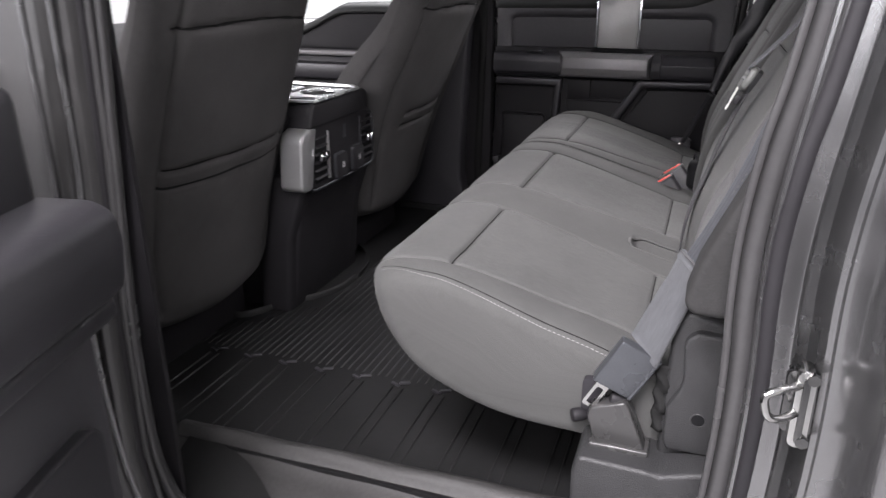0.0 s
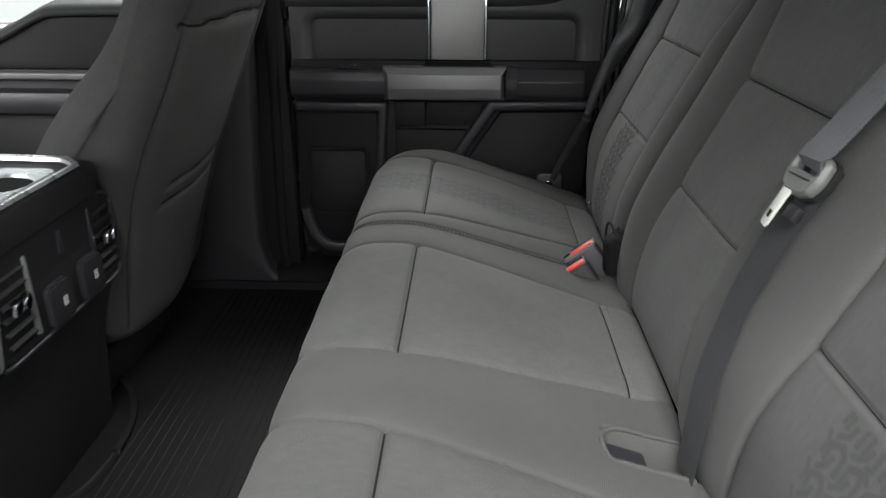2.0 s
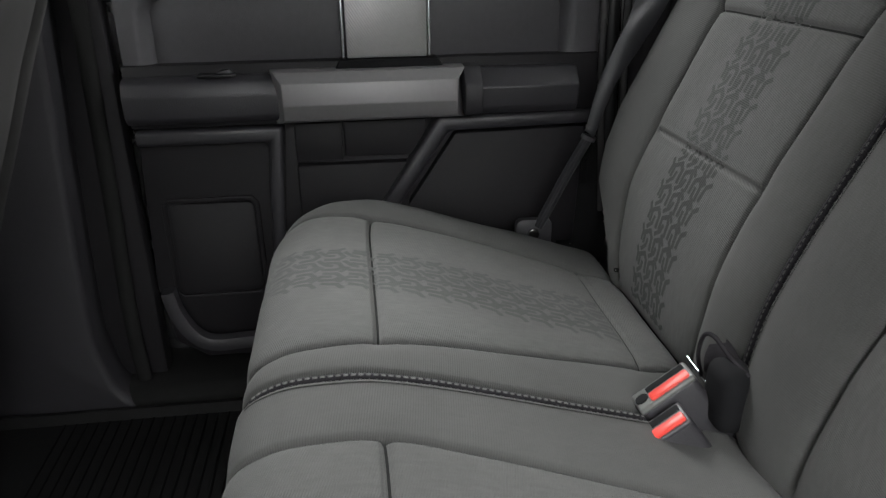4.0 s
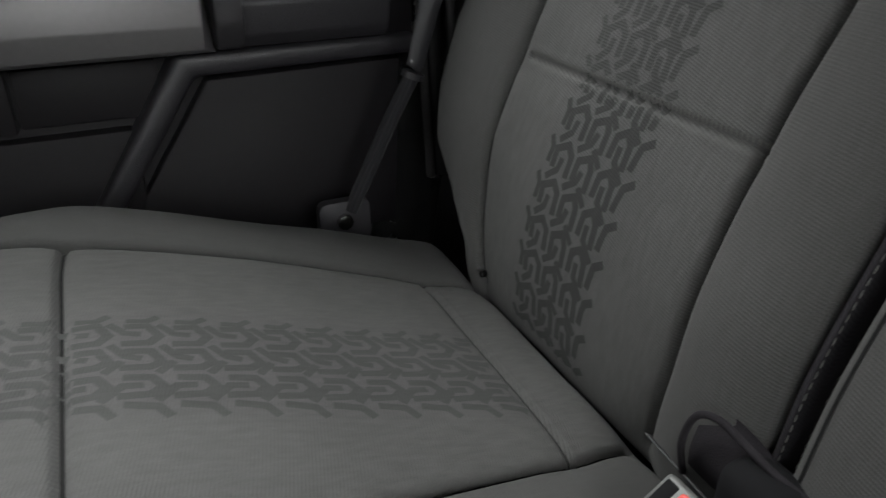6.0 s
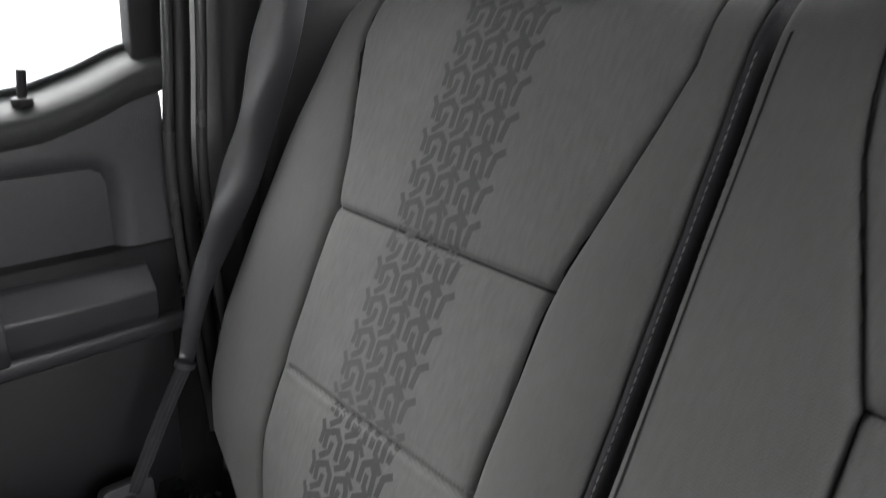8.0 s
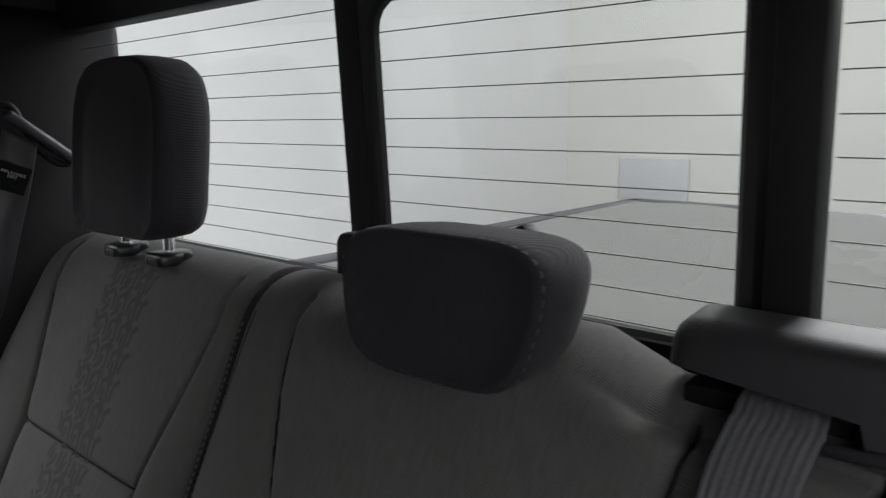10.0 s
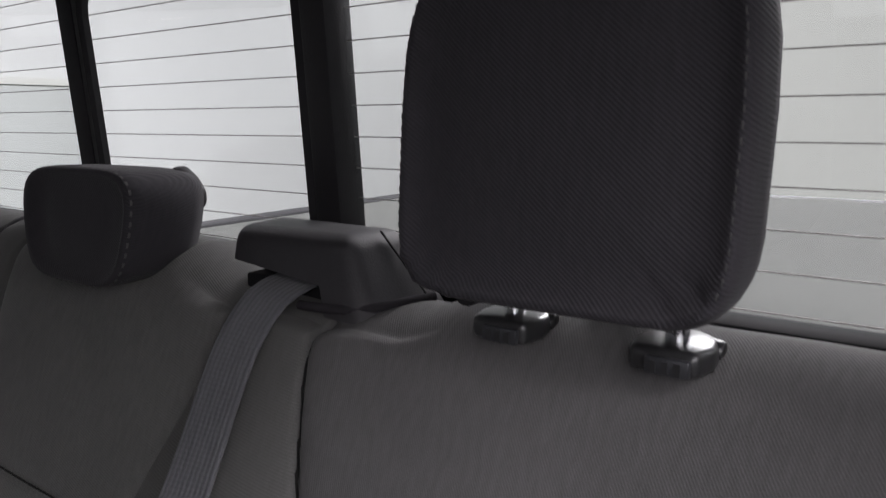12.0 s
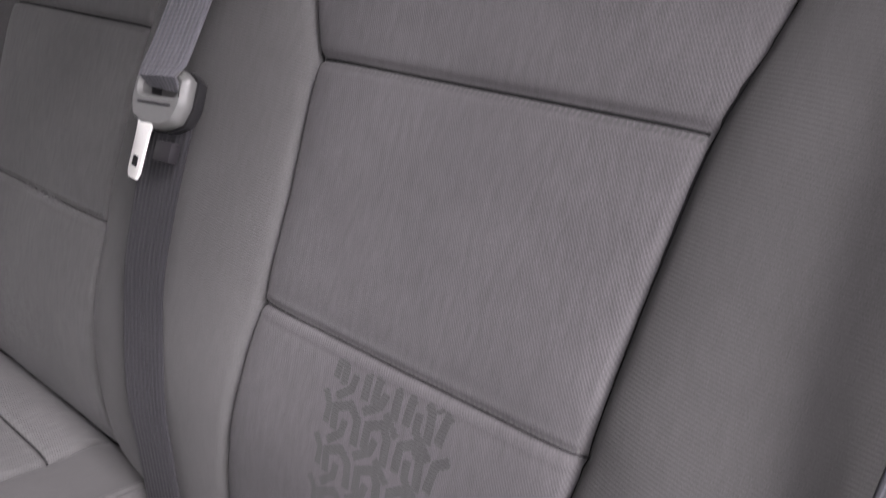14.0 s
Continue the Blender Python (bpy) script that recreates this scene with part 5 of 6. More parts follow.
# rear pillar: rolled flange, flat, ridge, deep channel, outer ridge and quarter panel, following the curve of the doorway
JAMB = [(0.556, -0.742), (0.5285, -0.784), (0.5300, -0.7990), (0.5310, -0.8060), (0.5340, -0.8085), (0.5375, -0.8065), (0.5400, -0.8060), (0.5550, -0.8120), (0.5590, -0.8170), (0.5630, -0.8185), (0.5660, -0.8160), (0.5675, -0.8100), (0.5690, -0.7900), (0.5740, -0.7820), (0.5810, -0.7860), (0.5845, -0.8030), (0.5865, -0.8200), (0.5900, -0.8280), (0.5950, -0.8300), (0.5985, -0.8265), (0.6060, -0.8290), (0.6180, -0.8400), (0.6260, -0.8600), (0.6300, -0.8820), (0.6360, -0.8930), (0.6500, -0.9020), (0.690, -0.9200), (0.76, -0.935), (0.95, -0.945), (0.95, -0.80), (0.80, -0.742)]
JAMB_Z = np.linspace(-0.30, 1.24, 64)
JAMB_X = np.interp(JAMB_Z, [-0.30, 0.05, 0.15, 0.26, 0.38, 0.46, 0.54, 0.62, 0.70, 0.85, 1.24], [-0.050, -0.020, -0.004, 0.004, 0.006, 0.002, 0.002, 0.009, 0.020, 0.034, 0.055])
JAMB_X = np.convolve(np.pad(JAMB_X, 2, mode="edge"), np.ones(5) / 5, "valid")
bm = bmesh.new()
lay = [[bm.verts.new((x + dx, y, z)) for x, y in JAMB] for z, dx in zip(JAMB_Z, JAMB_X)]
for p, q in zip(lay[:-1], lay[1:]):
    for i in range(len(JAMB)):
        n = (i + 1) % len(JAMB)
        bm.faces.new((p[i], p[n], q[n], q[i]))
bm.faces.new(lay[0][::-1])
bm.faces.new(lay[-1])
cpl = part("pillar_left", bm, M_PAINT)
tagged(cpl, "dark grey painted rear pillar beside the open doorway", "pillar", kind="structure")

ZS = [-0.30, -0.1, 0.0, 0.05, 0.1, 0.2, 0.3, 0.4, 0.5, 0.6, 0.7, 0.85, 1.0, 1.2]
part("post", pillar_lean(stacked([(-0.234, -0.775), (-0.234, -0.812), (-0.239, -0.822), (-0.247, -0.824), (-0.254, -0.814), (-0.268, -0.812), (-0.274, -0.824), (-0.281, -0.828), (-0.288, -0.820), (-0.300, -0.806), (-0.334, -0.80), (-0.36, -0.78), (-0.45, -0.77)], ZS)), M_POST, bl, "dark grey painted post")
# edge highlights of the flange, added as thin beads in a brighter paint
swept("flange_edge", smooth_path([(-0.262, -0.822, 0.95), (-0.269, -0.822, 0.70), (-0.272, -0.822, 0.53), (-0.298, -0.822, 0.33), (-0.292, -0.822, 0.155), (-0.270, -0.822, 0.03), (-0.22, -0.822, -0.03)], 0.012), ring_section(0.0045, 10), (0, 1, 0), M_PAINT, bl, "flange edge bead, brighter than the post to draw its highlight")
swept("flange_edge", smooth_path([(-0.312, -0.818, 0.95), (-0.318, -0.818, 0.70), (-0.318, -0.818, 0.52), (-0.322, -0.818, 0.30)], 0.012), ring_section(0.0045, 10), (0, 1, 0), M_PAINT, bl, "flange edge bead, brighter than the post to draw its highlight")
for x, y, r, m in ((-0.236, -0.806, 0.006, M_PLASTIC_DARK), (-0.228, -0.800, 0.005, M_SEAL)):
    zz = np.linspace(-0.2, 1.15, 50)
    pts = np.stack([x + np.interp(zz, [-0.2, 0.0, 0.106, 0.33, 0.55, 0.74, 1.2], [0.0, -0.020, -0.036, -0.032, -0.014, -0.005, 0.015]), np.full(50, y), zz], 1)
    swept("rubber_seal", pts, ring_section(r, 10), (0, 1, 0), m, bl)
part("inner_trim", stacked([(-0.300, -0.70), (-0.264, -0.732), (-0.242, -0.756), (-0.235, -0.770), (-0.42, -0.773), (-0.42, -0.70)], ZS[2:]), M_PLASTIC_DARK, bl, "black inner pillar trim")

sill = thing("door_sill", "worn black plastic door sill", "sill", kind="structure", at=(0.15, -0.75, 0))
SILL = [(0.012, -0.06), (0.004, 0.030), (0.000, 0.040), (-0.008, 0.044), (-0.016, 0.043), (-0.022, 0.034), (-0.030, 0.022), (-0.060, 0.012), (-0.095, 0.000), (-0.118, -0.014), (-0.135, -0.020), (-0.140, -0.08)]
verts, faces = [], []
SX = np.linspace(-0.33, 0.50, 34)
for x in SX:
    y0 = np.interp(x, [-0.33, 0.36, 0.50], [-0.636, -0.612, -0.612])
    for k, (dy, z) in enumerate(SILL):
        f = k / (len(SILL) - 1)
        verts.append((x, y0 + dy + (-0.635 - y0) * f, z + 0.0012 * math.sin(x * 31 + k)))
n = len(SILL)
for i in range(len(SX) - 1):
    for k in range(n):
        faces.append((i * n + k, i * n + (k + 1) % n, i * n + n + (k + 1) % n, i * n + n + k))
faces += [tuple(range(n)), tuple(range(len(verts) - n, len(verts)))[::-1]]
ob = mesh_part("scuff_plate", verts, faces, M_SCUFF, sill, "moulded scuff plate with a raised inner rim")
ob.data.set_sharp_from_angle(angle=radians(50))
# curved black foot of the middle pillar laid over the plate's front end
bm = slab([(-0.30, -0.668), (-0.235, -0.670), (-0.200, -0.676), (-0.165, -0.690), (-0.130, -0.712), (-0.095, -0.738), (-0.060, -0.758), (-0.030, -0.774), (-0.30, -0.774)], "z", -0.06, 0.0, 0)
for v in bm.verts:
    if v.co.z > -0.03:
        v.co.z = float(np.interp(v.co.y, [-0.775, -0.74, -0.70, -0.665], [-0.010, 0.008, 0.022, 0.034]))
part("pillar_foot", bm, M_SLIT, sill, "curved black foot of the middle pillar trim")
part("body_sill", slab([(-0.775, -0.018), (-0.80, -0.022), (-0.83, -0.05), (-0.86, -0.06), (-0.90, -0.10), (-0.93, -0.16), (-0.93, -0.32), (-0.775, -0.32)], "x", -1.0, 0.72, 0.004), M_PAINT, sill, "dark grey painted sill")

st = thing("striker", "bright steel door striker loop bolted to the pillar", "door striker", at=(0.58, -0.83, 0.29))
part("plate", slab(round_rect(0.573, 0.590, 0.342, 0.424, 0.008), "y", -0.840, -0.816, 0.003), M_STEEL, st)
part("plate_ridge", slab(round_rect(0.5785, 0.5845, 0.348, 0.418, 0.003), "y", -0.8435, -0.838, 0.0018, 2), M_STEEL_DARK, st)
part("backing_plate", slab(round_rect(0.566, 0.600, 0.350, 0.416, 0.006), "y", -0.826, -0.814, 0.002), M_STEEL_DARK, st)
path = smooth_path([(0.580, -0.832, 0.408), (0.570, -0.845, 0.409), (0.556, -0.856, 0.409), (0.546, -0.860, 0.404), (0.547, -0.861, 0.392), (0.552, -0.860, 0.382), (0.564, -0.852, 0.378), (0.580, -0.832, 0.378)], 0.004)
swept("loop", path, ring_section(0.0041, 12), (0, 1, 0.2), M_STEEL, st)
for z in (0.418, 0.350):
    part("bolt", cylinder((0.586, -0.8445, z), (0.586, -0.838, z), 0.0062, 6), M_STEEL_DARK, st)

# open rear door, swung out ahead of the doorway
od = thing("door_4", "opened rear door with black moulded inner panel", "door", kind="structure", at=(-0.36, -0.92, 0.1))


OD = Matrix.Translation((-0.20, -0.955, 0.07)) @ Matrix.Rotation(radians(15), 4, "Z")


def od_part(name, bm, mat, label="", parent=None):
    """Door pieces: x towards the cab, -y along the door away from its hinges."""
    return part(name, turned(bm, OD), mat, parent or od, label)


od_part("shell", slab([(0.0, -0.20), (0.0, 0.60), (-0.72, 0.60), (-0.72, 0.10), (-0.60, -0.20)], "x", -0.15, -0.05, 0.02), M_PAINT, "dark grey painted door shell")
od_part("panel", slab([(0.01, -0.12), (0.012, 0.40), (-0.70, 0.40), (-0.70, 0.10), (-0.58, -0.12)], "x", -0.06, 0.035, 0.012, 3), M_DOOR, "black inner panel")
od_part("upper_panel", slab([(-0.012, 0.40), (-0.016, 0.600), (-0.70, 0.605), (-0.70, 0.40)], "x", -0.06, 0.022, 0.018, 3), M_PLASTIC_SOFT, "soft black upper panel")
od_part("armrest", slab([(-0.03, 0.485), (0.075, 0.482), (0.098, 0.470), (0.104, 0.435), (0.098, 0.385), (0.075, 0.368), (-0.03, 0.36)], "y", -0.70, -0.008, 0.012, 3), M_PLASTIC_SOFT, "padded black armrest")
od_part("lower_rib", slab([(0.0, 0.366), (-0.68, 0.366), (-0.68, 0.340), (0.0, 0.340)], "x", 0.03, 0.075, 0.008, 3), M_PLASTIC_SOFT)
od_part("pocket", slab(round_rect(-0.30, -0.03, -0.05, 0.225, 0.03), "x", 0.03, 0.050, 0.008, 3), M_PLASTIC_SOFT, "raised map pocket")
od_part("frame_post", box(-0.08, -0.03, -0.035, 0.0, 0.59, 1.12, 0.010), M_PLASTIC_DARK)
od_part("frame_top", box(-0.08, -0.03, -0.68, 0.0, 1.09, 1.13, 0.012), M_PLASTIC_DARK)
og = od_part("pane", box(-0.06, -0.056, -0.68, -0.03, 0.60, 1.10), M_GLASS)
og.visible_shadow = False
for z in (0.30, 0.50):
    od_part("hinge", box(-0.13, -0.075, -0.01, 0.07, z, z + 0.055, 0.008), M_STEEL, "steel door hinge")

# trim at the foot of the rear pillar
ft = thing("pillar_foot_trim", "black grained plastic trim at the seat's outer foot", "trim", kind="structure", at=(0.45, -0.70, 0.1))
part("upper_cover", slab([(0.464, 0.219), (0.460, 0.235), (0.460, 0.276), (0.464, 0.284), (0.474, 0.304), (0.476, 0.318), (0.472, 0.362), (0.476, 0.374), (0.487, 0.382), (0.560, 0.377), (0.560, 0.219)], "y", -0.706, -0.660, 0.009, 4), M_TRIM, ft)
part("back_cover", slab([(0.455, 0.20), (0.457, 0.36), (0.463, 0.395), (0.475, 0.402), (0.540, 0.385), (0.540, 0.20)], "y", -0.694, -0.650, 0.008, 3), M_TRIM, ft)
# no real hollow: a black disc gives the hole its darkness
hole = part("fixing_hole", cylinder((0.498, -0.7064, 0.268), (0.498, -0.700, 0.268), 0.0078, 20), M_LABEL, ft, "black disc for the shade inside the fixing hole")
ring = np.array([(0.498 + 0.0084 * math.cos(a), -0.7058, 0.268 + 0.0084 * math.sin(a)) for a in np.linspace(0, 2 * math.pi, 33)])
swept("hole_rim", ring, ring_section(0.0011, 8), (0, 1, 0), M_TRIM, hole)
# crumpled black cloth tucked between the cushion and the trim
verts, faces = [], []
for i in range(19):
    for j in range(7):
        z, f = 0.236 + i * 0.0050, j / 6
        verts.append((0.4440 + 0.020 * f + 0.002 * math.sin(i * 1.1), -0.688 - 0.006 * math.sin(math.pi * f) * (1 + 0.7 * math.sin(i * 0.9 + 4 * f)) + 0.002 * math.sin(i * 2.3 + j), z))
for i in range(18):
    for j in range(6):
        a = i * 7 + j
        faces.append((a, a + 1, a + 8, a + 7))
tuck = mesh_part("tucked_cloth", verts, faces, M_SLIT, ft, "crumpled black cloth beside the cushion")
tuck.modifiers.new("thickness", "SOLIDIFY").thickness = 0.003
part("lower_cover", slab([(0.360, 0.0), (0.357, 0.190), (0.364, 0.211), (0.45, 0.208), (0.462, 0.205), (0.50, 0.218), (0.545, 0.224), (0.545, 0.0)], "y", -0.745, -0.655, 0.014, 4), M_TRIM, ft)
side = part("side_carpet", slab([(0.474, 0.434), (0.465, 0.446), (0.476, 0.49), (0.522, 0.60), (0.565, 0.71), (0.612, 0.81), (0.78, 0.82), (0.78, 0.425)], "y", -0.775, -0.716, 0.010, 3), M_SIDE, uvbox=True)
verts, faces = [], []
for k in range(22):
    x, z = 0.500 + 0.0030 * k, 0.5535 + 0.0065 * k
    b = len(verts)
    verts += [(x, -0.7150, z), (x + 0.0012, -0.7150, z - 0.0008), (x + 0.0026, -0.7165, z + 0.0022), (x + 0.0014, -0.7165, z + 0.0030), (x + 0.0013, -0.7174, z + 0.0011)]
    faces += [(b, b + 1, b + 4), (b + 1, b + 2, b + 4), (b + 2, b + 3, b + 4), (b + 3, b, b + 4)]
ob = mesh_part("stitching", verts, faces, M_THREAD_DARK, side)
tagged(ob, "dull thread stitches along the cloth side", kind="stuff")
tagged(side, "dark cloth covered side of the seat back", "trim", kind="structure")


# ---- belts ----
cb = thing("seat_belt", "middle seat belt hanging over the backrest with its tongue", "seat belt", "seat belts", at=(0.6, -0.18, 0.5))


LATCH = np.array([0.521, -0.234, 0.611])
run = [(0.722, -0.212, 0.826), (0.695, -0.212, 0.824), (0.672, -0.215, 0.8205), (0.658, -0.213, 0.811), (0.634, -0.211, 0.781), (0.586, -0.217, 0.703), (0.533, -0.231, 0.640), (0.520, -0.233, 0.628), (0.523, -0.234, 0.618)]
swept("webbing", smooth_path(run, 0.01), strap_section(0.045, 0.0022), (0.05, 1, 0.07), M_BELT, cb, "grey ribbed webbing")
# lower run of the same belt, its shade put into a darker colour
run = [(0.527, -0.236, 0.606), (0.506, -0.230, 0.55), (0.488, -0.225, 0.495), (0.478, -0.225, 0.455), (0.460, -0.239, 0.40), (0.451, -0.252, 0.35), (0.448, -0.253, 0.29)]
swept("webbing", smooth_path(run, 0.01), strap_section(0.047, 0.0022), (-0.03, 1, 0.035), M_BELT_DARK, cb, "ribbed webbing of the same belt, coloured darker for shade")
m = Matrix.Translation(LATCH) @ Matrix.Rotation(radians(2), 4, "Z") @ Matrix.Rotation(radians(28), 4, "Y") @ Matrix.Rotation(radians(-3), 4, "X") @ Matrix.Scale(0.80, 4)
# local frame: -x out of the backrest, y across, z along it
hole = round_rect(-0.025, 0.025, 0.002, 0.016, 0.005, 3)
bm = bmesh.new()
o1, o2 = smooth_loop([(-0.033, 0.018), (-0.034, -0.004), (-0.028, -0.018), (-0.014, -0.024), (0.014, -0.024), (0.028, -0.018), (0.034, -0.004), (0.033, 0.018), (0.024, 0.024), (-0.024, 0.024)], 48), smooth_loop(hole, 48)
lay = [[bm.verts.new((x, a, b)) for a, b in q] for q, x in ((o2, 0.004), (o1, 0.004), (grow(o1, 0.002), 0.0), (grow(o1, 0.001), -0.005), (grow(o1, -0.003), -0.0085), (grow(o2, 0.003), -0.0085), (o2, -0.005))]
for p, q in zip(lay, lay[1:] + lay[:1]):
    for i in range(48):
        bm.faces.new((p[i], p[(i + 1) % 48], q[(i + 1) % 48], q[i]))
plate = part("latch_body", turned(bm, m), M_LATCH, cb, "grey plastic latch body")
bm = bmesh.new()
lay = [[bm.verts.new((x, a, b)) for a, b in q] for q, x in ((o2, 0.0045), (grow(o1, 0.0025), 0.0045), (grow(o1, 0.0030), 0.009), (grow(o1, 0.0010), 0.014), (o2, 0.014))]
for p, q in zip(lay, lay[1:] + lay[:1]):
    for i in range(48):
        bm.faces.new((p[i], p[(i + 1) % 48], q[(i + 1) % 48], q[i]))
part("latch_shell", turned(bm, m), M_SLEEVE, plate, "glossy black rear shell of the latch")
part("latch_lip", turned(box(-0.0105, -0.007, -0.022, 0.022, -0.006, -0.0035, 0.001), m), M_PLASTIC_SOFT, plate)
bm = slab([(-0.0105, -0.016), (0.0105, -0.016), (0.0090, -0.028), (0.0085, -0.064), (0.006, -0.070), (-0.006, -0.070), (-0.0085, -0.064), (-0.0090, -0.028)], "x", -0.0055, -0.0025, 0.0008)
mt = m @ Matrix.Translation((-0.004, 0.005, -0.002)) @ Matrix.Rotation(radians(10), 4, "X") @ Matrix.Rotation(radians(-6), 4, "Y")
tong = part("tongue", turned(bm, mt), M_TONGUE, cb, "bright steel tongue")
part("tongue_hole", turned(box(-0.0060, -0.0052, -0.0035, 0.0035, -0.059, -0.050, 0), mt), M_LABEL, tong)
part("stop_clip", turned(box(-0.002, 0.008, -0.026, -0.004, -0.052, -0.034, 0.002), m), M_PLASTIC_DARK, cb)

bg = thing("belt_guide", "black plastic belt outlet housing on the seat top", "belt guide", at=(0.71, -0.23, 0.83))
bm = bmesh.new()
front = [(-0.148, 0.837), (-0.250, 0.827), (-0.257, 0.806), (-0.296, 0.805), (-0.272, 0.863), (-0.150, 0.863)]
back = [(-0.142, 0.818), (-0.250, 0.815), (-0.257, 0.805), (-0.322, 0.805), (-0.278, 0.863), (-0.144, 0.863)]
f = [bm.verts.new((0.678 + (z - 0.805) * 0.1724, y, z)) for y, z in front]
g = [bm.verts.new((0.752 - (z - 0.805) * 0.069, y, z)) for y, z in back]
bm.faces.new(f)
bm.faces.new(g[::-1])
for i in range(6):
    bm.faces.new((f[i], g[i], g[(i + 1) % 6], f[(i + 1) % 6]))
bmesh.ops.recalc_face_normals(bm, faces=bm.faces)
soft = [e for e in bm.edges if max(v.co.z for v in e.verts) > 0.85]
bmesh.ops.bevel(bm, geom=soft, offset=0.013, segments=5, profile=0.5, affect="EDGES")
body = part("housing", bm, M_PLASTIC, bg, "grained black housing")
# solid black block stands in for the shaded cavity under the housing
bm = box(0.694, 0.745, -0.246, -0.156, 0.803, 0.8235, 0.002)
part("slot", bm, M_LABEL, body, "black block for the shade inside the belt slot")
path = smooth_path([(0.676, -0.236, 0.8125), (0.675, -0.255, 0.8135), (0.681, -0.276, 0.8135), (0.691, -0.294, 0.8155), (0.709, -0.306, 0.8175), (0.732, -0.314, 0.818)], 0.006)
swept("guide_joint", smooth_path([(0.7195, -0.2758, 0.8636), (0.7270, -0.2960, 0.8350), (0.7345, -0.3165, 0.8070)], 0.006), ring_section(0.0008, 6), (1, 0, 0), M_LABEL, body)
swept("cloth_edge", path, ring_section(0.0036, 10), (0, 0, 1), M_FLAP, bg, "fuzzy rolled cloth edge")

# outer belt by the open door: wide inflatable section, parked latch
nb = thing("seat_belt", "wide grey inflatable seat belt parked beside the cushion", "seat belt", "seat belts", at=(0.46, -0.69, 0.3))
def strip_between(name, left, right, thick, mat, parent, label=""):
    """Webbing given by its two edges, with a thickness and rounded rims."""
    l, r = smooth_path(left, 0.008), smooth_path(right, 0.008)
    n = min(len(l), len(r))
    u = np.linspace(0, 1, n)
    l, r = [np.stack([np.interp(u, np.linspace(0, 1, len(q)), q[:, k]) for k in range(3)], 1) for q in (l, r)]
    across = r - l
    width = np.linalg.norm(across, axis=1, keepdims=True)
    across = across / width
    along = np.gradient((l + r) / 2, axis=0)
    nor = np.cross(across, along)
    nor /= np.linalg.norm(nor, axis=1, keepdims=True)
    sec = [(0.0, 0.0), (0.03, 0.5), (0.10, 0.35), (0.5, 0.42), (0.90, 0.35), (0.97, 0.5), (1.0, 0.0), (0.97, -0.5), (0.5, -0.42), (0.03, -0.5)]
    verts, uv = [], []
    for i in range(n):
        for a, b in sec:
            verts.append(l[i] + across[i] * width[i] * a + nor[i] * thick * b)
            uv.append((a * float(width.mean()), i * 0.008))
    k = len(sec)
    faces = [(i * k + j, i * k + (j + 1) % k, (i + 1) * k + (j + 1) % k, (i + 1) * k + j) for i in range(n - 1) for j in range(k)]
    faces += [tuple(range(k)), tuple(range((n - 1) * k, n * k))[::-1]]
    ob = mesh_part(name, verts, faces, mat, parent, label, uv)
    return ob


strip_between("webbing", [(0.653, -0.708, 0.962), (0.588, -0.700, 0.80), (0.535, -0.690, 0.66), (0.503, -0.684, 0.565), (0.480, -0.682, 0.508), (0.459, -0.680, 0.462)], [(0.667, -0.718, 0.954), (0.603, -0.710, 0.80), (0.550, -0.700, 0.66), (0.517, -0.694, 0.565), (0.494, -0.692, 0.508), (0.474, -0.692, 0.452)], 0.0018, M_BELT_NEAR, nb, "blue-grey ribbed webbing")
strip_between("wide_section", [(0.4565, -0.678, 0.470), (0.446, -0.678, 0.440), (0.436, -0.679, 0.418), (0.411, -0.684, 0.360)], [(0.4815, -0.700, 0.453), (0.474, -0.702, 0.420), (0.466, -0.704, 0.394), (0.444, -0.708, 0.330)], 0.008, M_BELT_WIDE, nb, "wide padded belt section")
strip_between("hem", [(0.4570, -0.6775, 0.472), (0.4540, -0.6775, 0.464)], [(0.4822, -0.7005, 0.455), (0.4795, -0.7005, 0.447)], 0.0105, M_BELT_WIDE, nb)
mm = Matrix.Translation((0.4095, -0.701, 0.3195)) @ Matrix.Rotation(radians(28.7), 4, "Y") @ Matrix.Rotation(radians(10), 4, "Z")
part("latch_cover", turned(box(-0.0262, 0.0262, -0.0075, 0.009, -0.0335, 0.0335, 0.0022, 3), mm), M_BELT_LATCH, nb, "dark satin latch cover")
part("latch_rim", turned(box(0.0215, 0.0275, -0.0085, 0.0095, -0.0340, 0.0340, 0.0024, 3), mm), M_BELT_LATCH, nb)
bm = bmesh.new()
o1, o2 = smooth_loop(round_rect(-0.0185, -0.0015, -0.073, -0.030, 0.004, 3), 40), smooth_loop(round_rect(-0.0145, -0.0055, -0.068, -0.041, 0.002, 3), 40)
lay = [[bm.verts.new((a, y, b)) for a, b in q] for q, y in ((o2, 0.0015), (o1, 0.0015), (o1, -0.0015), (o2, -0.0015))]
for p, q in zip(lay, lay[1:] + lay[:1]):
    for i in range(40):
        bm.faces.new((p[i], p[(i + 1) % 40], q[(i + 1) % 40], q[i]))
part("tongue", turned(bm, mm), M_STEEL, nb, "bright steel tongue")
part("webbing_end", turned(cylinder((0.008, 0.002, -0.048), (0.024, 0.002, -0.044), 0.009, 14, 0.003), mm), M_PLASTIC_DARK, nb)
part("anchor_ramp", slab([(0.379, 0.214), (0.368, 0.250), (0.371, 0.262), (0.412, 0.277), (0.419, 0.268), (0.441, 0.214)], "y", -0.712, -0.686, 0.0025, 3), M_ANCHOR, nb, "dark plastic anchor sleeve")
part("anchor_foot", box(0.373, 0.446, -0.717, -0.680, 0.206, 0.2155, 0.003, 3), M_ANCHOR, nb)
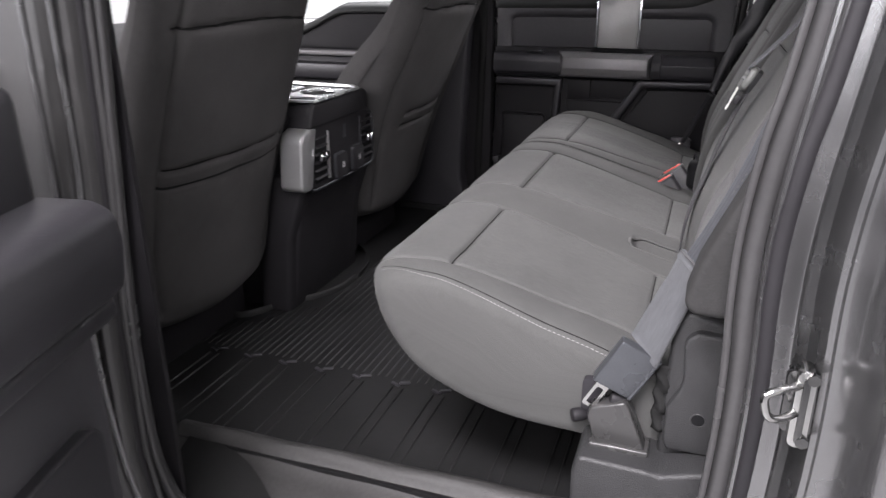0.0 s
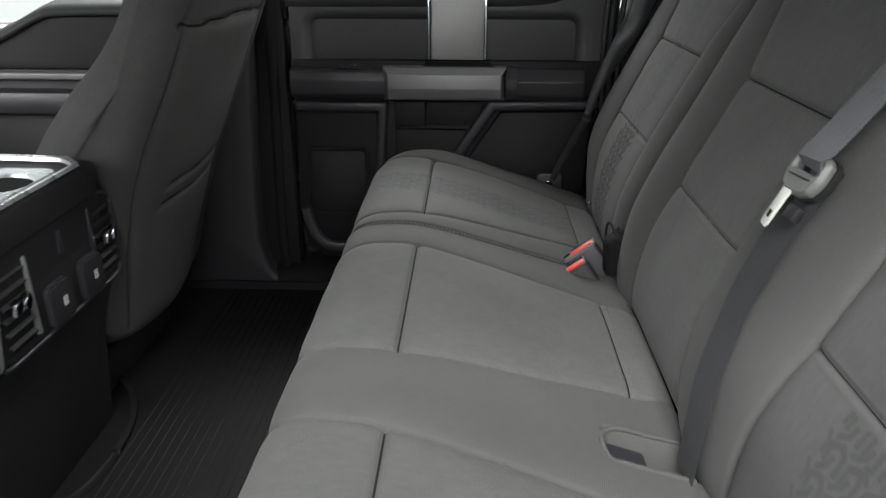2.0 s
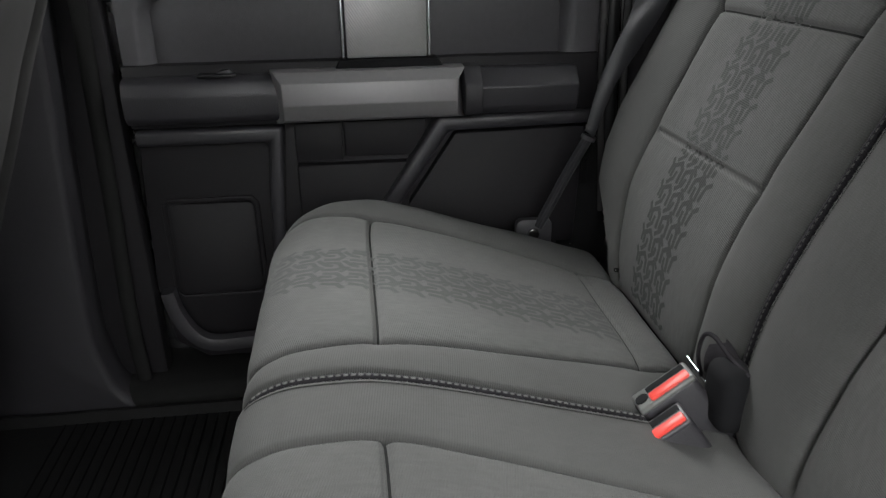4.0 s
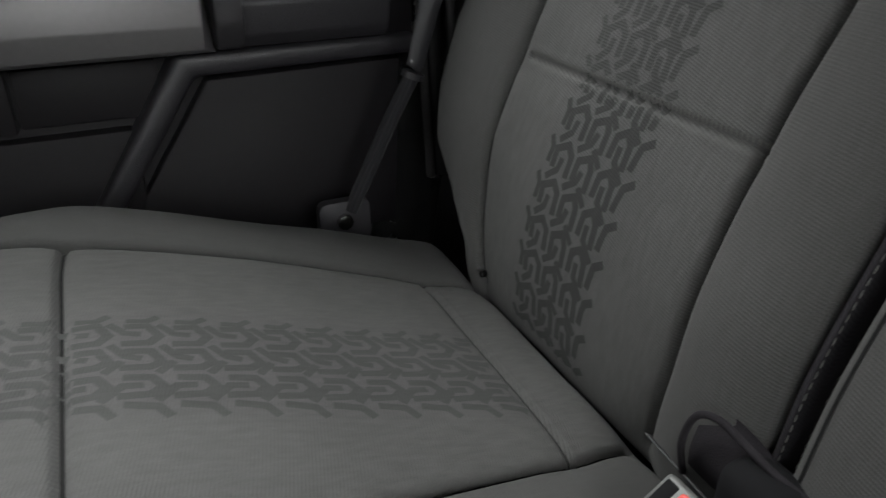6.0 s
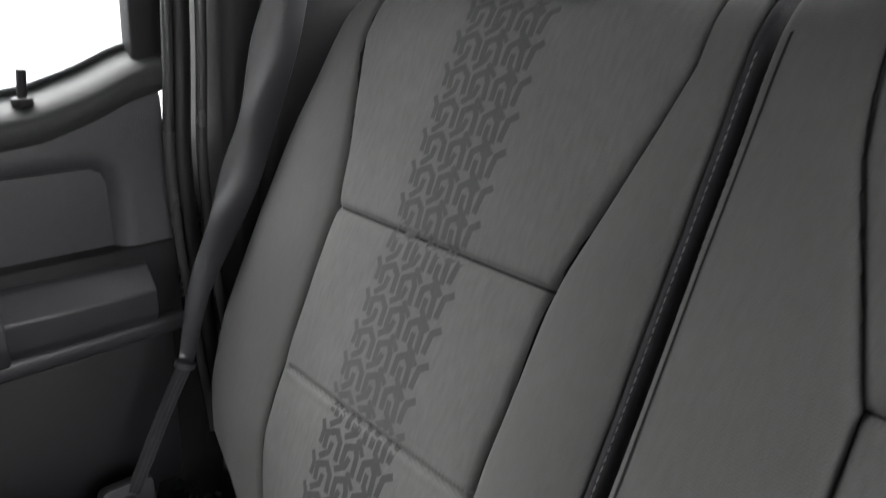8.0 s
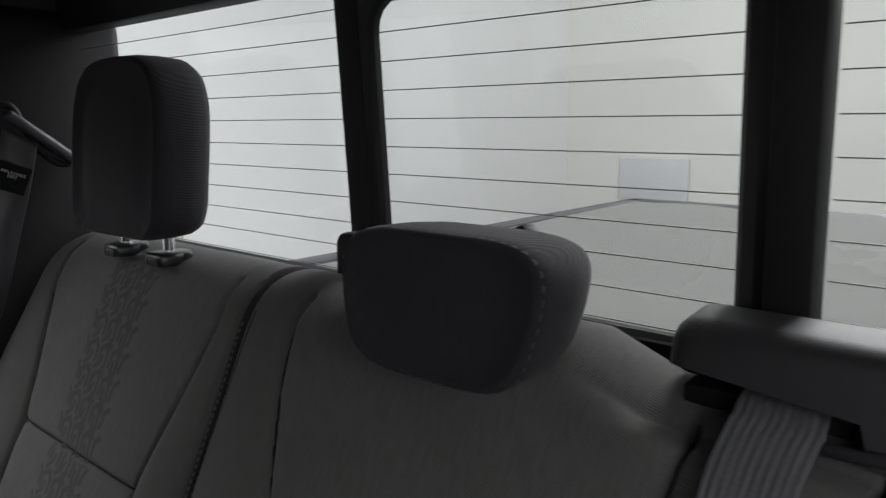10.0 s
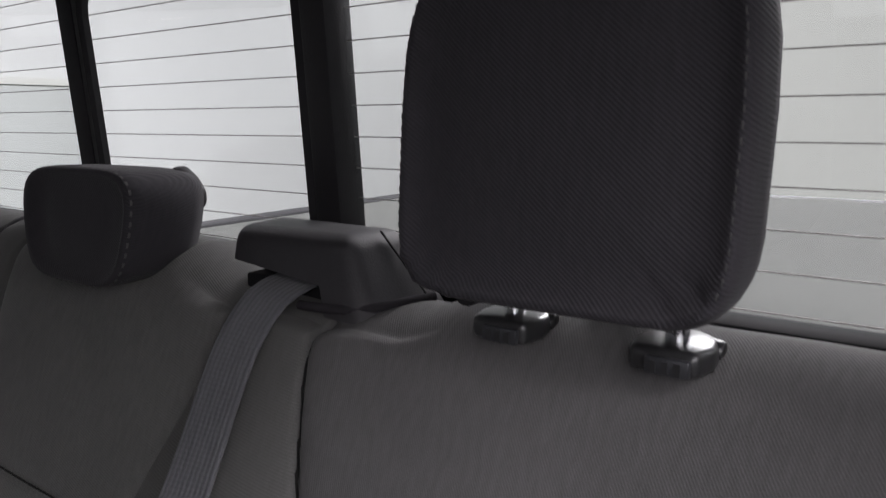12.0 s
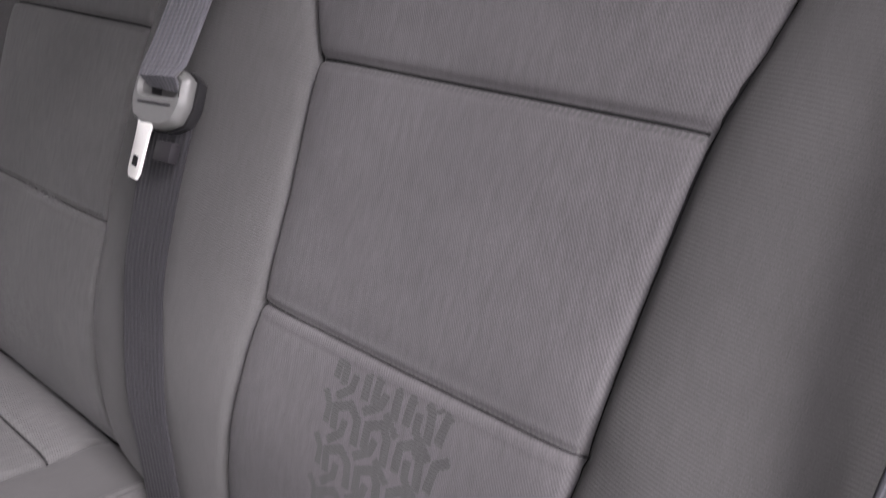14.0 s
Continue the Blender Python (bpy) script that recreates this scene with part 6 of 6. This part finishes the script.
part("hinge_knob", cylinder((0.346, -0.690, 0.232), (0.362, -0.680, 0.232), 0.009, 14, 0.003), M_PLASTIC_DARK, rear_bench, "small hinge knob")
part("hinge_cover", slab(round_rect(0.356, 0.385, 0.225, 0.285, 0.006), "y", -0.684, -0.660, 0.004), M_HEAD, rear_bench)

# far outer belt
fb = thing("seat_belt", "dark inflatable seat belt hanging by the closed door", "seat belt", "seat belts", at=(0.55, 0.71, 0.4))
EDGE_L = [(0.639, 0.973), (0.620, 0.911), (0.597, 0.836), (0.576, 0.775), (0.555, 0.705), (0.535, 0.655), (0.513, 0.605), (0.486, 0.535), (0.4665, 0.458)]
EDGE_R = [(0.672, 0.950), (0.660, 0.899), (0.642, 0.835), (0.620, 0.765), (0.594, 0.690), (0.568, 0.632), (0.538, 0.574), (0.504, 0.520), (0.4805, 0.447)]
FOLD = [0, 0.001, -0.002, 0.0035, -0.003, 0.004, -0.003, 0.002, 0]
strip_between("webbing", [(x, 0.716 + f, z) for (x, z), f in zip(EDGE_L, FOLD)], [(x, 0.702 - f * 0.8 + 0.012 * i / 8, z) for i, ((x, z), f) in enumerate(zip(EDGE_R, FOLD))], 0.003, M_BELT_SILKY, fb, "dark wide belt section, slightly twisted")
run = [(0.474, 0.719, 0.447), (0.450, 0.728, 0.395), (0.425, 0.738, 0.335), (0.410, 0.744, 0.300)]
swept("sleeve", smooth_path(run, 0.01), [(1.0 * a, 0.7 * b) for a, b in ring_section(0.0078, 12)], (0.85, -0.35, -0.3), M_BELT_DARK, fb, "dark cable sleeve")
swept("sleeve_ring", smooth_path([(0.4745, 0.7188, 0.449), (0.4725, 0.7195, 0.443)], 0.003), [(1.15 * a, 0.8 * b) for a, b in ring_section(0.0095, 14)], (0.85, -0.35, -0.3), M_PLASTIC_SOFT, fb)
part("anchor_plate", slab(round_rect(0.375, 0.432, 0.262, 0.312, 0.010), "y", 0.742, 0.756, 0.004), M_PLASTIC_SOFT, fb)
part("anchor_bolt", cylinder((0.402, 0.735, 0.290), (0.402, 0.745, 0.290), 0.009, 8, 0.002), M_STEEL, fb, "bright anchor bolt")
part("guide_loop", turned(box(-0.055, 0.055, -0.010, 0.010, -0.008, 0.008, 0.006, 3), Matrix.Translation((0.684, 0.716, 0.956)) @ Matrix.Rotation(radians(38), 4, "Y")), M_PLASTIC_SOFT, fb, "black belt guide loop")
bm = turned(box(-0.019, 0.019, -0.0008, 0.0008, -0.018, 0.018, 0), Matrix.Translation((0.6385, 0.7055, 0.908)) @ Matrix.Rotation(radians(-12), 4, "Z") @ Matrix.Rotation(radians(22), 4, "Y"))
lab = part("sewn_label", bm, M_LABEL, fb, "black sewn label", smooth=False)


def lettering(text, size, matrix, parent, mat):
    """Sewn or printed words as flat letters."""
    cu = bpy.data.curves.new("lettering", "FONT")
    cu.body, cu.size, cu.align_x, cu.align_y = text, size, "CENTER", "CENTER"
    cu.extrude = 0.0001
    cu.space_line = 0.85
    cu.materials.append(mat)
    ob = new("lettering", cu)
    ob.parent = parent
    p, base = parent, Vector((0, 0, 0))
    while p is not None:
        base += p.location
        p = p.parent
    ob.matrix_local = Matrix.Translation(-base) @ matrix
    return ob


loop = smooth_path([(0.628, 0.722, 0.992), (0.640, 0.716, 1.000), (0.652, 0.714, 0.994), (0.662, 0.714, 0.970), (0.676, 0.716, 0.945), (0.700, 0.722, 0.925), (0.716, 0.726, 0.922)], 0.005)
swept("loop_wire", loop, ring_section(0.0050, 10), (0, 1, 0), M_PLASTIC_DARK, fb, "black guide bracket")
LAB = Matrix.Translation((0.6385, 0.7055, 0.908)) @ Matrix.Rotation(radians(-12), 4, "Z") @ Matrix.Rotation(radians(22), 4, "Y")
lettering("INFLATABLE\nBELT", 0.0054, LAB @ Matrix.Translation((0, -0.0012, 0.004)) @ Matrix.Rotation(radians(90), 4, "X"), lab, M_MARK)

# buckles between middle and single seat
bk = thing("belt_buckle", "black seat belt buckle with red release button", "belt buckle", "buckles", at=(0.42, 0.215, 0.33))


def buckle(root, tilt, rim):
    """A tilted buckle: button on the near half of its end face, tongue slot on the far half, a finger hole in the rim."""
    part("body", turned(box(-0.024, 0.024, -0.012, 0.012, -0.075, 0.020, 0.006, 3), tilt), M_PLASTIC_SOFT, root)
    part("rim", turned(box(-0.0240, 0.0240, -0.0122, 0.0122, 0.0150, 0.0205, 0.0025, 3), tilt), rim, root)
    part("button", turned(box(-0.0120, 0.0215, -0.0102, -0.0005, 0.016, 0.0228, 0.002, 2), tilt), M_RED, root, "red release button")
    part("slot", turned(box(-0.0120, 0.0215, 0.0020, 0.0098, 0.016, 0.0209, 0.001), tilt), M_LABEL, root)
    part("finger_hole", turned(cylinder((-0.0175, 0.0, 0.016), (-0.0175, 0.0, 0.0212), 0.0052, 16), tilt), M_LABEL, root)


buckle(bk, Matrix.Translation((0.417, 0.246, 0.314)) @ Matrix.Rotation(radians(-37), 4, "Y") @ Matrix.Rotation(radians(-8), 4, "X") @ Matrix.Scale(1.25, 4), M_LATCH)
bk2 = thing("belt_buckle", "black seat belt buckle with red release button", "belt buckle", "buckles", at=(0.42, 0.2, 0.33))
buckle(bk2, Matrix.Translation((0.399, 0.211, 0.298)) @ Matrix.Rotation(radians(-37), 4, "Y") @ Matrix.Rotation(radians(-2), 4, "X") @ Matrix.Scale(1.18, 4), M_PLASTIC_SOFT)


# ---- front seats, console, floor mat ----
FB = [(-0.62, 0.105), (-0.53, 0.118), (-0.474, 0.136), (-0.454, 0.165), (-0.445, 0.22), (-0.430, 0.30), (-0.404, 0.40), (-0.372, 0.50), (-0.340, 0.60), (-0.312, 0.68), (-0.290, 0.76), (-0.272, 0.86), (-0.275, 0.93), (-0.31, 0.965), (-0.35, 0.96), (-0.375, 0.90), (-0.40, 0.76), (-0.443, 0.66), (-0.555, 0.52), (-0.63, 0.38), (-0.66, 0.20)]


def front_seat(yc, label, back=0.0, recline=0.0, lift=0.0, slim=0.0, reach=0.185):
    """Seen from behind: cloth back with side gussets, map pocket and sagging hem."""
    t = thing("front_seat", label, "car seat", "front seats", at=(-0.45, yc, 0.0))
    prof = [(x + back + recline * (z - 0.18), z) for x, z in FB[::-1]]

    def ends(x, z):
        w = np.interp(z, [0.05, 0.20, 0.40, 0.60, 0.80, 0.96], [0.195, 0.222, 0.235, 0.237, 0.222, 0.165])
        return yc - w + slim * np.interp(z, [0.05, 0.20, 0.40, 0.60], [1.0, 1.0, 1.0, 0.0]), yc + w + 1.2 * slim
    p = smooth_path(prof, 0.006)
    k = int(np.argmax(p[:, 1]))
    pk = [(0.425 + lift, yc - reach), (0.432 + lift, yc), (0.425 + lift, yc + 0.185)]
    pk2 = [(0.392 + lift, yc - reach - 0.005), (0.398 + lift, yc), (0.392 + lift, yc + 0.19)]
    top = [(0.685, yc - 0.20), (0.695, yc - 0.1), (0.70, yc), (0.695, yc + 0.1), (0.685, yc + 0.20)]
    sides = [[(0.17, yc + s * 0.165 + slim * (s < 0)), (0.30, yc + s * 0.185 + slim * 0.8 * (s < 0)), (0.50, yc + s * 0.192), (0.70, yc + s * 0.188), (0.90, yc + s * 0.160)] for s in (-1, 1)]
    b = Pad(prof, ends, 0.006, 0.060, sides, [pk, top], [pk2], None, ("z", k, len(p)), depth=1.3, swell=0.022, swollen=(1,))
    bol, panel, bol2 = b.build([("backrest", M_FRONTCLOTH, "dark cloth backrest sides"), ("back_panel", M_FRONTCLOTH, "dark cloth backrest rear panel"), ("backrest", M_FRONTCLOTH, "dark cloth backrest sides")], t)
    for q in (pk, pk2, top):
        b.crease(q, panel, 0.0050)
    for s, o in zip(sides, (bol, bol2)):
        b.crease(s, o, 0.0022)
        b.stitches(s, o, M_THREAD_HEAD, pitch=0.008, length=0.006, w=0.0016, off=0.006)
    part("seat_base", box(-0.98 + back, -0.50 + back, yc - 0.23, yc + 0.23, 0.16, 0.36, 0.05, 4), M_FRONTCLOTH, t, "dark cloth seat cushion", uvbox=True)
    part("runner", box(-0.95 + back, -0.53 + back, yc - 0.19, yc + 0.19, 0.0, 0.16, 0.01), M_PLASTIC_DARK, t)
    part("side_cover", box(-0.92 + back, -0.52 + back, yc - 0.245, yc - 0.225, 0.10, 0.28, 0.006), M_PLASTIC, t)
    return t


front_seat(-0.350, "dark cloth front seat seen from behind", 0.0, 0.0, 0.028)
front_seat(0.400, "dark cloth front seat leaning further back", 0.072, 0.10, 0.0, 0.030, 0.112)

cs = thing("centre_console", "black centre console with rear air vents and silver cup holder trim", "console", at=(-0.5, 0.04, 0.0))
part("body", slab([(-1.0, 0.0), (-1.0, 0.46), (-0.60, 0.505), (-0.342, 0.503), (-0.342, 0.475), (-0.352, 0.32), (-0.385, 0.24), (-0.42, 0.0)], "y", -0.122, 0.168, 0.012, 3), M_PLASTIC_DARK, cs, "black moulded console body")
part("rear_cheek", slab([(-0.42, 0.0), (-0.40, 0.20), (-0.365, 0.30), (-0.365, 0.345), (-0.50, 0.345), (-0.50, 0.0)], "y", -0.145, 0.215, 0.014, 3), M_PLASTIC_DARK, cs)
BEZEL = [(-0.126, 0.316), (-0.100, 0.440), (-0.086, 0.450), (-0.060, 0.4505), (0.130, 0.4525), (0.170, 0.450), (0.190, 0.436), (0.197, 0.412), (0.195, 0.330), (0.186, 0.314), (0.160, 0.309), (-0.090, 0.310)]
bezel = part("vent_bezel", slab(BEZEL, "x", -0.392, -0.3475, 0.006, 3), M_PLASTIC_DARK, cs, "dark rear vent surround")
edge = np.array([(-0.3470, a, b) for a, b in BEZEL[1:] + BEZEL[:1]])
swept("bezel_rim", smooth_path(edge, 0.006), ring_section(0.0032, 10), (1, 0, 0), M_SATIN, bezel, "satin grey rim")
part("silver_cheek", slab([(-0.172, 0.326), (-0.170, 0.350), (-0.163, 0.430), (-0.150, 0.446), (-0.120, 0.456), (-0.092, 0.453), (-0.098, 0.438), (-0.122, 0.330), (-0.126, 0.316), (-0.160, 0.316)], "x", -0.400, -0.343, 0.009, 4), M_SILVER, cs, "silver painted vent cheek")
part("upper_cover", slab([(-0.130, 0.452), (-0.114, 0.504), (0.116, 0.504), (0.150, 0.452)], "x", -0.40, -0.3385, 0.006, 3), M_PLASTIC_DARK, cs, "smooth black cover above the vents")
for ya, yb, za, zb in ((-0.110, -0.050, 0.324, 0.436), (0.130, 0.186, 0.326, 0.436)):
    part("vent_recess", box(-0.349, -0.3468, ya, yb, za, zb, 0.0005), M_LABEL, cs)
    for i in range(6):
        z = za + 0.011 + i * (zb - za - 0.022) / 5
        part("vent_slat", turned(box(-0.008, 0.0035, ya - (ya + yb) / 2 + 0.002, yb - (ya + yb) / 2 - 0.002, -0.0016, 0.0016, 0.0008), Matrix.Translation((-0.3445, (ya + yb) / 2, z)) @ Matrix.Rotation(radians(26), 4, "Y")), M_PLASTIC_DARK, cs)
    for dy in (-0.019, 0.001):
        yk = (ya + yb) / 2 + dy
        part("vent_knob", slab([(yk, 0.376), (yk + 0.004, 0.392), (yk + 0.015, 0.396), (yk + 0.017, 0.384), (yk + 0.010, 0.374)], "x", -0.342, -0.331, 0.002, 2), M_CHROME, cs, "bright vent knob")
    part("vent_bar", slab([(yb + 0.001, za), (yb + 0.001, zb), (yb + 0.007, zb), (yb + 0.008, za)], "x", -0.350, -0.3415, 0.002, 2), M_SILVER if ya < 0 else M_SATIN, cs, "satin silver bar beside the vent")
part("vent_bar", box(-0.350, -0.3425, 0.118, 0.125, 0.345, 0.440, 0.002), M_SATIN, cs)
part("plate_slot", box(-0.349, -0.3440, 0.034, 0.046, 0.403, 0.438, 0.002), M_SATIN, cs)
part("plate_tab", box(-0.349, -0.3450, 0.046, 0.066, 0.430, 0.438, 0.0015), M_SATIN, cs)
for y in (-0.015, 0.073):
    so = part("socket_cover", slab(round_rect(y, y + 0.054, 0.314, 0.371, 0.009), "x", -0.349, -0.3385, 0.002, 2), M_PLASTIC_DARK, cs, "rounded socket cover")
    part("socket_rim", slab(round_rect(y - 0.003, y + 0.050, 0.312, 0.374, 0.010), "x", -0.350, -0.3415, 0.0015), M_SATIN, so)
    for k in range(2):
        part("socket_mark", box(-0.3388, -0.3381, y + 0.026 + k * 0.006, y + 0.029 + k * 0.006, 0.336, 0.350, 0), M_MARK, so)


def plate_ring(outer, inner, z, lip, n=64):
    """A flat ring between two outlines with a turned-down edge on both."""
    bm = bmesh.new()
    o, q = smooth_loop(outer, n), smooth_loop(inner, n)
    rows = [[bm.verts.new((a, b, h)) for a, b in r] for r, h in ((o, z - lip), (grow(o, -0.0015), z), (grow(q, 0.0015), z), (q, z - lip))]
    for p, r in zip(rows[:-1], rows[1:]):
        for i in range(n):
            bm.faces.new((p[i], p[(i + 1) % n], r[(i + 1) % n], r[i]))
    return bm


def circle(x, y, r, n=48):
    return [(x + r * math.cos(2 * math.pi * i / n), y + r * math.sin(2 * math.pi * i / n)) for i in range(n)]


# deck: bright frame, dark sunken panel, two cup wells with bright collars
DECK = [(-0.336, -0.112), (-0.336, 0.112), (-0.368, 0.146), (-0.59, 0.160), (-0.59, -0.118), (-0.37, -0.118)]
DECK_IN = [(-0.344, -0.098), (-0.344, 0.104), (-0.372, 0.130), (-0.574, 0.142), (-0.574, -0.106), (-0.378, -0.106)]
part("deck_frame", plate_ring(DECK, DECK_IN, 0.513, 0.005), M_BRIGHT, cs, "bright silver frame of the cup holder")
part("deck_panel", slab(DECK_IN, "z", 0.490, 0.5065), M_PLASTIC_DARK, cs, "dark sunken cup holder panel")
for x0, x1 in ((-0.446, -0.350), (-0.560, -0.462)):
    x = (x0 + x1) / 2 + 0.004
    part("cup_collar", plate_ring(round_rect(x0, x1, -0.060, 0.088, 0.020), circle(x, 0.014, 0.0415), 0.5115, 0.004), M_BRIGHT, cs, "bright surround of the cup well")
    # the well is not sunk; a black disc carries its shade
    part("cup_well", cylinder((x, 0.014, 0.5035), (x, 0.014, 0.5072), 0.0425, 40), M_LABEL, cs, "flat black disc for the shaded cup well")
part("orange_tab", box(-0.474, -0.462, 0.232, 0.252, 0.015, 0.026, 0.002), M_ORANGE, cs, "small orange tab")

# rubber mat with ribs
mat = thing("floor_mat", "black ribbed rubber floor mat with raised edge", "floor mat", at=(-0.15, 0, 0.0))
part("sheet", box(-0.60, 0.36, -0.662, 0.745, -0.002, 0.008, 0.003), M_RUBBER, mat, "thick rubber sheet")


def rib(x, y0, y1, w=0.005, h=0.003, z=0.008):
    """One raised rib along the mat, rounded across."""
    return [(x - w / 2, y0, z), (x - w / 4, y0, z + h), (x + w / 4, y0, z + h), (x + w / 2, y0, z), (x - w / 2, y1, z), (x - w / 4, y1, z + h), (x + w / 4, y1, z + h), (x + w / 2, y1, z)]


verts, faces = [], []
for i in range(53):
    x = -0.56 + i * 0.0171
    y0, y1 = -0.338, 0.735
    if x < -0.37:
        y0 = -0.338
        y1 = -0.22 if x < -0.46 else -0.10
    b = len(verts)
    verts += rib(x, y0, y1, 0.0042, 0.0018)
    faces += [(b, b + 1, b + 5, b + 4), (b + 1, b + 2, b + 6, b + 5), (b + 2, b + 3, b + 7, b + 6), (b, b + 3, b + 2, b + 1), (b + 4, b + 5, b + 6, b + 7)]
ob = mesh_part("fine_ribs", verts, faces, M_RUBBER, mat)
tagged(ob, "close raised ribs", kind="stuff")
for i in range(11):
    x = -0.555 + i * 0.0855
    for dx in (-0.011, 0.011):
        v = rib(x + dx, -0.645, -0.372, 0.0048, 0.0022)
        mesh_part("rib", v, [(0, 1, 5, 4), (1, 2, 6, 5), (2, 3, 7, 6), (0, 3, 2, 1), (4, 5, 6, 7)], M_RUBBER, mat)
    for s in (-1, 1):
        # rubber chevrons in a lighter, glossier vinyl to bring out their highlights
        part("chevron", turned(box(-0.011, 0.011, -0.003, 0.003, 0, 0.006, 0.002), Matrix.Translation((x + 0.008 * s, -0.352 - 0.010 * (s < 0), 0.007)) @ Matrix.Rotation(radians(24 * s), 4, "Z")), M_PLASTIC_SOFT, mat)
lip = smooth_path([(-0.60, -0.655, 0.012), (-0.60, -0.225, 0.013), (-0.545, -0.212, 0.014), (-0.51, -0.20, 0.014), (-0.477, -0.155, 0.014), (-0.455, -0.100, 0.014), (-0.405, -0.055, 0.014), (-0.370, 0.02, 0.014), (-0.365, 0.13, 0.014), (-0.390, 0.23, 0.014), (-0.44, 0.30, 0.014), (-0.49, 0.32, 0.014), (-0.60, 0.33, 0.014), (-0.60, 0.73, 0.012)], 0.012)
swept("raised_edge", lip, [(-0.006, -0.006), (0.006, -0.006), (0.004, 0.006), (0.0, 0.009), (-0.004, 0.006)], (0, 1, 0), M_RUBBER, mat, "raised mat edge")
for y, z in ((-0.660, 0.016), (0.742, 0.016)):
    swept("raised_edge", np.array([(x, y, z) for x in np.linspace(-0.60, 0.36, 30)]), [(-0.007, -0.010), (0.007, -0.010), (0.004, 0.010), (-0.004, 0.010)], (0, 1, 0), M_RUBBER, mat, "raised mat edge")


# lower inner corner of the single seat: cloth flap, dark opening, bright rod in the crease
def corner_flap(parent):
    """A turned-up tongue of cover cloth round the buckle opening."""
    rows, cols = 12, 14
    verts, faces, uv = [], [], []
    for i in range(rows + 1):
        f = i / rows
        for j in range(cols + 1):
            g = j / cols
            y = 0.282 - 0.066 * g
            z = 0.318 + f * (0.052 - 0.012 * g) + 0.006 * math.sin(math.pi * g)
            x = 0.462 + 0.10 * (z - 0.32) - 0.016 * math.sin(math.pi * min(1.0, f * 1.1)) * (0.35 + 0.65 * g)
            verts.append((x, y, z))
            uv.append((y, z))
    for i in range(rows):
        for j in range(cols):
            a = i * (cols + 1) + j
            faces.append((a, a + 1, a + cols + 2, a + cols + 1))
    ob = mesh_part("cover_flap", verts, faces, M_FLAP, parent, "dark turned-up cloth flap", uv)
    edge = smooth_path([(0.459, 0.284, 0.318), (0.452, 0.283, 0.345), (0.452, 0.277, 0.368), (0.454, 0.264, 0.375), (0.456, 0.246, 0.371), (0.459, 0.228, 0.366), (0.464, 0.212, 0.362)], 0.004)
    swept("flap_edge", edge, ring_section(0.0022, 8), (1, 0, 0), M_FLAP, ob)
    return ob


corner_flap(rear_seat)
# the dark opening behind the flap: its shade made as a black block
part("opening_shade", box(0.440, 0.476, 0.207, 0.252, 0.300, 0.366, 0.014, 4), M_LABEL, rear_seat, "black block for the shade inside the buckle opening")
part("crease_rod", cylinder((0.4610, 0.319, 0.318), (0.4600, 0.262, 0.315), 0.0012, 10), M_CHROME, rear_seat, "thin bright rod in the seat crease")
part("crease_screw", cylinder((0.463, 0.545, 0.312), (0.470, 0.546, 0.312), 0.0028, 8, 0.0008), M_STEEL_DARK, rear_seat)

# cloth rim round the buckle recess in the bench cushion
rim = []
for x, y in [(0.455, -0.204), (0.42, -0.205), (0.385, -0.206), (0.368, -0.214), (0.362, -0.236), (0.368, -0.258), (0.385, -0.266), (0.42, -0.267), (0.455, -0.268)]:
    pos, nor = near_c.at(near_c.to_s([(x, y)])[0][0], y)
    rim.append(tuple(pos[0] + nor[0] * 0.001))
swept("recess_rim", smooth_path(rim, 0.005), ring_section(0.0030, 8), (0, 0, 1), M_BOLSTER, rear_bench, "rolled cloth rim of the buckle recess")
part("recess_loop", turned(box(-0.006, 0.040, -0.020, 0.020, -0.004, 0.004, 0.003), Matrix.Translation((0.375, -0.236, 0.298)) @ Matrix.Rotation(radians(18), 4, "Y")), M_HEAD, rear_bench, "dark cloth loop in the recess")
